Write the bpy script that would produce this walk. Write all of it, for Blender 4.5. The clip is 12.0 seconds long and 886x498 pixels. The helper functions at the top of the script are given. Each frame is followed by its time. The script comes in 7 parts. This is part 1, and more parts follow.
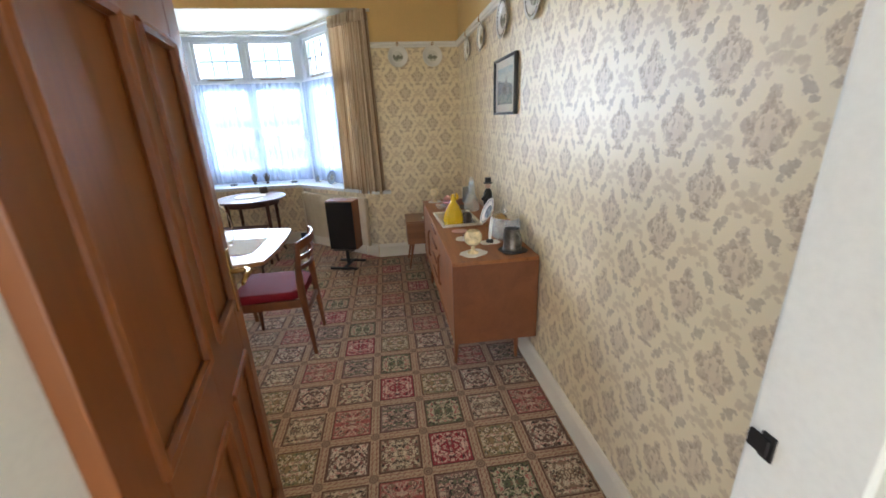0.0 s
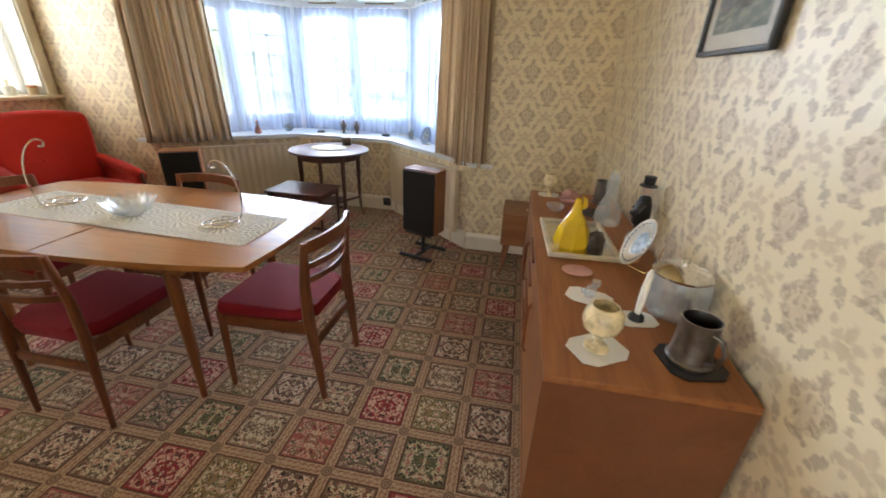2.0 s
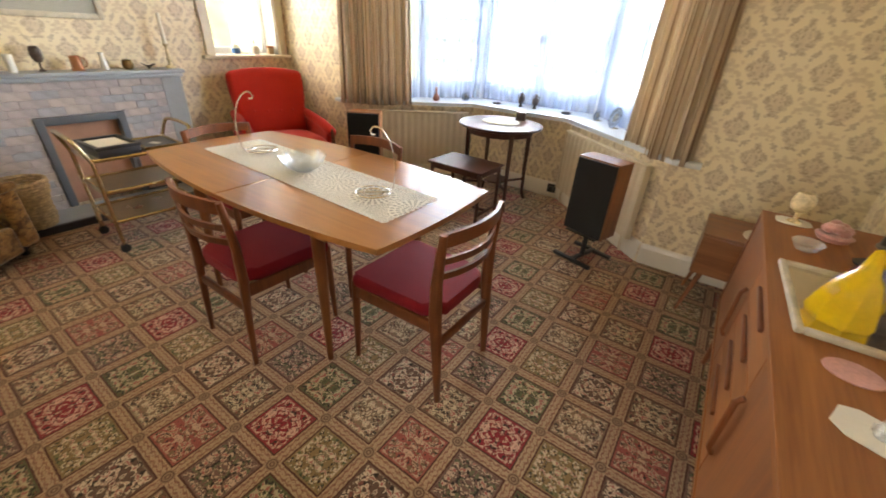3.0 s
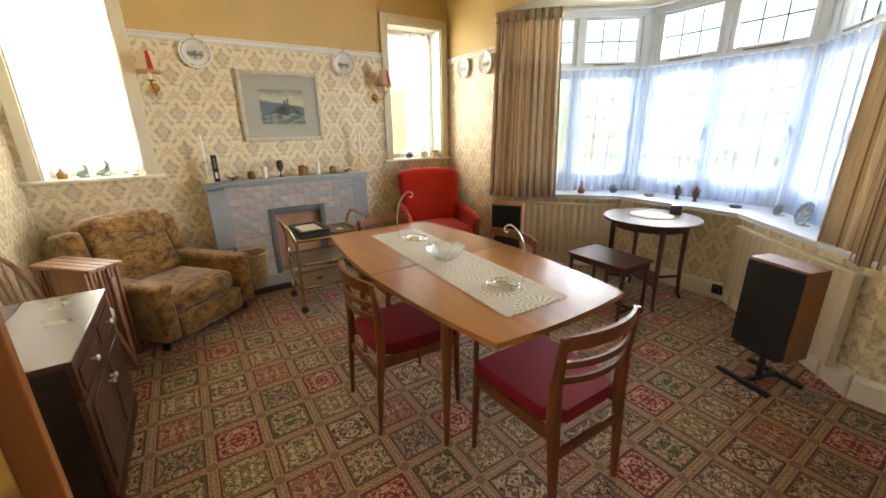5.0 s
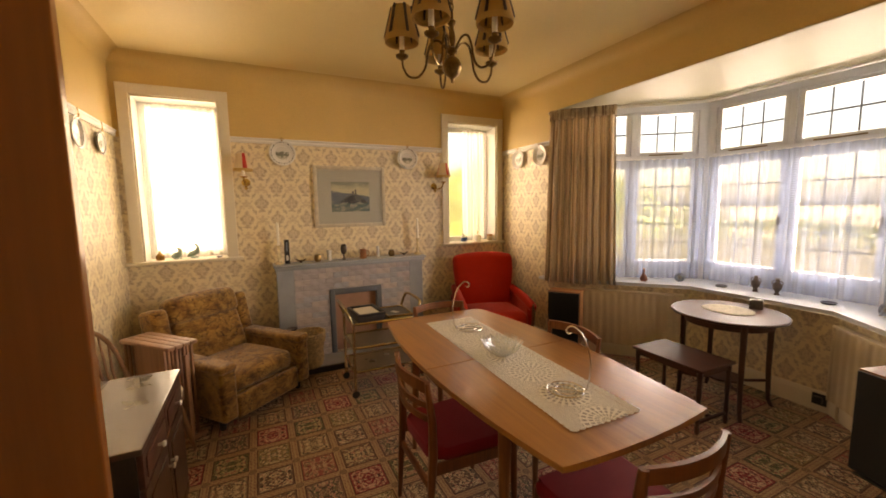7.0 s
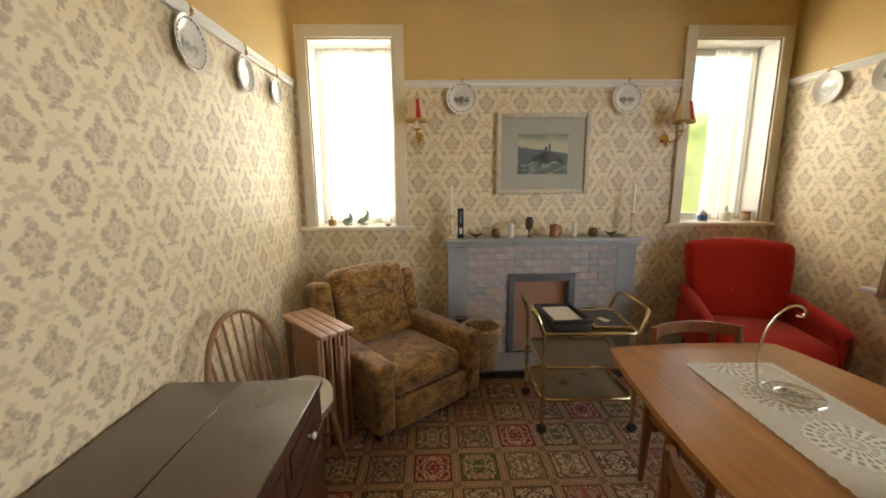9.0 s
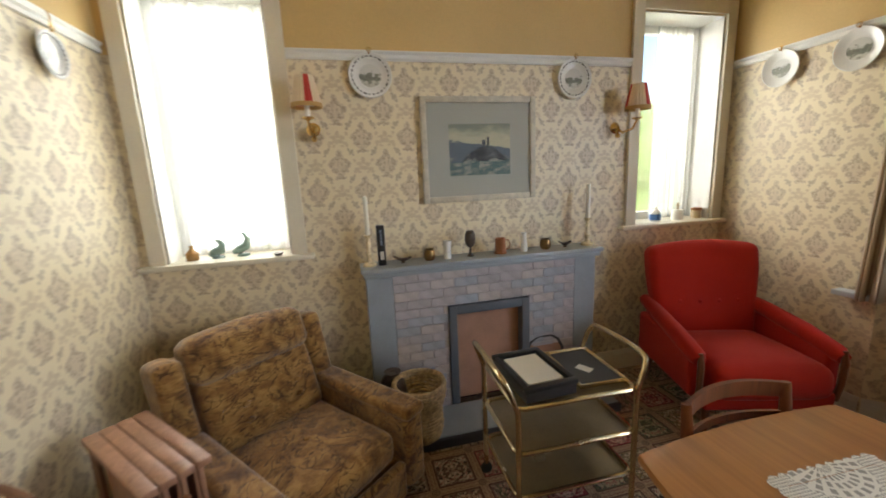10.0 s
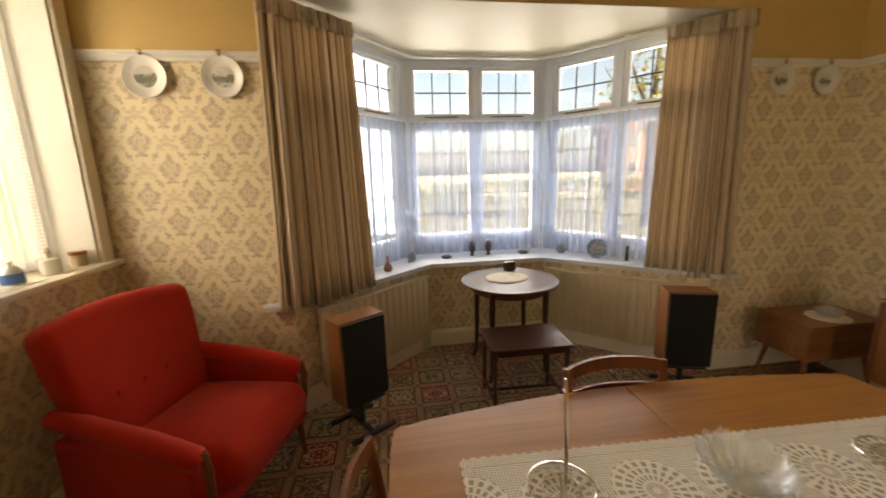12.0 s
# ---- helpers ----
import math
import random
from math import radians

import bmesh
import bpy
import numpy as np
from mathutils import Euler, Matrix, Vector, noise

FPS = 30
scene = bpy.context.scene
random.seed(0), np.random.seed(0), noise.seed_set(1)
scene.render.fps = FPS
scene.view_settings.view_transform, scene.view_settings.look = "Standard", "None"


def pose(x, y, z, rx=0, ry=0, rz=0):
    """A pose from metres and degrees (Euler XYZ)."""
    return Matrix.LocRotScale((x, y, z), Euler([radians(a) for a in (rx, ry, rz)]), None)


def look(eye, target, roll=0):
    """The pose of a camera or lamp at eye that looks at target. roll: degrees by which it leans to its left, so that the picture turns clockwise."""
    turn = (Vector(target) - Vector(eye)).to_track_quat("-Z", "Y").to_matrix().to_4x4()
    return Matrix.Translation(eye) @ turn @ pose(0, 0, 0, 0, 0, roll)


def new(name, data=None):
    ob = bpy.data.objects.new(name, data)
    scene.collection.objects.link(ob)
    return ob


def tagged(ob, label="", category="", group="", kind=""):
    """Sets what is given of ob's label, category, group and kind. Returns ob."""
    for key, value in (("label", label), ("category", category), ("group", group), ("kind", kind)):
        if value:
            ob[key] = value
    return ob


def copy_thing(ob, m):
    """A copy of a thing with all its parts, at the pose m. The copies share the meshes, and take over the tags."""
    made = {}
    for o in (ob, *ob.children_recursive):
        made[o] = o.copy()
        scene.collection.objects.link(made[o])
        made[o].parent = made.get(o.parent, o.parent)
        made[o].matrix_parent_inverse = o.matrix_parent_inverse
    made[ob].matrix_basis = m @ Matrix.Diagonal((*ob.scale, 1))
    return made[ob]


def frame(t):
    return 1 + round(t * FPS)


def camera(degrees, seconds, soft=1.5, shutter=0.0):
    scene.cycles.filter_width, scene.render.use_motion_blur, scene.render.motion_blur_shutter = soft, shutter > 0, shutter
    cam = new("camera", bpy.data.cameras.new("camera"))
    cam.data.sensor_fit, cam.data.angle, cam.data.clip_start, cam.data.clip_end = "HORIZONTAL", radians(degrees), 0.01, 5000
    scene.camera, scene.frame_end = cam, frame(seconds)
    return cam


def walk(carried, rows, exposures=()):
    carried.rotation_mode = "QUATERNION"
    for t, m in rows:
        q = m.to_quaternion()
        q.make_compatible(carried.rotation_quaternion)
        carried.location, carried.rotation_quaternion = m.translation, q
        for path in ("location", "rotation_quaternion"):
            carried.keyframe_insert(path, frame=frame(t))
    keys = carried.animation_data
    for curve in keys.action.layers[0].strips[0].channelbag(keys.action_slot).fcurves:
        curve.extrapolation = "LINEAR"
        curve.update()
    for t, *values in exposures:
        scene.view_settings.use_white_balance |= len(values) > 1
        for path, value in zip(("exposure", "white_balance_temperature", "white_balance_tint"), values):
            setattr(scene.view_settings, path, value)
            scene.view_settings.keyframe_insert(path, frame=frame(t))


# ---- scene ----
cam = camera(97.9, 12.0, soft=1.7, shutter=0.22)
PATH = [
    (0, (0.706, 1.29, 1.497), (0.951, 3.167, 0.854), -2.2),
    (0.5, (0.764, 1.61, 1.472), (1.067, 3.474, 0.813), -1.8),
    (1, (0.773, 1.97, 1.481), (1.12, 3.813, 0.786), -1.3),
    (1.5, (0.828, 2.223, 1.437), (0.901, 4.078, 0.693), 0.5),
    (2, (0.87, 2.421, 1.418), (0.562, 4.215, 0.589), 2.3),
    (2.5, (0.805, 2.632, 1.406), (0.177, 4.297, 0.494), 3.2),
    (3, (0.743, 2.731, 1.376), (-0.238, 4.179, 0.407), 3.2),
    (3.5, (0.77, 2.791, 1.362), (-0.528, 3.98, 0.413), 2.7),
    (3.7, (0.821, 2.798, 1.354), (-0.587, 3.898, 0.455), 1.3),
    (5.3, (0.806, 2.741, 1.468), (-0.81, 3.794, 0.939), -0.6),
    (5.5, (0.794, 2.738, 1.479), (-0.835, 3.794, 1.002), -0.7),
    (6, (0.799, 2.725, 1.52), (-0.872, 3.761, 1.154), -1.2),
    (6.5, (0.794, 2.733, 1.533), (-0.928, 3.712, 1.264), -1.3),
    (7, (0.784, 2.726, 1.548), (-1.009, 3.584, 1.329), -0.9),
    (7.5, (0.733, 2.759, 1.525), (-1.154, 3.366, 1.262), -0.4),
    (7.7, (0.669, 2.74, 1.517), (-1.246, 3.224, 1.205), -0.3),
    (9.3, (-0.443, 2.751, 1.466), (-2.413, 2.79, 1.122), -0.5),
    (9.5, (-0.584, 2.757, 1.478), (-2.548, 2.877, 1.12), -1.3),
    (10, (-0.996, 2.797, 1.522), (-2.906, 3.257, 1.144), -2.6),
    (10.5, (-1.327, 2.965, 1.499), (-3.059, 3.893, 1.125), -4.6),
    (10.8, (-1.469, 3.068, 1.475), (-2.96, 4.36, 1.146), -5.2),
    (11, (-1.563, 3.135, 1.483), (-2.785, 4.677, 1.124), -4.6),
    (11.5, (-1.749, 3.204, 1.545), (-2.108, 5.133, 1.16), -2.8),
    (12, (-1.767, 3.142, 1.549), (-1.501, 5.085, 1.154), -1.6),
]
walk(cam, [(t, look(eye, target, roll)) for t, eye, target, roll in PATH],
     exposures=[(0.0, 3.12, 5700, 10), (0.5, 3.18, 5750, 10), (1.5, 3.05, 5850, 11), (2.5, 3.25, 6700, 12), (3.5, 3.47, 6900, 12), (5.5, 2.8, 7400, 9), (6.5, 2.4, 10800, 22),
                (7.5, 2.33, 11700, 28), (9.5, 2.42, 6400, 10), (10.0, 2.42, 6300, 11), (10.5, 2.5, 7200, 14), (11.2, 2.48, 7500, 13), (11.6, 2.3, 8300, 15), (12.0, 2.22, 9000, 17)])

# ---- light ----
SUN_EL, SUN_AZ = 30.0, 142.0        # degrees; compass bearing of the sun, 0 = +y
world = bpy.data.worlds.new("world")
scene.world = world
world.use_nodes = True
wn = world.node_tree
sky = wn.nodes.new("ShaderNodeTexSky")
sky.sky_type, sky.sun_disc = "NISHITA", False
sky.sun_elevation, sky.sun_rotation = radians(SUN_EL), radians(SUN_AZ)
sky.air_density, sky.dust_density = 1.0, 2.0
wn.nodes["Background"].inputs["Strength"].default_value = 0.068
wn.links.new(sky.outputs["Color"], wn.nodes["Background"].inputs["Color"])
sun = new("sun", bpy.data.lights.new("sun", "SUN"))
sun.data.energy, sun.data.angle, sun.data.color = 2.2, radians(0.6), (1.0, 0.94, 0.84)
sd = Vector((math.sin(radians(SUN_AZ)) * math.cos(radians(SUN_EL)), math.cos(radians(SUN_AZ)) * math.cos(radians(SUN_EL)), math.sin(radians(SUN_EL))))
sun.matrix_world = look(sd * 30, (0, 0, 0))


def window_light(name, at, target, w, h, watts, color):
    """Added area lamp that stands in for daylight at or beyond a window's opening."""
    lamp = new(name, bpy.data.lights.new(name, "AREA"))
    lamp.data.shape, lamp.data.size, lamp.data.size_y = "RECTANGLE", w, h
    lamp.data.energy, lamp.data.color = watts, color
    lamp.matrix_world = look(at, target)
    return lamp


# Added wide lamp beyond the bay; far stronger than the sky, lights the room.
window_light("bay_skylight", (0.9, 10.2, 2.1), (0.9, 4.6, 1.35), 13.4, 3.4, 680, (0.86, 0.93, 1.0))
window_light("side_window_light", (-3.95, 2.14, 1.85), (-2.0, 2.3, 1.3), 0.8, 1.5, 8, (1.0, 0.95, 0.86))
# Unseen hall lamp, added to brighten the door and its lining.
window_light("hall_daylight", (0.5, -0.56, 1.2), (0.6, 1.5, 1.2), 0.8, 1.8, 2.5, (0.98, 0.97, 0.95))
window_light("side_window_light", (-4.4, 4.55, 2.0), (-2.5, 4.75, 1.3), 0.8, 1.5, 9, (1.0, 0.95, 0.86))


# ---- materials ----
class Net:
    """A small helper round a material's node tree."""

    def __init__(self, name):
        self.m = bpy.data.materials.new(name)
        self.m.use_nodes = True
        self.t = self.m.node_tree
        self.bsdf = self.t.nodes["Principled BSDF"]
        self.out = self.t.nodes["Material Output"]

    def put(self, sock, v):
        if isinstance(v, bpy.types.NodeSocket):
            self.t.links.new(v, sock)
        elif isinstance(v, (tuple, list)) and sock.type == "RGBA" and len(v) == 3:
            sock.default_value = (*v, 1)
        else:
            sock.default_value = v

    def node(self, kind, ins=()):
        n = self.t.nodes.new(kind)
        for k, v in dict(ins).items():
            self.put(n.inputs[k], v)
        return n

    def math(self, op, a, b=0.0, c=0.0, clamp=False):
        n = self.node("ShaderNodeMath", {0: a, 1: b, 2: c})
        n.operation, n.use_clamp = op, clamp
        return n.outputs[0]

    def coords(self, kind="Object"):
        return self.node("ShaderNodeTexCoord").outputs[kind]

    def xyz(self, v):
        n = self.node("ShaderNodeSeparateXYZ", {0: v})
        return n.outputs[0], n.outputs[1], n.outputs[2]

    def vec(self, x, y, z=0.0):
        return self.node("ShaderNodeCombineXYZ", {0: x, 1: y, 2: z}).outputs[0]

    def mapped(self, v, scale=(1, 1, 1), loc=(0, 0, 0), rot=(0, 0, 0)):
        return self.node("ShaderNodeMapping", {0: v, 1: loc, 2: rot, 3: scale}).outputs[0]

    def noise(self, v, scale, detail=3.0, rough=0.5, out=0, dist=0.0):
        n = self.node("ShaderNodeTexNoise", {"Vector": v, "Scale": scale, "Detail": detail, "Roughness": rough, "Distortion": dist})
        return n.outputs[out]

    def mix(self, f, a, b, blend="MIX"):
        n = self.node("ShaderNodeMix")
        n.data_type, n.blend_type = "RGBA", blend
        self.put(n.inputs[0], f), self.put(n.inputs[6], a), self.put(n.inputs[7], b)
        return n.outputs[2]

    def ramp(self, f, stops, interp="LINEAR"):
        n = self.node("ShaderNodeValToRGB", {0: f})
        r = n.color_ramp
        r.interpolation = interp
        while len(r.elements) < len(stops):
            r.elements.new(0.5)
        for e, (p, c) in zip(r.elements, stops):
            e.position, e.color = p, (*c, 1)
        return n.outputs[0]

    def step(self, v, lo, hi):
        n = self.node("ShaderNodeMapRange", {0: v, 1: lo, 2: hi, 3: 0.0, 4: 1.0})
        n.interpolation_type = "SMOOTHSTEP"
        return n.outputs[0]

    def bump(self, h, strength=0.3, dist=0.01):
        n = self.node("ShaderNodeBump", {"Strength": strength, "Distance": dist, "Height": h})
        self.put(self.bsdf.inputs["Normal"], n.outputs[0])

    def set(self, **kw):
        names = dict(color="Base Color", rough="Roughness", metal="Metallic", coat="Coat Weight", sheen="Sheen Weight", spec="Specular IOR Level", trans="Transmission Weight", ior="IOR", alpha="Alpha", coatr="Coat Roughness")
        for k, v in kw.items():
            self.put(self.bsdf.inputs[names[k]], v)
        return self.m


def plain(name, color, rough=0.5, metal=0.0, var=0.12, scale=6.0, fine=90.0, bump=0.06, coat=0.0, rand=0.0):
    """Paint, metal, plastic or ceramic with faint stains and grain."""
    n = Net(name)
    v = n.coords()
    big, small = n.noise(v, scale, 4), n.noise(v, fine, 2)
    f = n.math("MULTIPLY_ADD", big, 0.7, n.math("MULTIPLY", small, 0.3))
    dark = tuple(c * (1 - var) for c in color)
    lite = tuple(min(1, c * (1 + var)) for c in color)
    col = n.mix(n.step(f, 0.32, 0.68), dark, lite)
    if rand:
        r = n.node("ShaderNodeObjectInfo").outputs["Random"]
        col = n.mix(n.math("MULTIPLY", r, rand), col, tuple(c * 0.5 for c in color))
    n.bump(small, bump, 0.004)
    return n.set(color=col, rough=n.math("MULTIPLY_ADD", big, 0.16, max(0.02, rough - 0.08)), metal=metal, coat=coat)


def wood(name, dark, lite, rough=0.35, axis=0, grain=14.0, coat=0.15, bump=0.05, vary=0.25, spec=0.5):
    """Grained timber; axis is the way the grain runs in the part."""
    n = Net(name)
    v = n.coords()
    sc = [grain, grain, grain]
    sc[axis] = grain * 0.06
    g = n.noise(n.mapped(v, sc), 1.0, 6, 0.62, dist=0.9)
    sc2 = [grain * 9, grain * 9, grain * 9]
    sc2[axis] = grain * 0.35
    fine = n.noise(n.mapped(v, sc2), 1.0, 2, 0.5)
    stain = n.noise(v, 2.2, 3)
    f = n.math("ADD", n.math("MULTIPLY", g, 0.62), n.math("ADD", n.math("MULTIPLY", fine, 0.2), n.math("MULTIPLY", stain, 0.22)))
    mid = tuple((a + b) / 2 for a, b in zip(dark, lite))
    col = n.ramp(f, [(0.36, dark), (0.5, mid), (0.68, lite)])
    r = n.node("ShaderNodeObjectInfo").outputs["Random"]
    col = n.mix(n.math("MULTIPLY", r, vary), col, tuple(c * 0.75 for c in mid))
    n.bump(fine, bump, 0.002)
    return n.set(color=col, rough=n.math("MULTIPLY_ADD", g, 0.2, rough - 0.1), coat=coat, coatr=0.12, spec=spec)


def cloth(name, color, other, scale=300.0, rough=0.9, sheen=0.25):
    n = Net(name)
    v = n.coords()
    w = n.noise(v, scale, 2)
    b = n.noise(v, 7.0, 4)
    col = n.mix(n.math("MULTIPLY_ADD", w, 0.5, n.math("MULTIPLY", b, 0.5)), color, other)
    n.bump(w, 0.35, 0.003)
    return n.set(color=col, rough=rough, sheen=sheen, spec=0.2)


def clear(name, tint=(0.95, 0.97, 0.98), gloss=0.1, rough=0.02, lit_white=0.0, edge=0.8):
    """Thin glass: lets light straight through, with a faint gloss."""
    n = Net(name)
    t = n.node("ShaderNodeBsdfTransparent", {0: tint})
    g = n.node("ShaderNodeBsdfGlossy", {0: (0.9, 0.94, 1.0), "Roughness": rough})
    fr = n.node("ShaderNodeFresnel", {0: 1.45})
    f = n.math("MULTIPLY_ADD", fr.outputs[0], edge, gloss * 0.3, clamp=True)
    s = n.node("ShaderNodeMixShader", {0: f, 1: t.outputs[0], 2: g.outputs[0]})
    # White diffuse stands in for the brightness of lit cut glass.
    if lit_white:
        d = n.node("ShaderNodeBsdfDiffuse", {0: (0.85, 0.87, 0.88)})
        s = n.node("ShaderNodeMixShader", {0: lit_white, 1: s.outputs[0], 2: d.outputs[0]})
    n.t.links.new(s.outputs[0], n.out.inputs[0])
    return n.m


def obscured(name):
    """Rippled bathroom-type glass that blurs what lies behind it."""
    n = Net(name)
    r = n.node("ShaderNodeBsdfRefraction", {0: (0.95, 0.97, 0.96), "Roughness": 0.22, "IOR": 1.2})
    b = n.node("ShaderNodeBump", {"Strength": 0.3, "Distance": 0.01, "Height": n.noise(n.coords(), 45.0, 2)})
    n.t.links.new(b.outputs[0], r.inputs["Normal"])
    g = n.node("ShaderNodeBsdfGlossy", {0: (0.9, 0.92, 0.95), "Roughness": 0.1})
    s = n.node("ShaderNodeMixShader", {0: 0.06, 1: r.outputs[0], 2: g.outputs[0]})
    n.t.links.new(s.outputs[0], n.out.inputs[0])
    return n.m


def net_cloth(name, cover, color=(0.9, 0.93, 0.98), weave=0.25, through_share=0.6, bands=0.18):
    """Sheer curtain: part of the light goes straight through, part is scattered."""
    n = Net(name)
    uv = n.coords("UV")
    x, y, z = n.xyz(uv)
    band = n.noise(n.vec(n.math("MULTIPLY", x, 9.0), n.math("MULTIPLY", y, 0.4)), 1.0, 3)
    loops = n.math("SINE", n.math("MULTIPLY", y, 330.0))
    lace = n.math("MULTIPLY", n.step(band, 0.52, 0.66), n.math("MULTIPLY_ADD", loops, 0.5, 0.5))
    t = n.node("ShaderNodeBsdfTransparent", {0: (1, 1, 1)})
    d = n.node("ShaderNodeBsdfDiffuse", {0: color})
    tr = n.node("ShaderNodeBsdfTranslucent", {0: color})
    dt = n.node("ShaderNodeMixShader", {0: through_share, 1: d.outputs[0], 2: tr.outputs[0]})
    f = n.math("MULTIPLY_ADD", lace, weave, n.math("MULTIPLY_ADD", n.step(band, 0.4, 0.7), bands, cover - 0.06), clamp=True)
    s = n.node("ShaderNodeMixShader", {0: f, 1: t.outputs[0], 2: dt.outputs[0]})
    n.t.links.new(s.outputs[0], n.out.inputs[0])
    return n.m


def wallpaper_material(name="wallpaper", along=(1.0, 1.0), ref=(4.075, 1.447)):
    """Cream paper with taupe damask motifs in a half-drop repeat; ref is one motif's middle along and up the wall."""
    PX, PY = 0.27, 0.303
    n = Net(name)
    v = n.coords()
    x, y, z = n.xyz(v)
    warp = n.node("ShaderNodeTexNoise", {"Vector": v, "Scale": 75.0, "Detail": 3.0}).outputs["Color"]
    wx, wy, wz = n.xyz(warp)
    u0 = n.math("ADD", n.math("MULTIPLY_ADD", x, along[0], n.math("MULTIPLY", y, along[1])), n.math("MULTIPLY_ADD", wx, 0.03, -0.015 - ref[0]))
    v0 = n.math("ADD", z, n.math("MULTIPLY_ADD", wz, 0.03, -0.015 - ref[1]))
    uu = n.math("ADD", n.math("DIVIDE", u0, PX / 2), 0.5)
    col = n.math("FLOOR", uu)
    a = n.math("ABSOLUTE", n.math("MULTIPLY", n.math("SUBTRACT", n.math("FRACT", uu), 0.5), PX / 2))
    par = n.math("FLOORED_MODULO", col, 2.0)
    vv = n.math("ADD", n.math("ADD", n.math("DIVIDE", v0, PY), 0.5), n.math("MULTIPLY", par, 0.5))
    b = n.math("MULTIPLY", n.math("SUBTRACT", n.math("FRACT", vv), 0.5), PY)

    def blob(cx, cy, rx, ry):
        p = n.math("DIVIDE", n.math("SUBTRACT", a, cx), rx)
        q = n.math("DIVIDE", n.math("SUBTRACT", b, cy), ry)
        return n.math("SUBTRACT", 1.0, n.math("MULTIPLY_ADD", p, p, n.math("MULTIPLY", q, q)))

    def union(shapes, soft=0.6):
        m = None
        for s in shapes:
            e = n.step(blob(*s), 0.0, soft)
            m = e if m is None else n.math("MAXIMUM", m, e)
        return m

    # crown-like bouquet: bud above, a lobe on each side, a fan in the middle, a tuft below
    body = union([(0, 0.066, 0.019, 0.03), (0.016, 0.044, 0.014, 0.014), (0.046, 0.010, 0.021, 0.026), (0.034, 0.030, 0.015, 0.014), (0.03, -0.024, 0.022, 0.018), (0, -0.064, 0.024, 0.016), (0.022, -0.07, 0.016, 0.009)], 0.5)
    body = n.math("MULTIPLY", body, n.math("MULTIPLY_ADD", n.step(n.noise(v, 95.0, 2), 0.38, 0.52), 0.6, 0.4))
    heart = union([(0, 0.0, 0.034, 0.045), (0.014, -0.04, 0.022, 0.016)], 0.6)
    lobes = union([(0, 0.064, 0.008, 0.02), (0.014, 0.040, 0.008, 0.008), (0.048, 0.014, 0.009, 0.014), (0.036, 0.0, 0.008, 0.012), (0.012, 0.012, 0.006, 0.018), (0.02, -0.032, 0.016, 0.006), (0.004, -0.046, 0.016, 0.005), (0.012, -0.066, 0.014, 0.006)], 0.7)
    lobes = n.math("MULTIPLY", lobes, n.step(n.noise(v, 85.0, 2), 0.36, 0.54))
    sprig = union([(0.066, 0.078, 0.013, 0.017), (0.056, 0.094, 0.011, 0.010), (0.062, -0.072, 0.014, 0.015), (0.054, -0.092, 0.010, 0.009)], 0.5)
    pale = union([(0, 0.140, 0.034, 0.018), (0.038, 0.130, 0.022, 0.012), (0.05, 0.116, 0.012, 0.012), (0, -0.126, 0.016, 0.024), (0.026, -0.142, 0.022, 0.013), (0.05, -0.122, 0.012, 0.012), (0.024, 0.112, 0.012, 0.008)], 0.7)
    mott = n.noise(v, 55.0, 3)
    stain = n.noise(v, 1.3, 3)
    base = n.mix(stain, (0.76, 0.64, 0.42), (0.84, 0.745, 0.54))
    c = n.mix(n.math("MULTIPLY", pale, n.math("MULTIPLY_ADD", mott, 0.7, 0.3)), base, (0.58, 0.46, 0.31))
    c = n.mix(n.math("MULTIPLY", heart, n.math("MULTIPLY_ADD", mott, 0.6, 0.2)), c, (0.56, 0.44, 0.32))
    c = n.mix(n.math("MULTIPLY", body, n.math("MULTIPLY_ADD", mott, 0.7, 0.36)), c, (0.46, 0.355, 0.25))
    c = n.mix(n.math("MULTIPLY", lobes, n.math("MULTIPLY_ADD", mott, 0.5, 0.3)), c, (0.37, 0.275, 0.18))
    c = n.mix(n.math("MULTIPLY", sprig, n.math("MULTIPLY_ADD", mott, 0.7, 0.36)), c, (0.45, 0.36, 0.25))
    h = n.math("ADD", n.math("MULTIPLY", lobes, 0.4), n.noise(v, 220.0, 2))
    n.bump(h, 0.12, 0.002)
    return n.set(color=c, rough=n.math("MULTIPLY_ADD", body, 0.12, 0.40), spec=0.5)


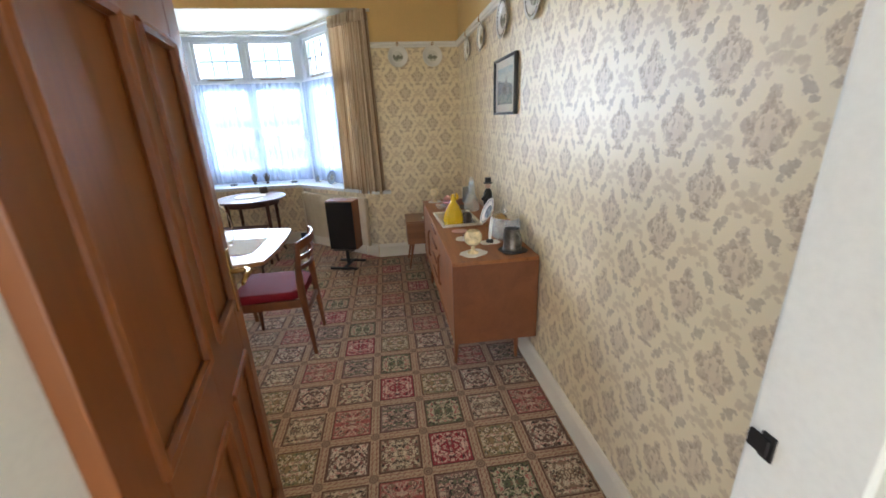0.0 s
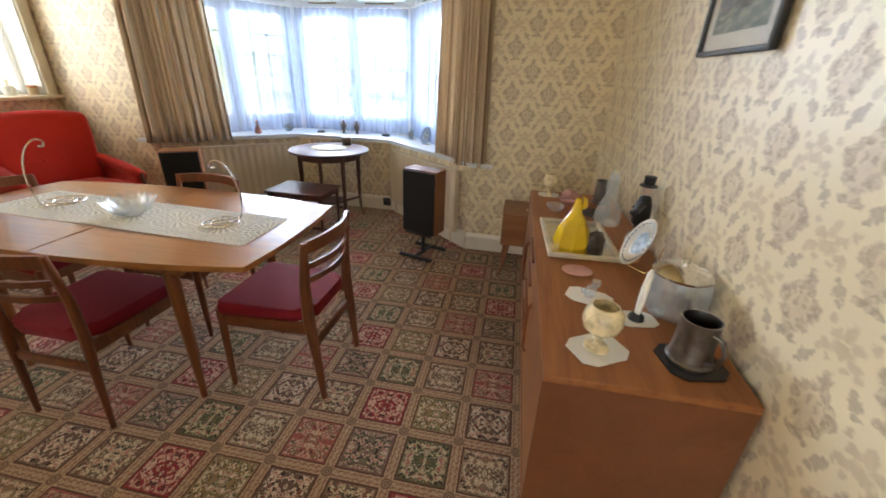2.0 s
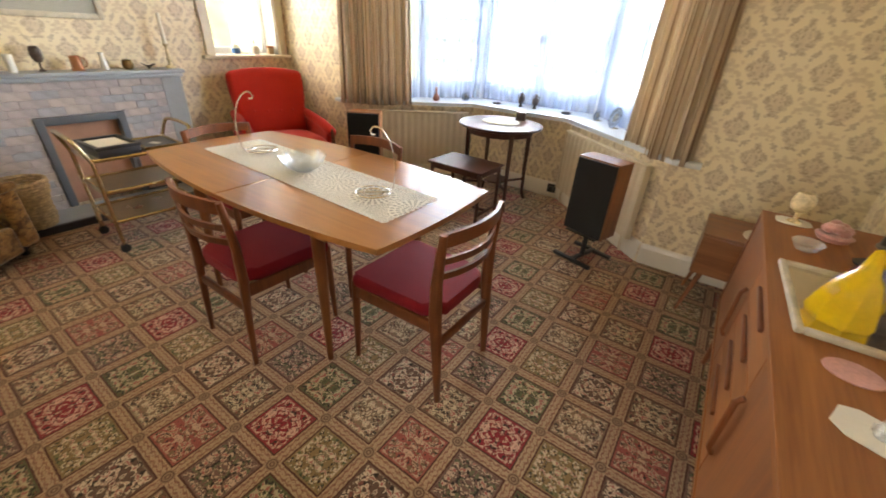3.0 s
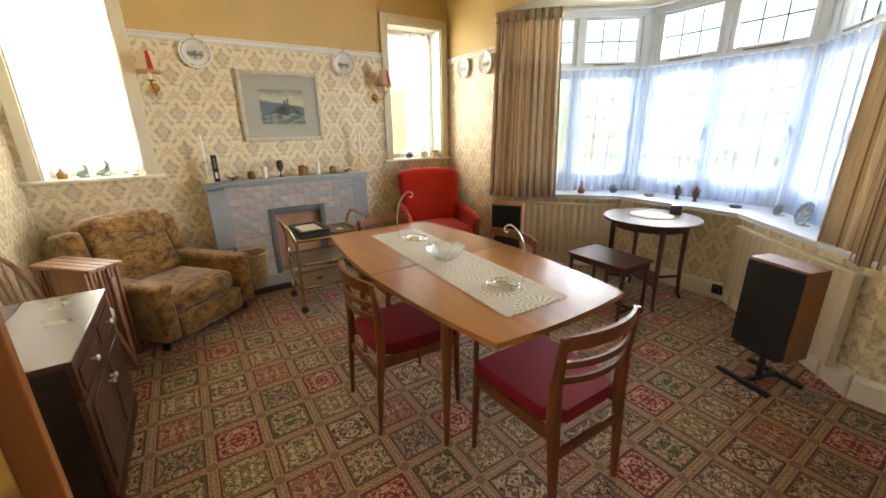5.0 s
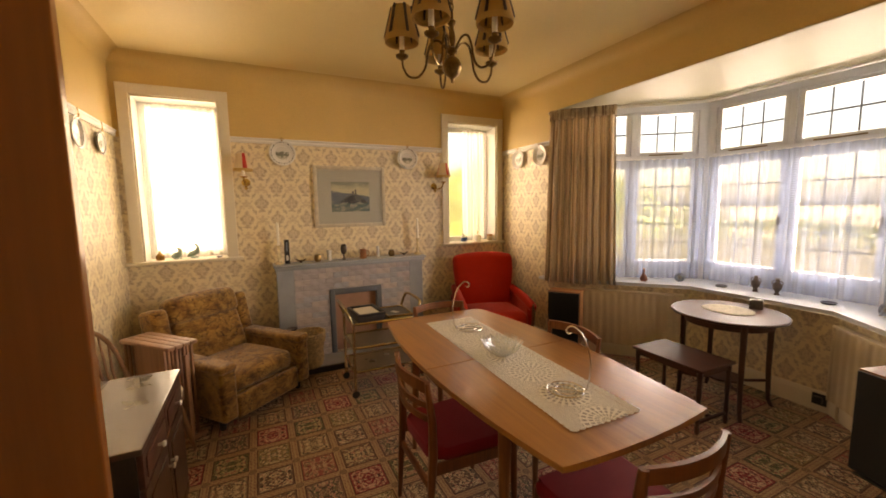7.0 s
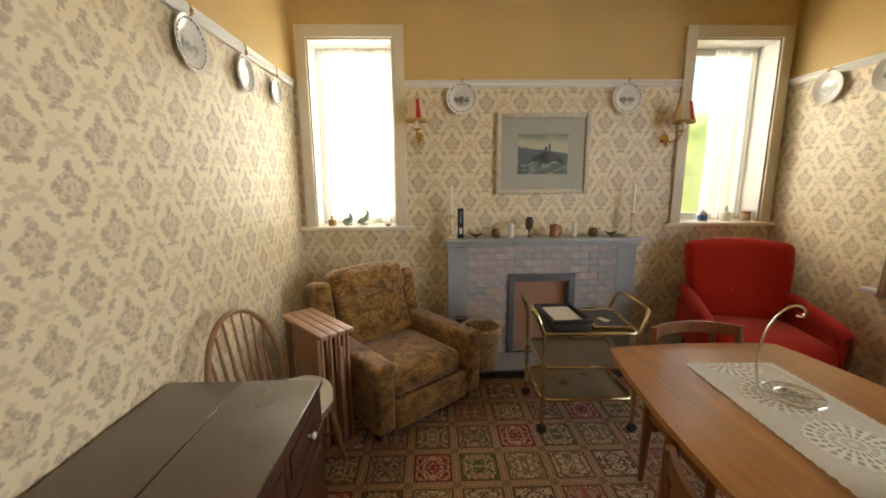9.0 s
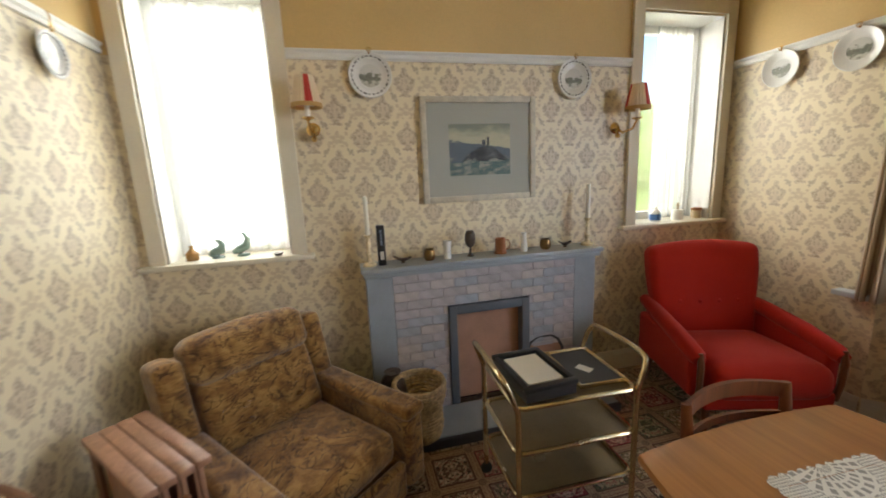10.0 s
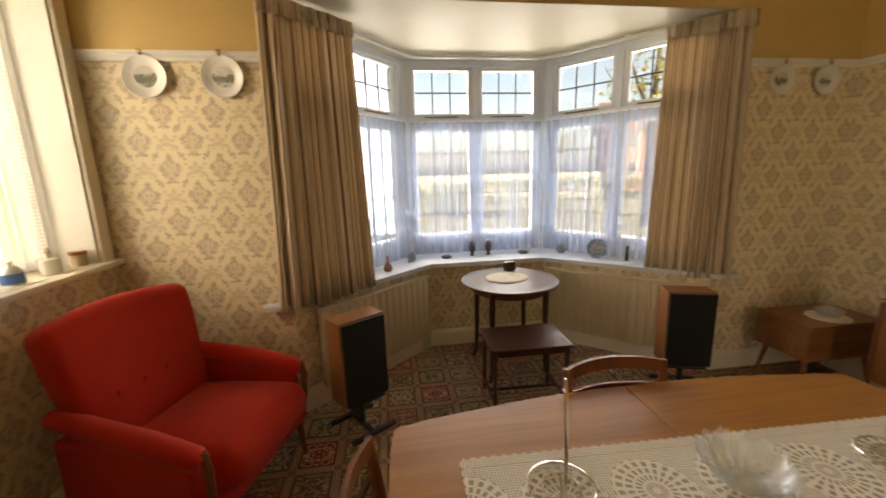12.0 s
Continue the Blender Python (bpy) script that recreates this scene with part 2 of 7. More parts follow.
def carpet_material():
    """Square-patterned carpet: bordered tiles whose colours repeat every eight."""
    T = 0.2405
    n = Net("carpet")
    v = n.coords()
    x, y, z = n.xyz(v)
    wob = n.node("ShaderNodeTexNoise", {"Vector": v, "Scale": 60.0, "Detail": 2.0}).outputs["Color"]
    wx, wy, wz = n.xyz(wob)
    p = n.math("DIVIDE", n.math("ADD", n.math("SUBTRACT", x, 0.412 - T / 2), n.math("MULTIPLY_ADD", wx, 0.006, -0.003)), T)
    q = n.math("DIVIDE", n.math("ADD", n.math("SUBTRACT", y, 3.693 - T / 2), n.math("MULTIPLY_ADD", wy, 0.006, -0.003)), T)
    i, j = n.math("FLOOR", p), n.math("FLOOR", q)
    a = n.math("ABSOLUTE", n.math("SUBTRACT", n.math("FRACT", p), 0.5))
    b = n.math("ABSOLUTE", n.math("SUBTRACT", n.math("FRACT", q), 0.5))
    k = n.math("FLOORED_MODULO", n.math("MULTIPLY_ADD", i, 2.0, j), 8.0)
    kf = n.math("DIVIDE", n.math("ADD", k, 0.5), 8.0)
    edge = n.math("MAXIMUM", a, b)
    low = n.math("MINIMUM", a, b)
    field = n.ramp(kf, [(0.0, (0.30, 0.018, 0.030)), (0.125, (0.115, 0.125, 0.052)), (0.25, (0.29, 0.195, 0.085)), (0.375, (0.26, 0.17, 0.10)), (0.5, (0.155, 0.088, 0.058)), (0.625, (0.36, 0.095, 0.072)), (0.75, (0.185, 0.11, 0.062)), (0.875, (0.20, 0.115, 0.085))], "CONSTANT")
    # mirrored flower motif inside each tile
    motif = n.noise(n.vec(a, b, n.math("MULTIPLY", k, 7.3)), 13.5, 2, 0.5, dist=0.9)
    motif2 = n.noise(n.vec(b, a, n.math("MULTIPLY_ADD", k, 3.1, 40.0)), 16.0, 2)
    leafs = n.noise(n.vec(a, b, n.math("MULTIPLY_ADD", k, 5.7, 90.0)), 11.0, 1)
    cream = n.math("MULTIPLY", n.step(motif, 0.495, 0.515), n.step(edge, 0.375, 0.34))
    deep = n.math("MULTIPLY", n.step(motif2, 0.56, 0.585), n.step(edge, 0.38, 0.35))
    rim = n.math("MULTIPLY", n.math("MULTIPLY", n.step(motif, 0.465, 0.485), n.step(motif, 0.52, 0.50)), n.step(edge, 0.38, 0.35))
    pinks = n.math("MULTIPLY", n.step(motif, 0.60, 0.63), n.step(edge, 0.375, 0.34))
    leaf = n.math("MULTIPLY", n.step(leafs, 0.56, 0.60), n.step(edge, 0.375, 0.34))
    creams = n.ramp(kf, [(0.0, (0.686, 0.381, 0.289)), (0.125, (0.458, 0.381, 0.213)), (0.25, (0.640, 0.518, 0.336)), (0.375, (0.610, 0.473, 0.305)), (0.5, (0.671, 0.518, 0.366)), (0.625, (0.549, 0.321, 0.213)), (0.75, (0.610, 0.473, 0.289)), (0.875, (0.518, 0.351, 0.244))], "CONSTANT")
    c = n.mix(deep, field, (0.030, 0.022, 0.018))
    c = n.mix(n.math("MULTIPLY", leaf, 0.55), c, n.mix(n.step(n.math("FRACT", n.math("MULTIPLY", k, 0.37)), 0.5, 0.51), (0.34, 0.10, 0.075), (0.12, 0.17, 0.075)))
    c = n.mix(n.math("MULTIPLY", rim, 0.9), c, (0.022, 0.014, 0.012))
    c = n.mix(n.math("MULTIPLY", cream, 1.0), c, n.mix(0.25, creams, (0.80, 0.66, 0.46)))
    c = n.mix(n.math("MULTIPLY", pinks, 0.85), c, (0.36, 0.075, 0.07))
    # dark line, tan border with rosettes at the crossings
    line = n.math("MULTIPLY", n.step(edge, 0.384, 0.390), n.step(edge, 0.420, 0.412))
    border = n.step(edge, 0.410, 0.418)
    vine = n.math("SINE", n.math("MULTIPLY", n.math("ADD", p, q), 50.0))
    off = n.math("SUBTRACT", n.math("SUBTRACT", 0.5, edge), n.math("MULTIPLY_ADD", vine, 0.012, 0.042))
    stem = n.step(n.math("ABSOLUTE", off), 0.014, 0.008)
    speck = n.step(n.noise(v, 120.0, 2), 0.50, 0.60)
    tan_c = n.mix(n.noise(v, 9.0, 2), (0.43, 0.285, 0.165), (0.57, 0.40, 0.245))
    tan_c = n.mix(n.math("MULTIPLY", stem, 0.75), tan_c, (0.25, 0.085, 0.055))
    tan_c = n.mix(n.math("MULTIPLY", speck, 0.5), tan_c, (0.16, 0.07, 0.045))
    c = n.mix(line, c, (0.10, 0.034, 0.022))
    c = n.mix(border, c, tan_c)
    ra, rb = n.math("SUBTRACT", 0.5, a), n.math("SUBTRACT", 0.5, b)
    rr = n.math("SQRT", n.math("MULTIPLY_ADD", ra, ra, n.math("MULTIPLY", rb, rb)))
    rose = n.step(rr, 0.105, 0.092)
    rose2 = n.math("SINE", n.math("MULTIPLY", rr, 150.0))
    c = n.mix(rose, c, n.mix(n.math("MULTIPLY_ADD", rose2, 0.5, 0.5), (0.14, 0.075, 0.045), (0.38, 0.25, 0.15)))
    tuft = n.noise(v, 420.0, 2)
    wear = n.noise(v, 1.1, 3)
    c = n.mix(n.math("MULTIPLY", tuft, 0.18), c, (0.03, 0.02, 0.016))
    c = n.mix(n.math("MULTIPLY", wear, 0.07), c, (0.30, 0.22, 0.16))
    n.bump(n.math("ADD", tuft, n.math("MULTIPLY", cream, 0.3)), 0.5, 0.005)
    return n.set(color=c, rough=0.95, sheen=0.15, spec=0.1)


def stripe_material():
    """Curtain cloth with uneven tan, cream and brown stripes along its drop."""
    n = Net("striped_cloth")
    x, y, z = n.xyz(n.coords("UV"))
    s = n.math("FRACT", n.math("MULTIPLY", x, 8.0))
    c = n.ramp(s, [(0.0, (0.72, 0.59, 0.43)), (0.2, (0.38, 0.25, 0.16)), (0.25, (0.77, 0.67, 0.51)), (0.5, (0.48, 0.35, 0.24)), (0.56, (0.74, 0.62, 0.46)), (0.8, (0.30, 0.18, 0.115)), (0.87, (0.62, 0.49, 0.34))], "CONSTANT")
    w = n.noise(n.vec(x, y), 260.0, 2)
    c = n.mix(n.math("MULTIPLY", w, 0.25), c, (0.36, 0.27, 0.18))
    n.bump(w, 0.25, 0.003)
    n.set(color=c, rough=0.85, sheen=0.2, spec=0.2)
    tr = n.node("ShaderNodeBsdfTranslucent", {0: c})
    s = n.node("ShaderNodeMixShader", {0: 0.3, 1: n.bsdf.outputs[0], 2: tr.outputs[0]})
    n.t.links.new(s.outputs[0], n.out.inputs[0])
    return n.m


def tapestry_material():
    """Brown and gold patterned upholstery."""
    n = Net("tapestry_upholstery")
    v = n.coords()
    wv = n.node("ShaderNodeTexNoise", {"Vector": v, "Scale": 9.0, "Detail": 3.0}).outputs["Color"]
    vv = n.node("ShaderNodeVectorMath", {0: v, 1: n.mapped(wv, (0.09, 0.09, 0.09))}).outputs[0]
    w = n.noise(v, 8.0, 4, 0.6, dist=1.2)
    vo = n.node("ShaderNodeTexVoronoi", {"Vector": vv, "Scale": 8.5}).outputs[0]
    line = n.math("ABSOLUTE", n.math("SUBTRACT", n.noise(v, 7.5, 3, 0.5, dist=1.8), 0.5))
    ring = n.math("MAXIMUM", n.step(line, 0.022, 0.008), n.math("MULTIPLY", n.step(n.math("SINE", n.math("MULTIPLY", vo, 42.0)), 0.7, 0.92), n.step(vo, 0.36, 0.26)))
    leafy = n.step(n.noise(vv, 15.0, 3), 0.52, 0.60)
    rib = n.noise(n.mapped(v, (18.0, 18.0, 160.0)), 1.0, 3, 0.6)
    c = n.ramp(n.math("MULTIPLY_ADD", rib, 0.3, n.math("MULTIPLY", w, 0.7)), [(0.36, (0.10, 0.042, 0.012)), (0.5, (0.30, 0.15, 0.042)), (0.62, (0.50, 0.29, 0.09))])
    c = n.mix(n.math("MULTIPLY", leafy, 0.5), c, (0.46, 0.27, 0.085))
    c = n.mix(n.math("MULTIPLY", n.math("MULTIPLY", ring, n.step(n.noise(v, 5.0, 2), 0.26, 0.45)), 0.8), c, (0.055, 0.022, 0.009))
    f = n.math("MULTIPLY_ADD", ring, -0.4, w)
    t = n.noise(v, 260.0, 2)
    c = n.mix(n.math("MULTIPLY", t, 0.3), c, (0.08, 0.04, 0.018))
    n.bump(n.math("ADD", t, n.math("MULTIPLY", f, 0.8)), 0.4, 0.004)
    return n.set(color=c, rough=0.88, sheen=0.45, spec=0.2)


def lace_material():
    """Cream crocheted lace: wheels and a mesh ground with real gaps."""
    n = Net("crochet_lace")
    x, y, z = n.xyz(n.coords())
    gx = n.math("SINE", n.math("MULTIPLY", x, 760.0))
    gy = n.math("SINE", n.math("MULTIPLY", y, 760.0))
    ground = n.step(n.math("MAXIMUM", gx, gy), 0.1, 0.5)
    wx = n.math("SUBTRACT", n.math("FRACT", n.math("ADD", n.math("DIVIDE", x, 0.24), 0.5)), 0.5)
    dx, dy = n.math("MULTIPLY", wx, 0.24), y
    r = n.math("SQRT", n.math("MULTIPLY_ADD", dx, dx, n.math("MULTIPLY", dy, dy)))
    ang = n.math("ARCTAN2", dy, dx)
    spoke = n.step(n.math("SINE", n.math("MULTIPLY", ang, 22.0)), -0.2, 0.2)
    ring = n.step(n.math("SINE", n.math("MULTIPLY", r, 260.0)), 0.45, 0.7)
    wheel = n.math("MAXIMUM", spoke, ring)
    inside = n.step(r, 0.112, 0.108)
    holes = n.math("ADD", n.math("MULTIPLY", wheel, inside), n.math("MULTIPLY", ground, n.math("SUBTRACT", 1.0, inside)))
    th = n.noise(n.coords(), 400.0, 2)
    n.set(color=n.mix(th, (0.72, 0.68, 0.60), (0.86, 0.84, 0.78)), rough=0.9, spec=0.15)
    n.bump(n.math("ADD", holes, n.math("MULTIPLY", th, 0.4)), 0.5, 0.003)
    tr = n.node("ShaderNodeBsdfTransparent", {0: (1, 1, 1)})
    s = n.node("ShaderNodeMixShader", {0: n.math("MULTIPLY_ADD", holes, 0.55, 0.45), 1: tr.outputs[0], 2: n.bsdf.outputs[0]})
    n.t.links.new(s.outputs[0], n.out.inputs[0])
    return n.m


def print_material():
    """Grey transfer print on china: pale sky, dark trees and buildings, lighter foreground."""
    n = Net("transfer_printed_scene")
    v = n.coords()
    x, y, z = n.xyz(v)
    r = n.node("ShaderNodeObjectInfo").outputs["Random"]
    w = n.noise(n.vec(n.math("MULTIPLY", x, 1.0), n.math("MULTIPLY", r, 9.0), z), 38.0, 4, 0.6)
    mass = n.math("MULTIPLY", n.step(n.math("MULTIPLY_ADD", w, 0.12, n.math("MULTIPLY", z, -1.0)), 0.045, 0.06), n.step(n.math("MULTIPLY_ADD", w, 0.05, z), -0.012, 0.004))
    ink = n.mix(n.noise(v, 120.0, 2), (0.10, 0.11, 0.09), (0.36, 0.37, 0.31))
    fore = n.mix(n.step(w, 0.45, 0.6), (0.62, 0.61, 0.54), (0.30, 0.31, 0.26))
    c = n.mix(n.step(z, -0.006, -0.012), (0.66, 0.66, 0.62), fore)
    return n.set(color=n.mix(mass, c, ink), rough=0.2, coat=0.4)


def leaf_material(name, a, b):
    n = Net(name)
    r = n.node("ShaderNodeNewGeometry").outputs["Random Per Island"]
    return n.set(color=n.mix(r, a, b), rough=0.7, spec=0.2)


def painting_material(name, land, sky_lo=(0.58, 0.54, 0.36), sky_hi=(0.24, 0.27, 0.21)):
    """A small watercolour: pale sky, dark hill with a keep, water below."""
    n = Net(name)
    x, y, z = n.xyz(n.coords("UV"))
    w = n.noise(n.vec(n.math("MULTIPLY", x, 3.0), n.math("MULTIPLY", y, 5.0)), 1.6, 5, 0.6)
    skyc = n.mix(n.step(n.math("MULTIPLY_ADD", w, 0.5, y), 0.95, 1.25), sky_lo, sky_hi)
    far = n.step(n.math("SUBTRACT", n.math("MULTIPLY_ADD", x, 0.16, n.math("MULTIPLY_ADD", w, 0.22, 0.42)), y), 0.0, 0.03)
    skyc = n.mix(far, skyc, (0.13, 0.16, 0.19))
    mx = n.math("DIVIDE", n.math("SUBTRACT", x, 0.42), 0.36)
    mound = n.math("MULTIPLY_ADD", n.math("MULTIPLY", mx, mx), -0.24, 0.56)
    hill = n.step(n.math("SUBTRACT", n.math("MULTIPLY_ADD", w, 0.2, n.math("SUBTRACT", mound, 0.08)), y), 0.0, 0.04)
    for kx, kw, ky in ((0.37, 0.022, 0.76), (0.44, 0.034, 0.70)):
        keep = n.math("MULTIPLY", n.step(n.math("ABSOLUTE", n.math("SUBTRACT", x, kx)), kw, kw * 0.7), n.step(y, ky, ky - 0.02))
        hill = n.math("MAXIMUM", hill, keep)
    c = n.mix(hill, skyc, n.mix(n.step(w, 0.4, 0.65), (0.025, 0.03, 0.035), land))
    shore = n.step(n.math("SUBTRACT", n.math("MULTIPLY_ADD", w, 0.5, 0.08), y), 0.0, 0.07)
    c = n.mix(shore, c, n.mix(n.step(w, 0.45, 0.6), (0.10, 0.17, 0.16), (0.36, 0.35, 0.28)))
    return n.set(color=c, rough=0.55)


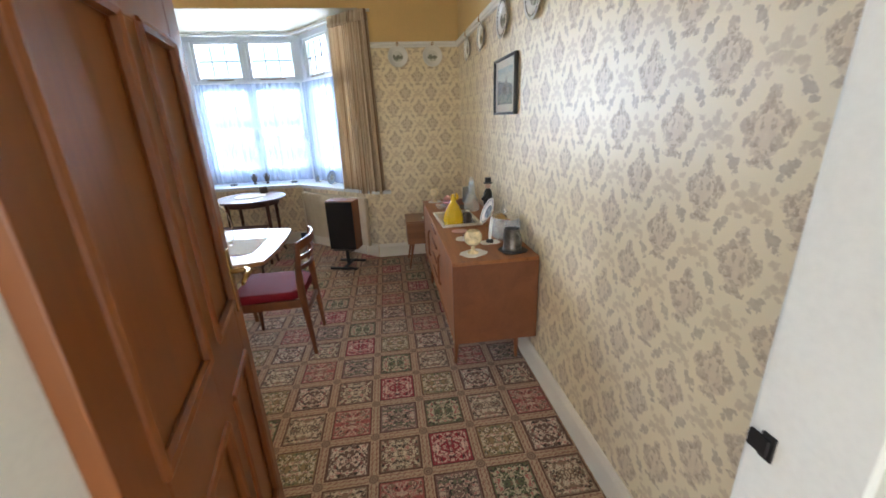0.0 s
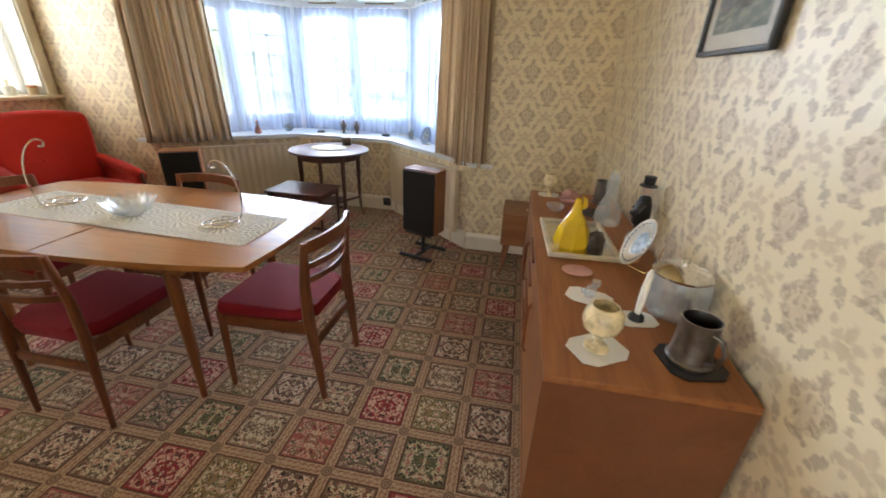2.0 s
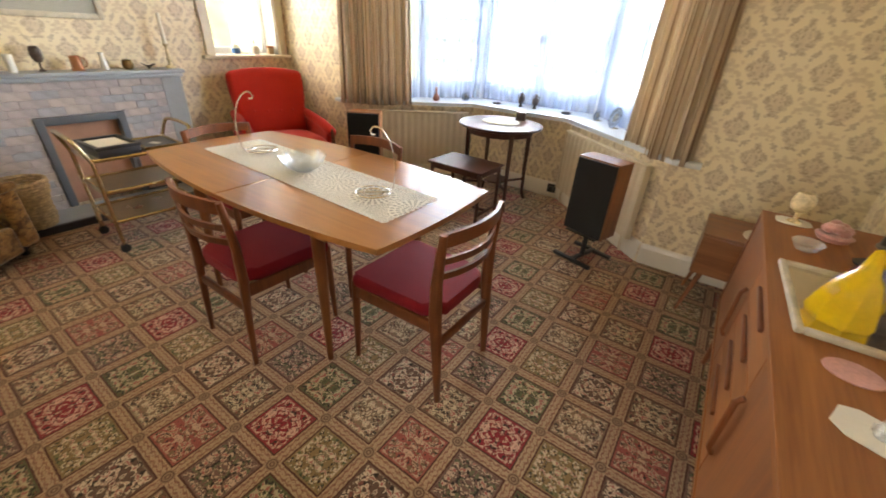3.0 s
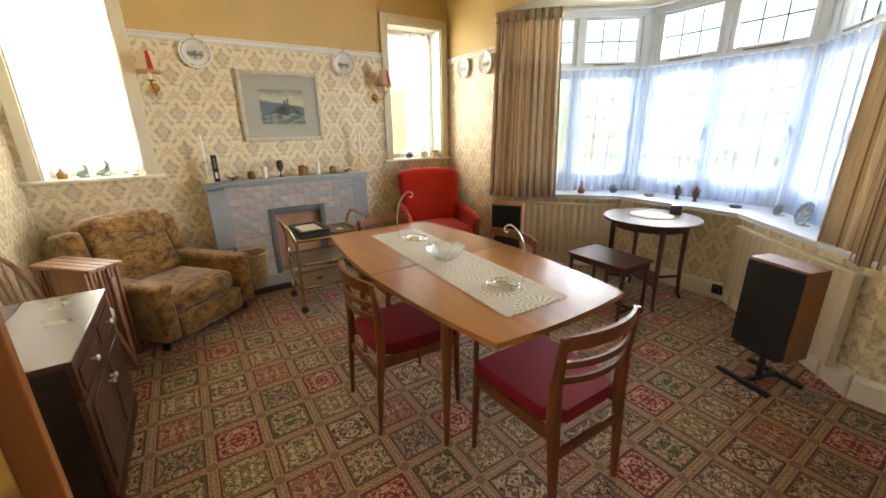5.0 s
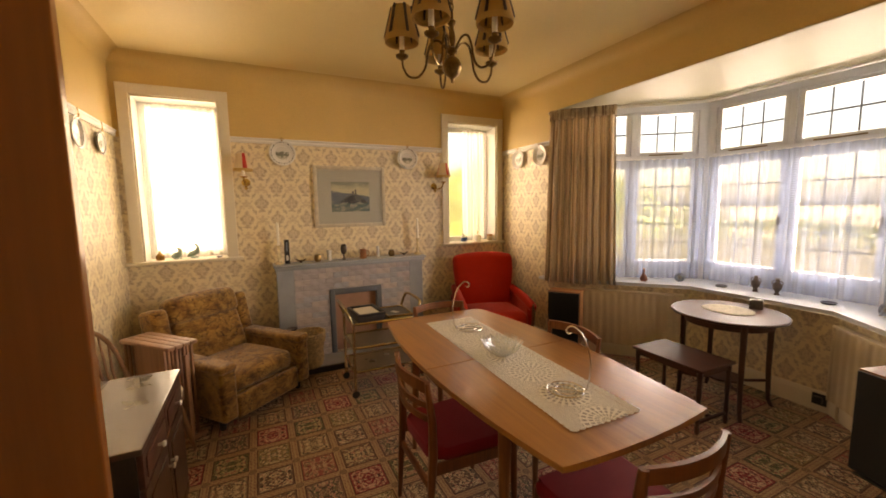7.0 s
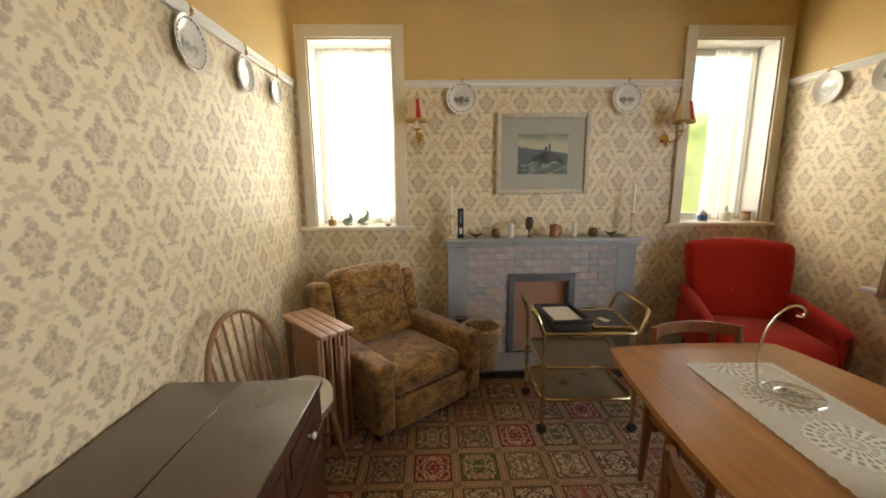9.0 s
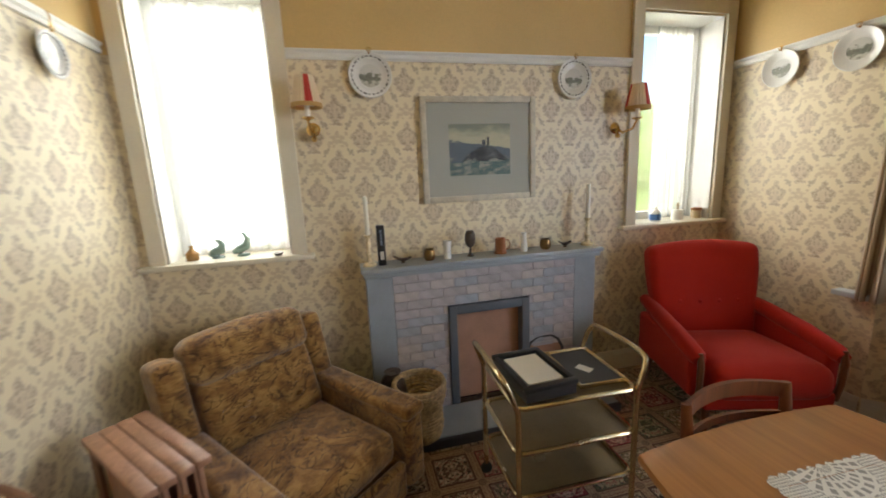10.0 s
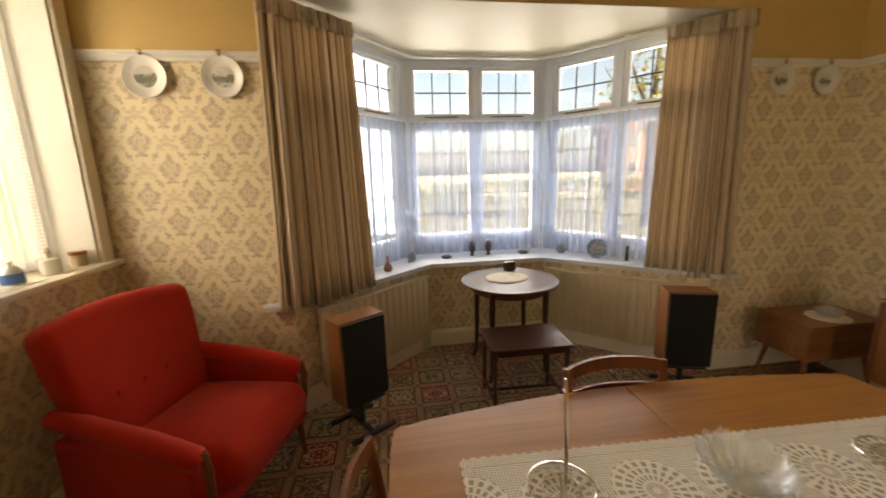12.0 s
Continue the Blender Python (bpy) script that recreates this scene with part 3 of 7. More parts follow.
M = dict(
    wallpaper=wallpaper_material(), west_paper=wallpaper_material("west_wallpaper", (1.0, 1.0), (-0.585, 1.90)), bay_paper=wallpaper_material("bay_wallpaper", (1.15, 0.0)), carpet=carpet_material(), stripe=stripe_material(), tapestry=tapestry_material(), lace=lace_material(),
    ochre=plain("ochre_wall_paint", (0.66, 0.46, 0.185), 0.6, var=0.06, scale=1.5, bump=0.1),
    ceiling=plain("cream_ceiling_paint", (0.85, 0.68, 0.36), 0.65, var=0.04, scale=1.2, bump=0.12),
    # Bay ceiling darkened in colour to offset the outside lamp's light.
    bay_ceiling=plain("darkened_bay_ceiling_paint", (0.48, 0.43, 0.30), 0.6, var=0.04, scale=1.5),
    white=plain("white_gloss_paint", (0.78, 0.77, 0.72), 0.32, var=0.05, scale=3.0),
    # White, greyed: backlit shade of bay frames and sill put into the colour.
    bay_white_shaded=plain("shaded_white_gloss_paint", (0.62, 0.65, 0.68), 0.4, var=0.06, scale=3.0),
    cream=plain("cream_gloss_paint", (0.74, 0.68, 0.54), 0.35, var=0.06, scale=3.0),
    skirting=plain("ivory_skirting_paint", (0.80, 0.75, 0.64), 0.32, var=0.05, scale=3.0),
    hall=plain("pale_hall_paint", (0.62, 0.60, 0.54), 0.6, var=0.05),
    brick_red=plain("outside_render", (0.45, 0.36, 0.28), 0.85, var=0.15),
    grey=plain("grey_blue_gloss_paint", (0.33, 0.36, 0.39), 0.38, var=0.07),
    tile=plain("mottled_mauve_grey_tile", (0.47, 0.425, 0.43), 0.3, var=0.14, scale=14.0, rand=0.25, coat=0.1),
    tile_b=plain("mottled_buff_tile", (0.52, 0.46, 0.435), 0.3, var=0.14, scale=14.0, rand=0.15, coat=0.1),
    tile_c=plain("mottled_blue_grey_tile", (0.40, 0.41, 0.45), 0.3, var=0.14, scale=14.0, rand=0.2, coat=0.1),
    trim_grey=plain("dark_blue_grey_paint", (0.115, 0.128, 0.148), 0.45, var=0.08),
    grout=plain("pale_grout", (0.47, 0.44, 0.44), 0.8),
    cab_top=plain("polished_dark_top", (0.060, 0.036, 0.028), 0.3, var=0.25, scale=5.0, bump=0.02, coat=0.8),
    # End panel's teak made darker; the shade on that side is in the colour.
    teak_end=wood("shaded_teak_end_panel", (0.15, 0.046, 0.014), (0.225, 0.078, 0.026), 0.42, 1, 10.0),
    board=plain("pink_brown_hardboard", (0.42, 0.225, 0.145), 0.7, var=0.12),
    teak=wood("oiled_teak", (0.14, 0.048, 0.015), (0.35, 0.145, 0.050), 0.36, 0),
    teak_y=wood("oiled_teak_long", (0.19, 0.060, 0.014), (0.40, 0.155, 0.042), 0.5, 1, coat=0.0),
    teak_z=wood("oiled_teak_upright", (0.15, 0.048, 0.014), (0.33, 0.125, 0.038), 0.46, 2, coat=0.04),
    table_top=wood("polished_teak_top", (0.25, 0.092, 0.024), (0.48, 0.215, 0.060), 0.34, 0, 9.0, 0.2, vary=0.04),
    chair_wood=wood("dark_teak_chair_frame", (0.10, 0.030, 0.010), (0.25, 0.082, 0.026), 0.42, 2, 22.0, 0.05),
    door_wood=wood("varnished_brown_door", (0.17, 0.050, 0.010), (0.29, 0.095, 0.019), 0.34, 2, 10.0, 0.15, spec=0.4),
    mahogany=wood("dark_mahogany", (0.035, 0.014, 0.010), (0.115, 0.045, 0.028), 0.46, 0, 16.0, 0.03, spec=0.3),
    mahogany_z=wood("dark_mahogany_upright", (0.035, 0.014, 0.010), (0.105, 0.042, 0.026), 0.3, 2, 16.0, 0.3),
    tray_wood=wood("pinkish_beech", (0.24, 0.105, 0.055), (0.50, 0.27, 0.16), 0.42, 2, 18.0),
    light_wood=wood("light_bent_wood", (0.20, 0.095, 0.045), (0.38, 0.20, 0.10), 0.4, 2, 18.0),
    black_wood=plain("black_stained_side", (0.022, 0.016, 0.014), 0.45, var=0.3),
    burgundy=cloth("burgundy_seat_cloth", (0.17, 0.007, 0.016), (0.30, 0.014, 0.032), 240.0, 0.8, 0.06),
    red=cloth("scarlet_upholstery", (0.35, 0.011, 0.006), (0.56, 0.030, 0.014), 280.0, 0.85, 0.1),
    black_cloth=cloth("black_speaker_cloth", (0.006, 0.006, 0.007), (0.016, 0.016, 0.018), 500.0),
    black=plain("black_enamel", (0.018, 0.017, 0.017), 0.4, var=0.2),
    rubber=plain("black_castor", (0.02, 0.02, 0.02), 0.6),
    brass=plain("polished_brass", (0.66, 0.45, 0.17), 0.22, 1.0, var=0.14, scale=20.0),
    dull_brass=plain("antique_brass", (0.20, 0.125, 0.052), 0.3, 1.0, var=0.3, scale=25.0),
    gold=plain("pale_gold_anodised_tube", (0.66, 0.54, 0.32), 0.25, 1.0, var=0.08),
    gold_tray=plain("gold_brown_tray", (0.26, 0.19, 0.095), 0.3, 0.4, var=0.12, coat=0.4),
    copper=plain("copper", (0.40, 0.19, 0.105), 0.3, 1.0, var=0.15),
    pewter=plain("dull_pewter", (0.22, 0.21, 0.20), 0.35, 1.0, var=0.25, scale=18.0),
    silver=plain("silver_plate", (0.72, 0.70, 0.66), 0.16, 1.0, var=0.08),
    lead=plain("lead_came", (0.045, 0.045, 0.05), 0.6, 0.3),
    wax=plain("ivory_wax", (0.86, 0.82, 0.70), 0.45, var=0.05),
    onyx=plain("cream_onyx", (0.76, 0.64, 0.40), 0.2, var=0.3, scale=26.0, coat=0.4),
    china=plain("white_china", (0.78, 0.77, 0.73), 0.16, var=0.04, coat=0.4),
    print_grey=plain("grey_transfer_print", (0.19, 0.19, 0.17), 0.25, var=0.6, scale=60.0, fine=150.0),
    print_scene=print_material(), print_blue=plain("blue_grey_glaze", (0.20, 0.24, 0.30), 0.25, var=0.5, scale=40.0),
    yellow=plain("yellow_glaze", (0.75, 0.50, 0.008), 0.22, var=0.08, coat=0.4),
    terracotta=plain("red_brown_pottery", (0.22, 0.075, 0.045), 0.35, var=0.2),
    dark_pot=plain("dark_bronze_glaze", (0.075, 0.052, 0.040), 0.3, var=0.4, scale=30.0),
    green_glaze=plain("pale_green_glaze", (0.24, 0.33, 0.28), 0.25, var=0.25),
    blue=plain("bright_blue_label", (0.06, 0.16, 0.42), 0.4),
    amber=plain("amber_bottle", (0.32, 0.17, 0.05), 0.2, coat=0.4),
    tin=plain("buff_tin", (0.48, 0.36, 0.22), 0.4),
    paper=plain("white_card", (0.74, 0.71, 0.63), 0.7, var=0.04),
    mount=plain("grey_green_mount", (0.45, 0.44, 0.37), 0.75, var=0.03),
    frame_pale=plain("limed_wood_frame", (0.56, 0.50, 0.38), 0.5, var=0.15, scale=20.0),
    straw=plain("plaited_straw", (0.62, 0.56, 0.44), 0.85, var=0.25, scale=60.0, bump=0.4),
    wicker=plain("pale_wicker", (0.46, 0.33, 0.17), 0.7, var=0.35, scale=50.0, bump=0.3),
    parchment=None, shade_red=None,
    radiator=plain("cream_radiator_enamel", (0.66, 0.57, 0.42), 0.35, var=0.04),
    skin=plain("pale_porcelain", (0.60, 0.42, 0.32), 0.3),
    pink=plain("pink_porcelain", (0.62, 0.34, 0.32), 0.3, var=0.2),
    slate=plain("dark_slate", (0.045, 0.043, 0.045), 0.35),
    pane=clear("window_pane"), obscured=obscured("rippled_glass"), picture_glass=clear("picture_glass", (0.98, 0.98, 0.98), 0.05, 0.08, 0.0, 0.25), glass=clear("clear_cut_glass", (0.97, 0.98, 0.98), 0.2, 0.08, 0.2, 0.5),
    # net: blue of the skylight is put into the white cloth's colour.
    net=net_cloth("sky_blue_tinted_net", 0.46, (0.60, 0.72, 0.95), 0.16, 0.06, 0.12), blind=net_cloth("white_side_net", 0.62, (0.95, 0.95, 0.93)),
    painting=painting_material("castle_watercolour", (0.13, 0.14, 0.15)), painting_b=painting_material("sea_watercolour", (0.30, 0.33, 0.32), (0.62, 0.66, 0.60), (0.36, 0.50, 0.56)),
    # Lawn and hedge lightened: washed-out glare outside is put into the colours.
    grass=plain("lawn", (0.30, 0.28, 0.13), 0.9, var=0.35, scale=2.0, bump=0.3),
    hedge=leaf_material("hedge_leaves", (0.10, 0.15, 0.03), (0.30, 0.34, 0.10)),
    # Lighter leaf copy: glare seen through the side window is put into it.
    side_hedge=leaf_material("glare_lightened_hedge_leaves", (0.22, 0.31, 0.09), (0.47, 0.53, 0.26)),
    autumn=leaf_material("yellowing_leaves", (0.10, 0.12, 0.03), (0.28, 0.23, 0.05)),
    bark=plain("bark", (0.10, 0.08, 0.06), 0.9, var=0.3, bump=0.4),
    house_brick=plain("orange_brick", (0.40, 0.17, 0.09), 0.85, var=0.25, scale=8.0),
    roof=plain("clay_roof_tile", (0.22, 0.10, 0.07), 0.85, var=0.25),
    # Fence lightened likewise; the haze outside is put into its colour.
    fence=plain("pale_fence", (0.58, 0.52, 0.41), 0.85, var=0.2),
    road=plain("asphalt", (0.055, 0.055, 0.056), 0.9, var=0.2),
)


def shade_material(name, color):
    n = Net(name)
    v = n.coords()
    w = n.noise(v, 120.0, 2)
    c = n.mix(w, tuple(k * 0.85 for k in color), color)
    n.set(color=c, rough=0.7)
    tr = n.node("ShaderNodeBsdfTranslucent", {0: c})
    s = n.node("ShaderNodeMixShader", {0: 0.45, 1: n.bsdf.outputs[0], 2: tr.outputs[0]})
    n.t.links.new(s.outputs[0], n.out.inputs[0])
    return n.m


M["parchment"] = shade_material("amber_parchment_shade", (0.66, 0.45, 0.18))
M["shade_cream"] = shade_material("cream_pleated_shade", (0.86, 0.74, 0.54))
M["shade_red"] = shade_material("red_pleated_shade", (0.62, 0.07, 0.055))


# ---- mesh helpers ----
def box(bm, sx, sy, sz, at=(0, 0, 0), bev=0.0, seg=2, rot=None):
    """A box centred on at, with rounded edges."""
    m = Matrix.Translation(at) @ (rot or Matrix()) @ Matrix.Diagonal((sx, sy, sz, 1))
    r = bmesh.ops.create_cube(bm, size=1.0, matrix=m)
    if bev > 0:
        edges = list({e for v in r["verts"] for e in v.link_edges})
        bmesh.ops.bevel(bm, geom=edges, offset=min(bev, 0.49 * min(sx, sy, sz)), segments=seg, affect="EDGES", profile=0.5)
    return bm


def span(bm, lo, hi, bev=0.0, seg=2):
    """A box from one corner to the other."""
    c = [(a + b) / 2 for a, b in zip(lo, hi)]
    return box(bm, *[abs(b - a) for a, b in zip(lo, hi)], at=c, bev=bev, seg=seg)


def lathe(bm, profile, n=24, at=(0, 0, 0), rot=None, squash=1.0):
    """A turned shape from (radius, height) pairs."""
    m = Matrix.Translation(at) @ (rot or Matrix())
    rings = []
    for r, z in profile:
        rings.append([bm.verts.new(m @ Vector((r * math.cos(2 * math.pi * k / n), squash * r * math.sin(2 * math.pi * k / n), z))) for k in range(n)])
    for a, b in zip(rings, rings[1:]):
        for k in range(n):
            bm.faces.new((a[k], a[(k + 1) % n], b[(k + 1) % n], b[k]))
    shell = math.dist(profile[0], profile[-1]) < 0.012
    if shell:
        for k in range(n):
            a, b = rings[-1], rings[0]
            bm.faces.new((a[k], a[(k + 1) % n], b[(k + 1) % n], b[k]))
        return bm
    if profile[0][0] > 1e-4:
        bm.faces.new(rings[0][::-1])
    if profile[-1][0] > 1e-4:
        bm.faces.new(rings[-1])
    return bm


def eased(pts, n=5):
    """A smooth line through the given points."""
    p = [Vector(v) for v in pts]
    p = [2 * p[0] - p[1]] + p + [2 * p[-1] - p[-2]]
    out = []
    for a, b, c, d in zip(p, p[1:], p[2:], p[3:]):
        for k in range(n):
            t = k / n
            out.append(0.5 * (2 * b + (c - a) * t + (2 * a - 5 * b + 4 * c - d) * t * t + (3 * b - a - 3 * c + d) * t ** 3))
    return out + [p[-2]]


def tube(bm, pts, r, n=8, closed=False, flat=1.0):
    """A round bar along a line of points; r may be one radius or one for each point."""
    pts = [Vector(p) for p in pts]
    rs = r if isinstance(r, (list, tuple)) else [r] * len(pts)
    rings, side = [], None
    for i, p in enumerate(pts):
        a = pts[i - 1] if (i or closed) else p
        b = pts[(i + 1) % len(pts)] if (i < len(pts) - 1 or closed) else p
        d = (b - a).normalized()
        if side is None:
            side = d.orthogonal().normalized()
        side = (side - d * side.dot(d)).normalized()
        up = d.cross(side)
        rings.append([bm.verts.new(p + rs[i] * (math.cos(2 * math.pi * k / n) * side + flat * math.sin(2 * math.pi * k / n) * up)) for k in range(n)])
    pairs = list(zip(rings, rings[1:])) + ([(rings[-1], rings[0])] if closed else [])
    for a, b in pairs:
        for k in range(n):
            bm.faces.new((a[k], a[(k + 1) % n], b[(k + 1) % n], b[k]))
    if not closed:
        bm.faces.new(rings[0][::-1]), bm.faces.new(rings[-1])
    return bm


def prism(bm, outline, z0, z1, bev=0.0, seg=2):
    """An upright slab over a plan outline."""
    lo = [bm.verts.new((x, y, z0)) for x, y in outline]
    hi = [bm.verts.new((x, y, z1)) for x, y in outline]
    top, bot = bm.faces.new(hi), bm.faces.new(lo[::-1])
    for k in range(len(lo)):
        bm.faces.new((lo[k], lo[(k + 1) % len(lo)], hi[(k + 1) % len(lo)], hi[k]))
    if bev:
        bmesh.ops.bevel(bm, geom=list(top.edges) + list(bot.edges), offset=bev, segments=seg, affect="EDGES", profile=0.5)
    return bm


def sheet(bm, grid, uv=None):
    """A surface through rows of points."""
    rows = [[bm.verts.new(p) for p in row] for row in grid]
    lay = bm.loops.layers.uv.new("UVMap") if uv else None
    for i in range(len(rows) - 1):
        for j in range(len(rows[0]) - 1):
            f = bm.faces.new((rows[i][j], rows[i][j + 1], rows[i + 1][j + 1], rows[i + 1][j]))
            if uv:
                for l, (a, b) in zip(f.loops, ((i, j), (i, j + 1), (i + 1, j + 1), (i + 1, j))):
                    l[lay].uv = uv[a][b]
    return bm


def mesh_of(name, bm, material, smooth=True):
    bmesh.ops.recalc_face_normals(bm, faces=bm.faces[:])
    me = bpy.data.meshes.new(name)
    bm.to_mesh(me)
    bm.free()
    for m in (material if isinstance(material, (list, tuple)) else [material]):
        me.materials.append(m)
    if smooth:
        me.shade_smooth()
        me.set_sharp_from_angle(angle=radians(38))
        for p in me.polygons:
            if p.area > 0.03 and name != "ceiling":
                p.use_smooth = False
    return me


def part(name, bm, material, parent, label="", smooth=True, at=None):
    ob = new(name, mesh_of(name, bm, material, smooth))
    ob.parent = parent
    if at is not None:
        ob.matrix_basis = at
    return tagged(ob, label)


def thing(name, at, label, category, group=""):
    ob = new(name)
    ob.empty_display_size = 0.1
    ob.matrix_basis = at
    return tagged(ob, label, category, group)


def solo(name, bm, material, at, label, category, group="", kind="", smooth=True):
    ob = new(name, mesh_of(name, bm, material, smooth))
    ob.matrix_basis = at
    return tagged(ob, label, category, group, kind)


def fixed(name, bm, material, label, category, smooth=False):
    return solo(name, bm, material, Matrix(), label, category, kind="structure", smooth=smooth)


B = bmesh.new

# ---- plan ----
XW, XE, YS, YN, H = -3.36, 1.50, 1.69, 5.57, 2.85
RAIL = 2.17
DOOR_X0, DOOR_X1, DOOR_H = 0.295, 1.255, 2.03
BAY_X0, BAY_X1, BAY_H = -2.39, 0.53, 2.52
P1, P2 = (-1.595, 6.79), (-0.265, 6.79)
P0, P3 = (-2.39, 5.71), (0.53, 5.71)
Q0, Q1, Q2, Q3 = (-2.39, 5.57), (-1.46, 6.40), (-0.40, 6.40), (0.53, 5.57)
SILL = 0.77
W1, W2, WZ = (1.82, 2.46), (4.79, 5.46), (1.105, 2.52)


def wall(name, axis, at, depth, u0, u1, holes, label, lower="wallpaper", upper="ochre", top=H):
    """A wall of the given depth with openings cut right through, papered below the picture rail."""
    us = sorted({u0, u1, *[h[0] for h in holes], *[h[1] for h in holes]})
    zs = sorted({0.0, RAIL, top, *[h[2] for h in holes], *[h[3] for h in holes]})
    bm = B()
    for a, b in zip(us, us[1:]):
        for c, d in zip(zs, zs[1:]):
            if any(h[0] <= a and b <= h[1] and h[2] <= c and d <= h[3] for h in holes):
                continue
            if axis == "x":
                span(bm, (min(at, at + depth), a, c), (max(at, at + depth), b, d))
            else:
                span(bm, (a, min(at, at + depth), c), (b, max(at, at + depth), d))
            for f in bm.faces[-6:]:
                f.material_index = 0 if d <= RAIL + 1e-6 else 1
    return fixed(name, bm, [M[lower], M[upper]], label, "wall")


wall("wall_west", "x", XW, -0.28, YS - 0.13, YN + 0.2, [(*W1, *WZ), (*W2, *WZ)], "cream and taupe damask wallpaper below ochre painted wall", lower="west_paper")
wall("wall_east", "x", XE, 0.2, YS - 0.13, YN + 0.2, [], "cream and taupe damask wallpaper wall behind the sideboard")
wall("wall_south", "y", YS, -0.13, XW, XE, [(DOOR_X0, DOOR_X1, 0.0, DOOR_H)], "damask wallpaper wall with the doorway")
wall("wall_north", "y", YN, 0.2, XW, XE, [(BAY_X0, BAY_X1, 0.0, BAY_H)], "damask wallpaper wall opening into the bay window")

bm = B()
span(bm, (XW - 0.28, YS - 0.13, -0.12), (XE + 0.2, YN + 0.2, 0.0)), span(bm, (-0.35, -0.7, -0.12), (1.52, YS - 0.13, 0.0))
prism(bm, [(-2.6, 5.76), (0.74, 5.76), (-0.2, 6.95), (-1.66, 6.95)], -0.12, -0.0005)
fixed("floor", bm, M["carpet"], "red, brown and green square-patterned carpet", "carpet")

# ceiling with a small curved cove along each wall
bm = B()
span(bm, (XW - 0.28, YS - 0.13, H), (XE + 0.2, YN + 0.2, H + 0.15))
R = 0.12
for axis, c, s, lo, hi in (("x", XW, 1, YS, YN), ("x", XE, -1, YS, YN), ("y", YS, 1, XW, XE), ("y", YN, -1, XW, XE)):
    rows = []
    for e in (lo, hi):
        row = []
        for k in range(9):
            a = math.pi / 2 * k / 8
            d, z = R * (1 - math.sin(a)) + 0.002, H - R * (1 - math.cos(a)) - 0.002
            row.append((c + s * d, e, z) if axis == "x" else (e, c + s * d, z))
        rows.append(row)
    done = len(bm.faces)
    sheet(bm, rows)
    for f in list(bm.faces)[done:]:
        f.material_index = 1
fixed("ceiling", bm, [M["ceiling"], M["ochre"]], "cream painted ceiling with a rounded cove", "ceiling", smooth=True)
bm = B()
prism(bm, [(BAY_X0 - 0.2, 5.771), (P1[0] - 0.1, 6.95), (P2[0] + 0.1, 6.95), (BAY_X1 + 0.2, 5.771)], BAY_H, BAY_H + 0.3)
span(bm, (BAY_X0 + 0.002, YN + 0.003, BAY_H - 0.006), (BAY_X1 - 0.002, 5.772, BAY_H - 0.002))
fixed("bay_ceiling", bm, M["bay_ceiling"], "low painted ceiling of the bay in a darkened cream-grey", "ceiling")

# picture rail
bm = B()


def rail_run(a, b):
    d = Vector((b[0] - a[0], b[1] - a[1], 0))
    n = Vector((-d.y, d.x, 0)).normalized()
    prof = [(0.001, 0.0), (0.018, 0.0), (0.024, 0.012), (0.02, 0.03), (0.03, 0.042), (0.03, 0.05), (0.001, 0.05)]
    sheet(bm, [[(p[0] + n.x * o, p[1] + n.y * o, RAIL + z) for o, z in prof] for p in (a, b)])


rail_run((XE, YS), (XE, YN)), rail_run((XE, YN), (BAY_X1, YN)), rail_run((BAY_X0, YN), (XW, YN))
rail_run((XW, W2[0] - 0.085), (XW, W1[1] + 0.085)), rail_run((XW + 0.02, YS), (DOOR_X0 - 0.07, YS)), rail_run((DOOR_X1 + 0.07, YS), (XE, YS))
fixed("picture_rail", bm, M["white"], "white painted moulded picture rail", "picture rail")

# baseboards
bm = B()


def base_run(a, b, h=0.15, t=0.02):
    d = Vector((b[0] - a[0], b[1] - a[1], 0))
    n = Vector((-d.y, d.x, 0)).normalized()
    prof = [(0.001, 0.002), (t, 0.002), (t, h - 0.03), (t - 0.006, h - 0.012), (t - 0.012, h), (0.001, h)]
    sheet(bm, [[(p[0] + n.x * o, p[1] + n.y * o, z) for o, z in prof] for p in (a, b)])


base_run((XE, YS), (XE, YN)), base_run((XE, YN), Q3), base_run(Q3, Q2), base_run(Q2, Q1), base_run(Q1, Q0), base_run(Q0, (XW, YN))
base_run((XW, YN), (XW, 4.42)), base_run((XW, 2.82), (XW, YS)), base_run((XW, YS), (DOOR_X0 - 0.07, YS)), base_run((DOOR_X1 + 0.07, YS), (XE, YS))
fixed("baseboard", bm, M["skirting"], "cream painted skirting board", "skirting board")

# low wall under the bay windows, and its sill
bm = B()
prism(bm, [Q0, Q1, Q2, Q3, (BAY_X1 + 0.2, 5.771), (P2[0] + 0.1, 6.95), (P1[0] - 0.1, 6.95), (BAY_X0 - 0.2, 5.771)][::-1], 0.001, SILL - 0.035)
fixed("bay_low_wall", bm, M["bay_paper"], "damask papered low wall below the bay window", "wall")
bm = B()
prism(bm, [(-2.56, YN - 0.075), (-2.41, YN - 0.075), (Q1[0] + 0.02, Q1[1] - 0.045), (Q2[0] - 0.02, Q2[1] - 0.045), (0.55, YN - 0.075), (0.71, YN - 0.075), (0.71, YN - 0.004), (BAY_X1, YN - 0.004), (P3[0], P3[1]), (P2[0] + 0.03, 6.86), (P1[0] - 0.03, 6.86), P0, (BAY_X0, YN - 0.004), (-2.56, YN - 0.004)], SILL - 0.034, SILL, 0.008)
fixed("bay_sill", bm, M["bay_white_shaded"], "white painted deep window sill of the bay", "window sill")


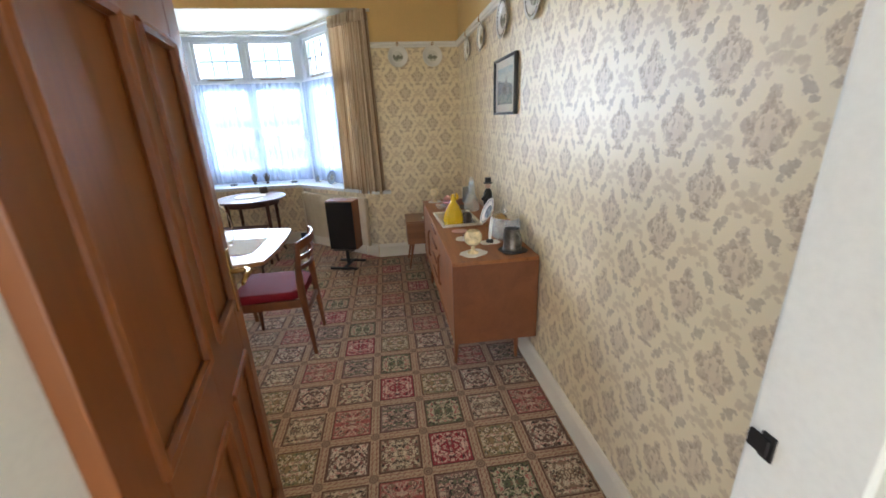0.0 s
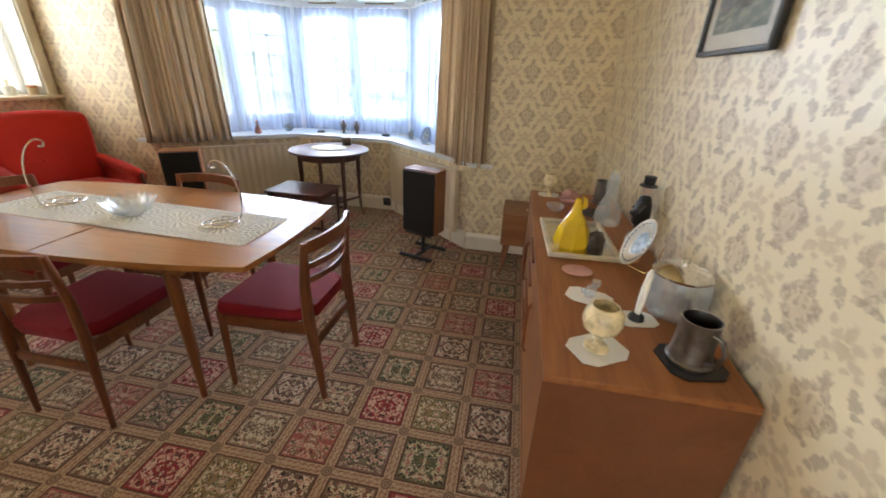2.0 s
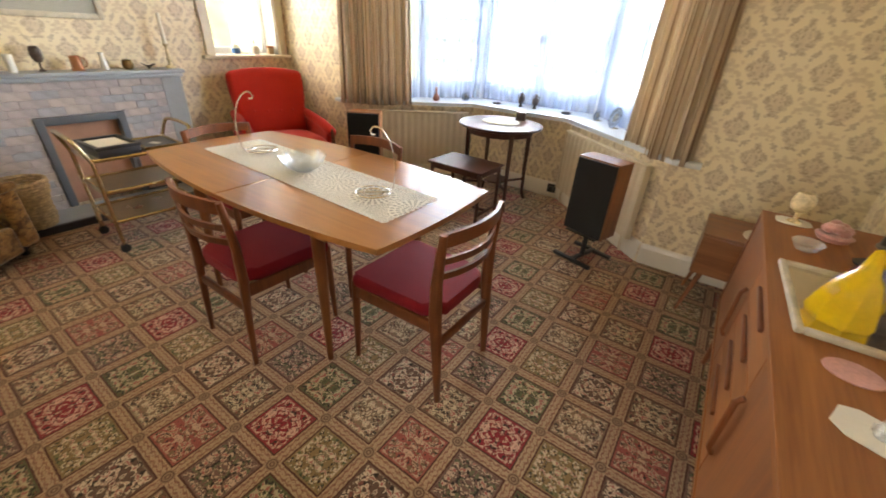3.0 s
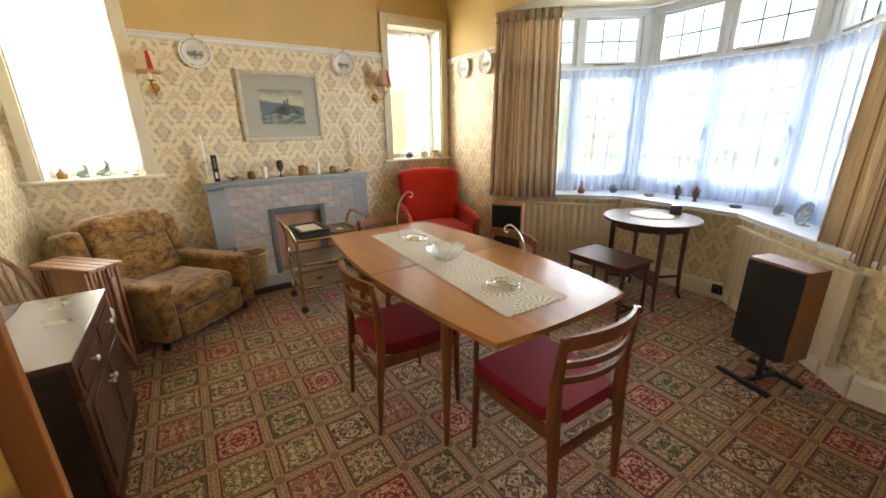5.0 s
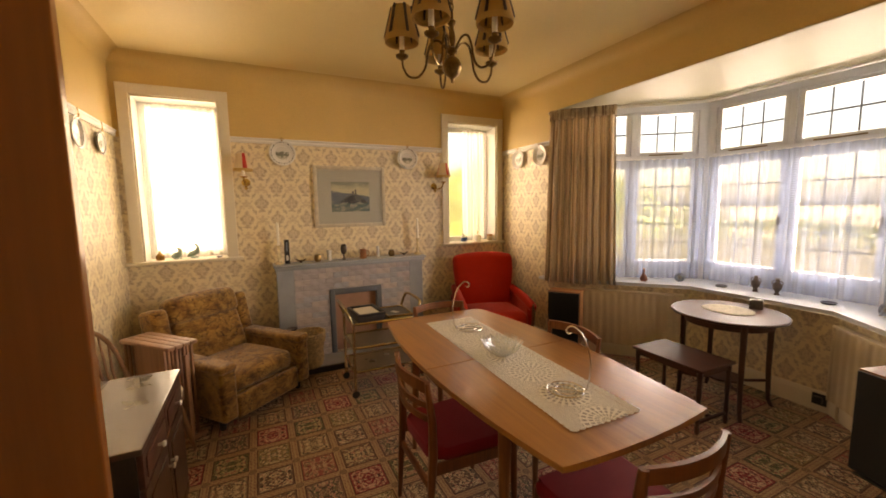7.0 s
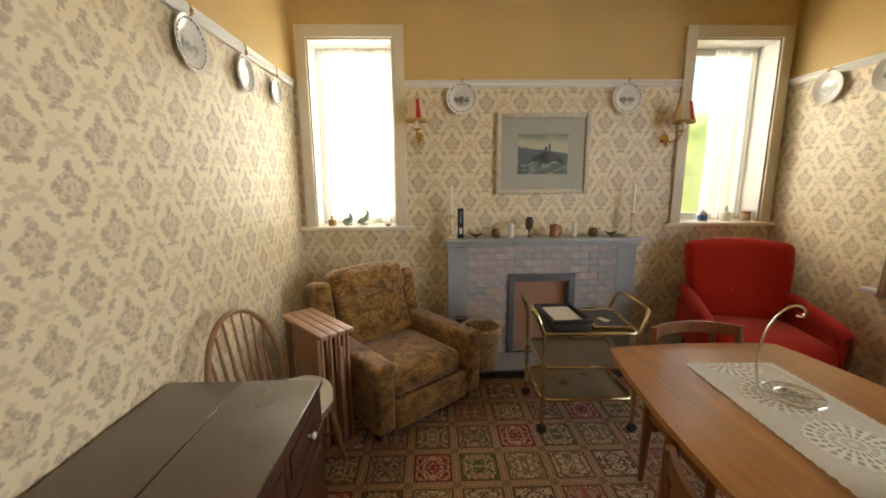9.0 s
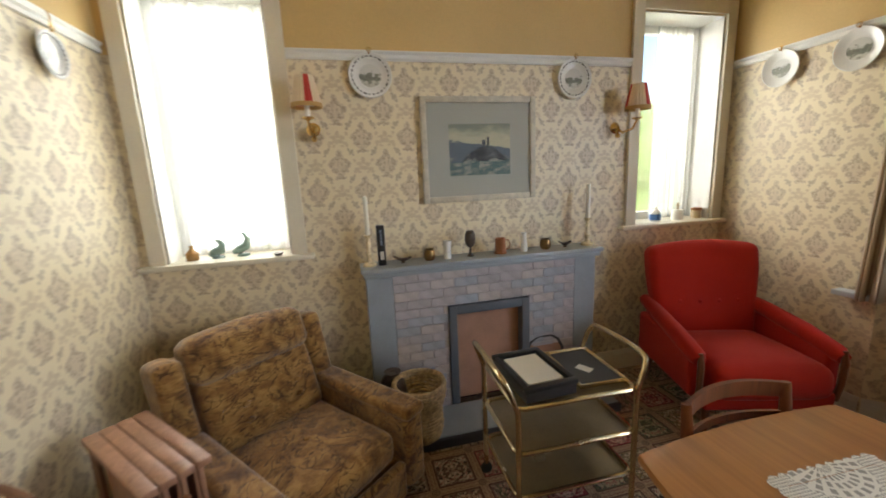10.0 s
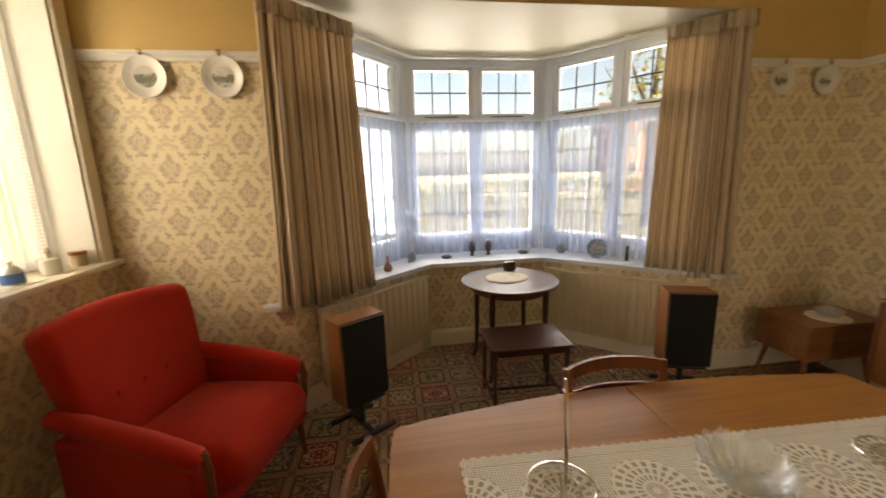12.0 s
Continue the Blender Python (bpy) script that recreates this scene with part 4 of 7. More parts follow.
def bay_facet(number, p, q, lights):
    """One face of the bay: posts, transom, leaded lights. Local x runs along it, y outwards."""
    d = Vector((q[0] - p[0], q[1] - p[1], 0))
    ln = d.length
    root = thing("window_%d" % number, pose(p[0], p[1], 0, 0, 0, math.degrees(math.atan2(d.y, d.x))), "white painted leaded casement window of the bay", "window")
    root["kind"] = "structure"
    Z = (SILL, 0.957, 1.90, 2.06, 2.43, BAY_H)
    bm = B()
    span(bm, (0, 0, Z[0] - 0.03), (ln, 0.09, Z[0] + 0.105), 0.006)
    span(bm, (0, 0, Z[2] + 0.03), (ln, 0.09, Z[3] - 0.035), 0.008)
    span(bm, (0, 0, Z[4] + 0.03), (ln, 0.09, Z[5]), 0.006)
    edges = [0.0] + [e for a, b in lights for e in (a - 0.045, b + 0.045)] + [ln]
    for a, b in zip(edges[::2], edges[1::2]):
        span(bm, (a, 0.002, Z[0]), (b, 0.092, Z[5]), 0.006)
    part("window_frame", bm, M["bay_white_shaded"], root)
    if number == 2:
        for x, sx in ((0.0, -1), (ln, 1)):
            part("corner_post", lathe(B(), [(0.062, SILL), (0.062, BAY_H)], 8, at=(x + sx * 0.022, 0.05, 0)), M["bay_white_shaded"], root)
    for a, b in lights:
        for z0, z1, rows in ((Z[1], Z[2], 5), (Z[3], Z[4], 2)):
            bm = B()
            lo = z0 - (0.09 if rows == 5 else 0.04)
            for s0, s1, t0, t1 in ((a - 0.043, a, lo, z1 + 0.033), (b, b + 0.043, lo, z1 + 0.033), (a, b, lo, z0), (a, b, z1, z1 + 0.033)):
                span(bm, (s0, 0.012, t0), (s1, 0.06, t1), 0.005)
            sash = part("sash", bm, M["bay_white_shaded"], root)
            bm = B()
            for k in range(1, 3):
                tube(bm, [(a + (b - a) * k / 3, 0.036, z0), (a + (b - a) * k / 3, 0.036, z1)], 0.0062, 6)
            for k in range(1, rows):
                tube(bm, [(a, 0.036, z0 + (z1 - z0) * k / rows), (b, 0.036, z0 + (z1 - z0) * k / rows)], 0.0066, 6)
            part("leading", bm, M["lead"], sash, "dull grey lead cames")
            w, h = (b - a) / 3, (z1 - z0) / rows
            me = mesh_of("pane", box(B(), w - 0.004, 0.004, h - 0.004), M["pane"], False)
            for i in range(3):
                for j in range(rows):
                    pane = new("pane", me)
                    pane.parent, pane.visible_shadow = sash, False
                    pane.location = (a + w * (i + 0.5), 0.036, z0 + h * (j + 0.5))
            bm = B()
            if rows == 5:
                span(bm, (b + 0.012, -0.012, 1.36), (b + 0.026, 0.013, 1.42), 0.003)
                tube(bm, [(b + 0.019, -0.014, 1.40), (b + 0.017, -0.022, 1.34), (b + 0.012, -0.02, 1.27)], 0.006, 6)
            else:
                tube(bm, [(a + 0.08, -0.004, z0 - 0.028), (a + 0.2, -0.008, z0 - 0.03), (b - 0.1, -0.006, z0 - 0.026)], 0.006, 6)
            part("catch", bm, M["dull_brass"], sash, "dark metal window catch")
    return root


bay_facet(1, P0, P1, [(0.10, 0.588), (0.723, 1.211)])
bay_facet(2, P1, P2, [(0.11, 0.598), (0.732, 1.22)])
bay_facet(3, P2, P3, [(0.13, 0.618), (0.753, 1.241)])


def fold(x):
    """A cloth fold: round crests and tight valleys."""
    return 1.1 * math.sin(x + 0.55 * math.cos(x)) + 0.22 * math.sin(2.3 * x + 1.0)


def drape(path, z0, z1, folds, amp, flare=0.0, stepn=260, rows=16, top=None, seed=1, hem=0.0):
    """A gathered cloth along a line of plan points: returns rows of points and their cloth coordinates."""
    rnd = random.Random(seed)
    pts = [Vector((x, y, 0)) for x, y in path]
    seg = [(b - a).length for a, b in zip(pts, pts[1:])]
    total = sum(seg)
    ph = [rnd.uniform(-1.2, 1.2) for _ in range(int(folds) + 3)]
    am = [rnd.uniform(0.35, 1.5) for _ in range(int(folds) + 3)]
    grid, uv = [], []
    for r in range(rows + 1):
        f = r / rows
        z = z1 + (z0 - z1) * f
        row, urow = [], []
        for k in range(stepn + 1):
            s = k / stepn
            w = s * total * (1 + flare * f) - total * flare * f / 2
            w = min(max(w, -0.2), total + 0.2)
            i, rest = 0, w
            while i < len(seg) - 1 and rest > seg[i]:
                rest -= seg[i]
                i += 1
            d = (pts[i + 1] - pts[i]).normalized()
            nrm = Vector((d.y, -d.x, 0))
            x = s * folds
            b = int(x)
            swell = am[b] * (1 - (x - b)) + am[b + 1] * (x - b)
            a = amp * swell * (0.65 + 0.5 * f) * fold(2 * math.pi * x + 0.7 * (ph[b] * (1 - (x - b)) + ph[b + 1] * (x - b)) * (0.5 + f) + 0.9 * math.sin(5 * s))
            p = pts[i] + d * rest + nrm * a
            row.append((p.x, p.y, z + hem * math.sin(9 * s) * f))
            urow.append((s * total * 2.0, z))
        grid.append(row), uv.append(urow)
    return grid, uv


def curtain(path, seed, label, z0):
    root = thing("curtain", Matrix(), label, "curtain", "striped bay curtains")
    g, uv = drape(path, z0, 2.46, 10, 0.029, 0.14, seed=seed, hem=0.006)
    ob = part("curtain_cloth", sheet(B(), g, uv), M["stripe"], root)
    mod = ob.modifiers.new("thickness", "SOLIDIFY")
    mod.thickness = 0.005
    g2, uv2 = drape(path, 2.40, 2.495, 22, 0.02, 0.0, rows=3, seed=seed + 5)
    ob = part("pleated_heading", sheet(B(), g2, uv2), M["stripe"], root)
    mod = ob.modifiers.new("thickness", "SOLIDIFY")
    mod.thickness = 0.012


curtain([(-2.41, 5.515), (-2.34, 5.535), (-1.95, 5.91)], 3, "tan and brown striped full-length curtain, drawn aside", 0.735)
curtain([(0.23, 5.83), (0.53, 5.53), (0.605, 5.51)], 8, "tan and brown striped curtain gathered above the radiator", 0.735)
bm = B()
tube(bm, [(-2.5, 5.56, 2.497), (-2.34, 5.60, 2.497), (-1.56, 6.58, 2.497), (-1.48, 6.62, 2.497), (-0.38, 6.62, 2.497), (-0.3, 6.58, 2.497), (0.48, 5.60, 2.497), (0.64, 5.56, 2.497)], 0.014, 8)
for x, y in ((-1.95, 6.09), (-1.2, 6.62), (-0.66, 6.62), (0.09, 6.09)):
    box(bm, 0.03, 0.03, 0.03, (x, y, 2.51))
fixed("curtain_track", bm, M["white"], "white curtain track following the bay", "curtain track", smooth=True)

for n, (a, b) in enumerate(((P0, P1), (P1, P2), (P2, P3))):
    d = Vector((b[0] - a[0], b[1] - a[1], 0)).normalized()
    o = Vector((d.y, -d.x, 0)) * 0.055
    pa, pb = Vector((*a, 0)) + o + d * 0.05, Vector((*b, 0)) + o - d * 0.05
    root = thing("net_curtain", Matrix(), "sheer white net curtain over the lower lights", "net curtain", "bay net curtains")
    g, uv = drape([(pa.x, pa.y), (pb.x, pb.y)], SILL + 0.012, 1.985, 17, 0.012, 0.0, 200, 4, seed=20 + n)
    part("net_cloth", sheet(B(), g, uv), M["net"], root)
    part("net_wire", tube(B(), [(pa.x, pa.y, 1.985), (pb.x, pb.y, 1.985)], 0.004, 6), M["white"], root)


def side_window(number, y0, y1):
    """A tall narrow window in a deep white reveal, with a white surround and board sill."""
    z0, z1 = WZ
    root = thing("window_%d" % number, Matrix(), "tall narrow white window with net beside the fireplace", "window")
    root["kind"] = "structure"
    bm = B()
    for a, b, c, d in ((y0 - 0.085, y0 - 0.003, z0, z1 + 0.09), (y1 + 0.003, y1 + 0.085, z0, z1 + 0.09), (y0 - 0.003, y1 + 0.003, z1 + 0.003, z1 + 0.09)):
        span(bm, (XW + 0.002, a, c), (XW + 0.024, b, d), 0.004)
    part("window_surround", bm, M["cream"], root)
    bm = B()
    span(bm, (XW - 0.275, y0 + 0.001, z0), (XW, y0 + 0.008, z1)), span(bm, (XW - 0.275, y1 - 0.008, z0), (XW, y1 - 0.001, z1)), span(bm, (XW - 0.275, y0 + 0.008, z1 - 0.008), (XW, y1 - 0.008, z1 - 0.001))
    part("reveal", bm, M["white"], root)
    span(bm := B(), (XW - 0.275, y0 - 0.0, z0 - 0.03), (XW - 0.0, y1, z0 + 0.002))
    span(bm, (XW + 0.002, y0 - 0.13, z0 - 0.028), (XW + 0.062, min(y1 + 0.125, YN - 0.004), z0 + 0.002), 0.006)
    part("window_sill", bm, M["cream"], root)
    bm = B()
    xo = XW - 0.262
    for a, b, c, d in ((y0 + 0.008, y0 + 0.06, z0, z1), (y1 - 0.06, y1 - 0.008, z0, z1), (y0 + 0.06, y1 - 0.06, z0, z0 + 0.06), (y0 + 0.06, y1 - 0.06, z1 - 0.06, z1)):
        span(bm, (xo, a, c), (xo + 0.05, b, d), 0.004)
    part("window_frame", bm, M["white"], root)
    pane = part("pane", span(B(), (xo + 0.02, y0 + 0.06, z0 + 0.06), (xo + 0.024, y1 - 0.06, z1 - 0.06)), M["obscured"], root)
    pane.visible_shadow = False
    net = thing("net_curtain", Matrix(), "white net hanging inside the narrow window", "net curtain", "side net curtains")
    ya = y0 + 0.009 if number == 4 else y0 + 0.29
    g, uv = drape([(XW - 0.19, ya), (XW - 0.19, y1 - 0.009)], z0 + 0.01, z1 - 0.02, 8, 0.014, 0.0, 90, 4, seed=40 + number)
    part("net_cloth", sheet(B(), g, uv), M["blind"], net)


side_window(4, *W1)
side_window(5, *W2)

# ---- doorway and hall ----
bm = B()
for a, b in ((DOOR_X0 - 0.001, DOOR_X0 + 0.028), (DOOR_X1 - 0.028, DOOR_X1 + 0.001)):
    span(bm, (a, YS - 0.135, 0.001), (b, YS + 0.004, DOOR_H))
span(bm, (DOOR_X0 - 0.001, YS - 0.135, DOOR_H - 0.028), (DOOR_X1 + 0.001, YS + 0.004, DOOR_H + 0.001))
for y in (YS + 0.003, YS - 0.153):
    for a, b in ((DOOR_X0 - 0.07, DOOR_X0 + 0.012), (DOOR_X1 - 0.012, DOOR_X1 + 0.07)):
        span(bm, (a, y, 0.001), (b, y + 0.02, DOOR_H + 0.07), 0.005)
    span(bm, (DOOR_X0 - 0.07, y, DOOR_H - 0.012), (DOOR_X1 + 0.07, y + 0.021, DOOR_H + 0.07), 0.005)
fixed("door_frame", bm, M["white"], "white painted door lining and architrave", "door frame")
bm = B()
span(bm, (DOOR_X1 - 0.032, YS - 0.036, 0.998), (DOOR_X1 - 0.027, YS - 0.014, 1.042), 0.002)
span(bm, (DOOR_X1 - 0.036, YS - 0.03, 1.005), (DOOR_X1 - 0.03, YS + 0.002, 1.035), 0.002)
fixed("strike_plate", bm, M["black"], "dark metal strike plate on the door lining", "strike plate")

bm = B()
span(bm, (-0.35, -0.6, 0.0), (-0.25, YS - 0.13, 2.6)), span(bm, (1.42, -0.6, 0.0), (1.52, YS - 0.13, 2.6)), span(bm, (-0.35, -0.7, 0.0), (0.05, -0.6, 2.6)), span(bm, (0.95, -0.7, 0.0), (1.52, -0.6, 2.6)), span(bm, (0.05, -0.7, 2.1), (0.95, -0.6, 2.6))
fixed("wall_hall", bm, M["hall"], "plain pale hall walls outside the door", "wall")
fixed("ceiling_hall", span(B(), (-0.35, -0.7, 2.6), (1.52, YS - 0.13, 2.7)), M["hall"], "plain pale hall ceiling", "ceiling")


def door_leaf():
    hinge, tip = Vector((0.33, 1.69)), Vector((0.164, 2.528))
    d = tip - hinge
    L, T, Hh = 0.855, 0.042, 1.99
    root = thing("door_1", pose(hinge.x, hinge.y, 0.012, 0, 0, math.degrees(math.atan2(d.y, d.x))), "varnished brown wooden panelled door standing open", "door")
    root["kind"] = "structure"
    bm = B()
    st, MX, PT = 0.105, 0.47, Hh - 0.31
    for a, b, c, e in ((0, st, 0, Hh), (L - st, L, 0, Hh), (MX - 0.05, MX + 0.05, 0.22, PT), (st, L - st, 0, 0.22), (st, L - st, 0.80, 0.98), (st, L - st, PT, Hh)):
        span(bm, (a, -T / 2 + (0.0004 if a == st else 0), c), (b, T / 2 - (0.0004 if a == st else 0), e), 0.003)
    part("door_frame_boards", bm, M["door_wood"], root)
    for a, b in ((st, MX - 0.05), (MX + 0.05, L - st)):
        for c, e in ((0.22, 0.80), (0.98, PT)):
            bm = B()
            span(bm, (a - 0.004, -0.009, c - 0.004), (b + 0.004, 0.009, e + 0.004))
            for s in (-1, 1):
                span(bm, (a + 0.035, s * 0.009, c + 0.035), (b - 0.035, s * 0.0095, e - 0.035))
            panel = part("panel", bm, M["door_wood"], root)
            bm = B()
            for s in (-1, 1):
                y = s * 0.016
                for p, q in (((a, c), (b, c)), ((b, c), (b, e)), ((b, e), (a, e)), ((a, e), (a, c))):
                    tube(bm, [(p[0], y, p[1]), (q[0], y, q[1])], 0.015, 8)
            part("moulding", bm, M["door_wood"], panel)
    for s in (-1, 1):
        bm = B()
        box(bm, 0.042, 0.006, 0.2, (L - 0.055, s * (T / 2 + 0.003), 1.03), 0.003)
        tube(bm, [(L - 0.055, s * T / 2, 1.06), (L - 0.055, s * (T / 2 + 0.045), 1.06), (L - 0.075, s * (T / 2 + 0.058), 1.06), (L - 0.12, s * (T / 2 + 0.056), 1.064), (L - 0.165, s * (T / 2 + 0.05), 1.055)], [0.009, 0.009, 0.01, 0.009, 0.006], 10)
        part("door_handle", bm, M["brass"], root, "brass lever handle on a plate")


door_leaf()


# ---- fireplace ----
def fireplace():
    root = thing("fireplace", pose(XW, 3.616, 0), "grey-painted and mottled tile fireplace with boarded opening", "fireplace")
    D = 0.16
    bm = B()
    span(bm, (0.002, -0.78, 0.985), (0.215, 0.78, 1.015), 0.008)
    span(bm, (0.002, -0.765, 0.955), (0.2, 0.765, 0.984), 0.006)
    part("mantel_shelf", bm, M["grey"], root, "grey painted mantel shelf")
    for s in (-1, 1):
        bm = B()
        span(bm, (0.002, min(s * 0.60, s * 0.755), 0.0), (D, max(s * 0.60, s * 0.755), 0.954), 0.004)
        part("pilaster", bm, M["grey"], root, "grey painted side upright")
    back = part("tile_bed", span(B(), (0.002, -0.6, 0.0), (D - 0.022, -0.272, 0.954)), M["grout"], root)
    part("tile_bed", span(B(), (0.002, 0.272, 0.0), (D - 0.022, 0.6, 0.954)), M["grout"], root)
    part("tile_bed", span(B(), (0.002, -0.272, 0.72), (D - 0.022, 0.272, 0.954)), M["grout"], root)
    bm = B()
    for a, b, c, d in ((-0.271, -0.22, 0.06, 0.72), (0.22, 0.271, 0.06, 0.72), (-0.22, 0.22, 0.665, 0.72)):
        span(bm, (0.05, a, c), (D + 0.012, b, d), 0.004)
    part("opening_trim", bm, M["trim_grey"], root, "dark grey trim round the opening")
    part("board", span(B(), (0.08, -0.22, 0.06), (0.1, 0.22, 0.664)), M["board"], root, "pink-brown hardboard closing the opening")
    rnd = random.Random(4)
    mats = [M["tile"], M["tile"], M["tile_b"], M["tile_c"]]
    rows, meshes = 17, {}
    h = 0.954 / rows
    for r in range(rows):
        z = r * h
        cuts = [-0.6]
        x = -0.6 - (0.075 if r % 2 else 0.0)
        while x < 0.6:
            x += 0.15
            if x - cuts[-1] > 0.03:
                cuts.append(min(x, 0.6))
        for a, b in zip(cuts, cuts[1:]):
            if z + h < 0.72 + 0.01:
                if a >= -0.272 and b <= 0.272:
                    continue
                if a < -0.272 < b:
                    b = -0.272
                if a < 0.272 < b:
                    a = 0.272
            elif z < 0.72:
                if a >= -0.28 and b <= 0.28:
                    continue
            if b - a < 0.02:
                continue
            mi = rnd.randrange(4)
            key = (round(b - a, 4), mi)
            if key not in meshes:
                meshes[key] = mesh_of("tile", box(B(), 0.022, b - a - 0.002, h - 0.002, bev=0.0015, seg=1), mats[mi])
            t = new("tile", meshes[key])
            t.parent = root
            t.location = (D - 0.012 + rnd.uniform(-0.0015, 0.0015), (a + b) / 2, z + h / 2)
    return root


fireplace()
root = thing("hearth", Matrix(), "low blue-grey tiled hearth slab with a black front edge", "hearth")
part("slab", span(B(), (XW + 0.165, 2.86, 0.001), (-2.905, 4.36, 0.058), 0.004), M["grey"], root, smooth=False)
# Separate near-black strip along the front of the grey slab.
part("front_edge", span(B(), (-2.904, 2.855, 0.001), (-2.88, 4.365, 0.056), 0.004), M["slate"], root, "near-black front edge", smooth=False)


# ---- dining set ----
def dining_table():
    root = thing("dining_table", pose(-0.925, 3.895, 0, 0, 0, 0.6), "teak dining table with bowed sides and tapered legs", "table")
    out = []
    N = 20
    L, W, e, bow = 0.86, 0.375, 0.025, 0.085
    for k in range(N):
        s = -1 + 2 * k / N
        out.append((L * s, -W - bow * (1 - s * s)))
    for k in range(N):
        s = -1 + 2 * k / N
        out.append((L + e * (1 - s * s), W * s))
    for k in range(N):
        s = 1 - 2 * k / N
        out.append((L * s, W + bow * (1 - s * s)))
    for k in range(N):
        s = 1 - 2 * k / N
        out.append((-L - e * (1 - s * s), W * s))
    for name, side in (("tabletop_half", -1), ("tabletop_half", 1)):
        pts = [(x if abs(x) > 1e-6 else side * 0.0008, y) for x, y in out if x * side >= -1e-6]
        pts.sort(key=lambda p: math.atan2(p[1], p[0] - side * 0.4))
        part(name, prism(B(), pts, 0.718, 0.742, 0.005), M["table_top"], root)
    bm = B()
    for s in (-1, 1):
        span(bm, (-0.55, s * 0.33 - 0.01, 0.645), (0.55, s * 0.33 + 0.01, 0.717), 0.002)
        span(bm, (s * 0.55 - 0.01, -0.32, 0.645), (s * 0.55 + 0.01, 0.32, 0.717), 0.002)
    part("apron", bm, M["teak"], root)
    for sx in (-1, 1):
        for sy in (-1, 1):
            bm = B()
            tube(bm, [(sx * 0.47, sy * 0.315, 0.717), (sx * 0.475, sy * 0.32, 0.55), (sx * 0.49, sy * 0.338, 0.0)], [0.029, 0.027, 0.014], 14)
            part("leg", bm, M["teak_z"], root)


dining_table()


def dining_chair(at):
    """Faces +y; the back stands at -y."""
    root = thing("dining_chair", at, "dark teak dining chair with burgundy padded seat", "chair", "chairs round the dining table")
    bm = B()
    out = []
    for sx, sy, a0 in ((1, 1, 0), (-1, 1, 90), (-1, -1, 180), (1, -1, 270)):
        rc = 0.03 if sy > 0 else 0.07
        for k in range(6):
            a = radians(a0 + 18 * k)
            out.append((sx * ((0.225 if sy > 0 else 0.192) - rc) + rc * math.cos(a), sy * (0.217 - rc) + 0.01 + rc * math.sin(a)))
    prism(bm, out, 0.41, 0.468, 0.022, 4)
    for v in bm.verts:
        if v.co.z > 0.45:
            v.co.z += 0.012 * (1 - (v.co.x / 0.23) ** 2) * (1 - (v.co.y / 0.24) ** 2)
    part("seat", bm, M["burgundy"], root, "burgundy cloth seat pad")
    bm = B()
    for sx in (-1, 1):
        box(bm, 0.02, 0.43, 0.055, (sx * 0.2, 0.0, 0.385), 0.004, rot=Matrix.Rotation(-sx * 0.04, 4, "Z"))
    box(bm, 0.40, 0.02, 0.055, (0, 0.215, 0.385), 0.004)
    part("seat_frame", bm, M["chair_wood"], root)
    part("back_stretcher", box(B(), 0.36, 0.018, 0.04, (0, -0.215, 0.30), 0.004), M["chair_wood"], root)
    for sx in (-1, 1):
        part("front_leg", tube(B(), [(sx * 0.205, 0.215, 0.44), (sx * 0.208, 0.22, 0.2), (sx * 0.21, 0.225, 0.0)], [0.019, 0.017, 0.011], 10), M["chair_wood"], root)
        pts = [(sx * 0.195, -0.235, 0.0), (sx * 0.195, -0.222, 0.22), (sx * 0.195, -0.205, 0.44), (sx * 0.197, -0.206, 0.60), (sx * 0.2, -0.228, 0.80)]
        part("back_post", tube(B(), pts, [0.011, 0.016, 0.021, 0.018, 0.012], 10, flat=1.25), M["chair_wood"], root)
    for z, h, t in ((0.775, 0.052, 0.016), (0.69, 0.026, 0.012), (0.625, 0.026, 0.012)):
        yb = -0.206 - (z - 0.6) / 0.2 * 0.022
        rows = []
        for k in range(13):
            s = -1 + k / 6
            y = yb - 0.05 * (1 - s * s)
            zz = z + 0.012 * (1 - s * s) * (0.6 if z > 0.7 else -0.3)
            rows.append([(s * 0.198, y - t / 2, zz - h / 2), (s * 0.198, y + t / 2, zz - h / 2), (s * 0.198, y + t / 2, zz + h / 2), (s * 0.198, y - t / 2, zz + h / 2), (s * 0.198, y - t / 2, zz - h / 2)])
        part("back_rail" if z > 0.7 else "back_slat", sheet(B(), rows), M["chair_wood"], root)
    return root


chair = dining_chair(pose(-0.12, 3.87, 0, 0, 0, 90))
copy_thing(chair, pose(-0.87, 3.565, 0, 0, 0, 0))
copy_thing(chair, pose(-0.93, 4.185, 0, 0, 0, 180))
copy_thing(chair, pose(-1.635, 3.95, 0, 0, 0, -90))

# lace runner with a scalloped edge
L, W = 0.715, 0.168
root = thing("table_runner", pose(-0.895, 3.885, 0.7425, 0, 0, -2.0), "cream crocheted lace runner along the dining table", "table runner")
part("lace_field", span(B(), (-L + 0.03, -W + 0.03, 0), (L - 0.03, W - 0.03, 0.0025)), M["lace"], root, smooth=False)
inner, outer = [], []
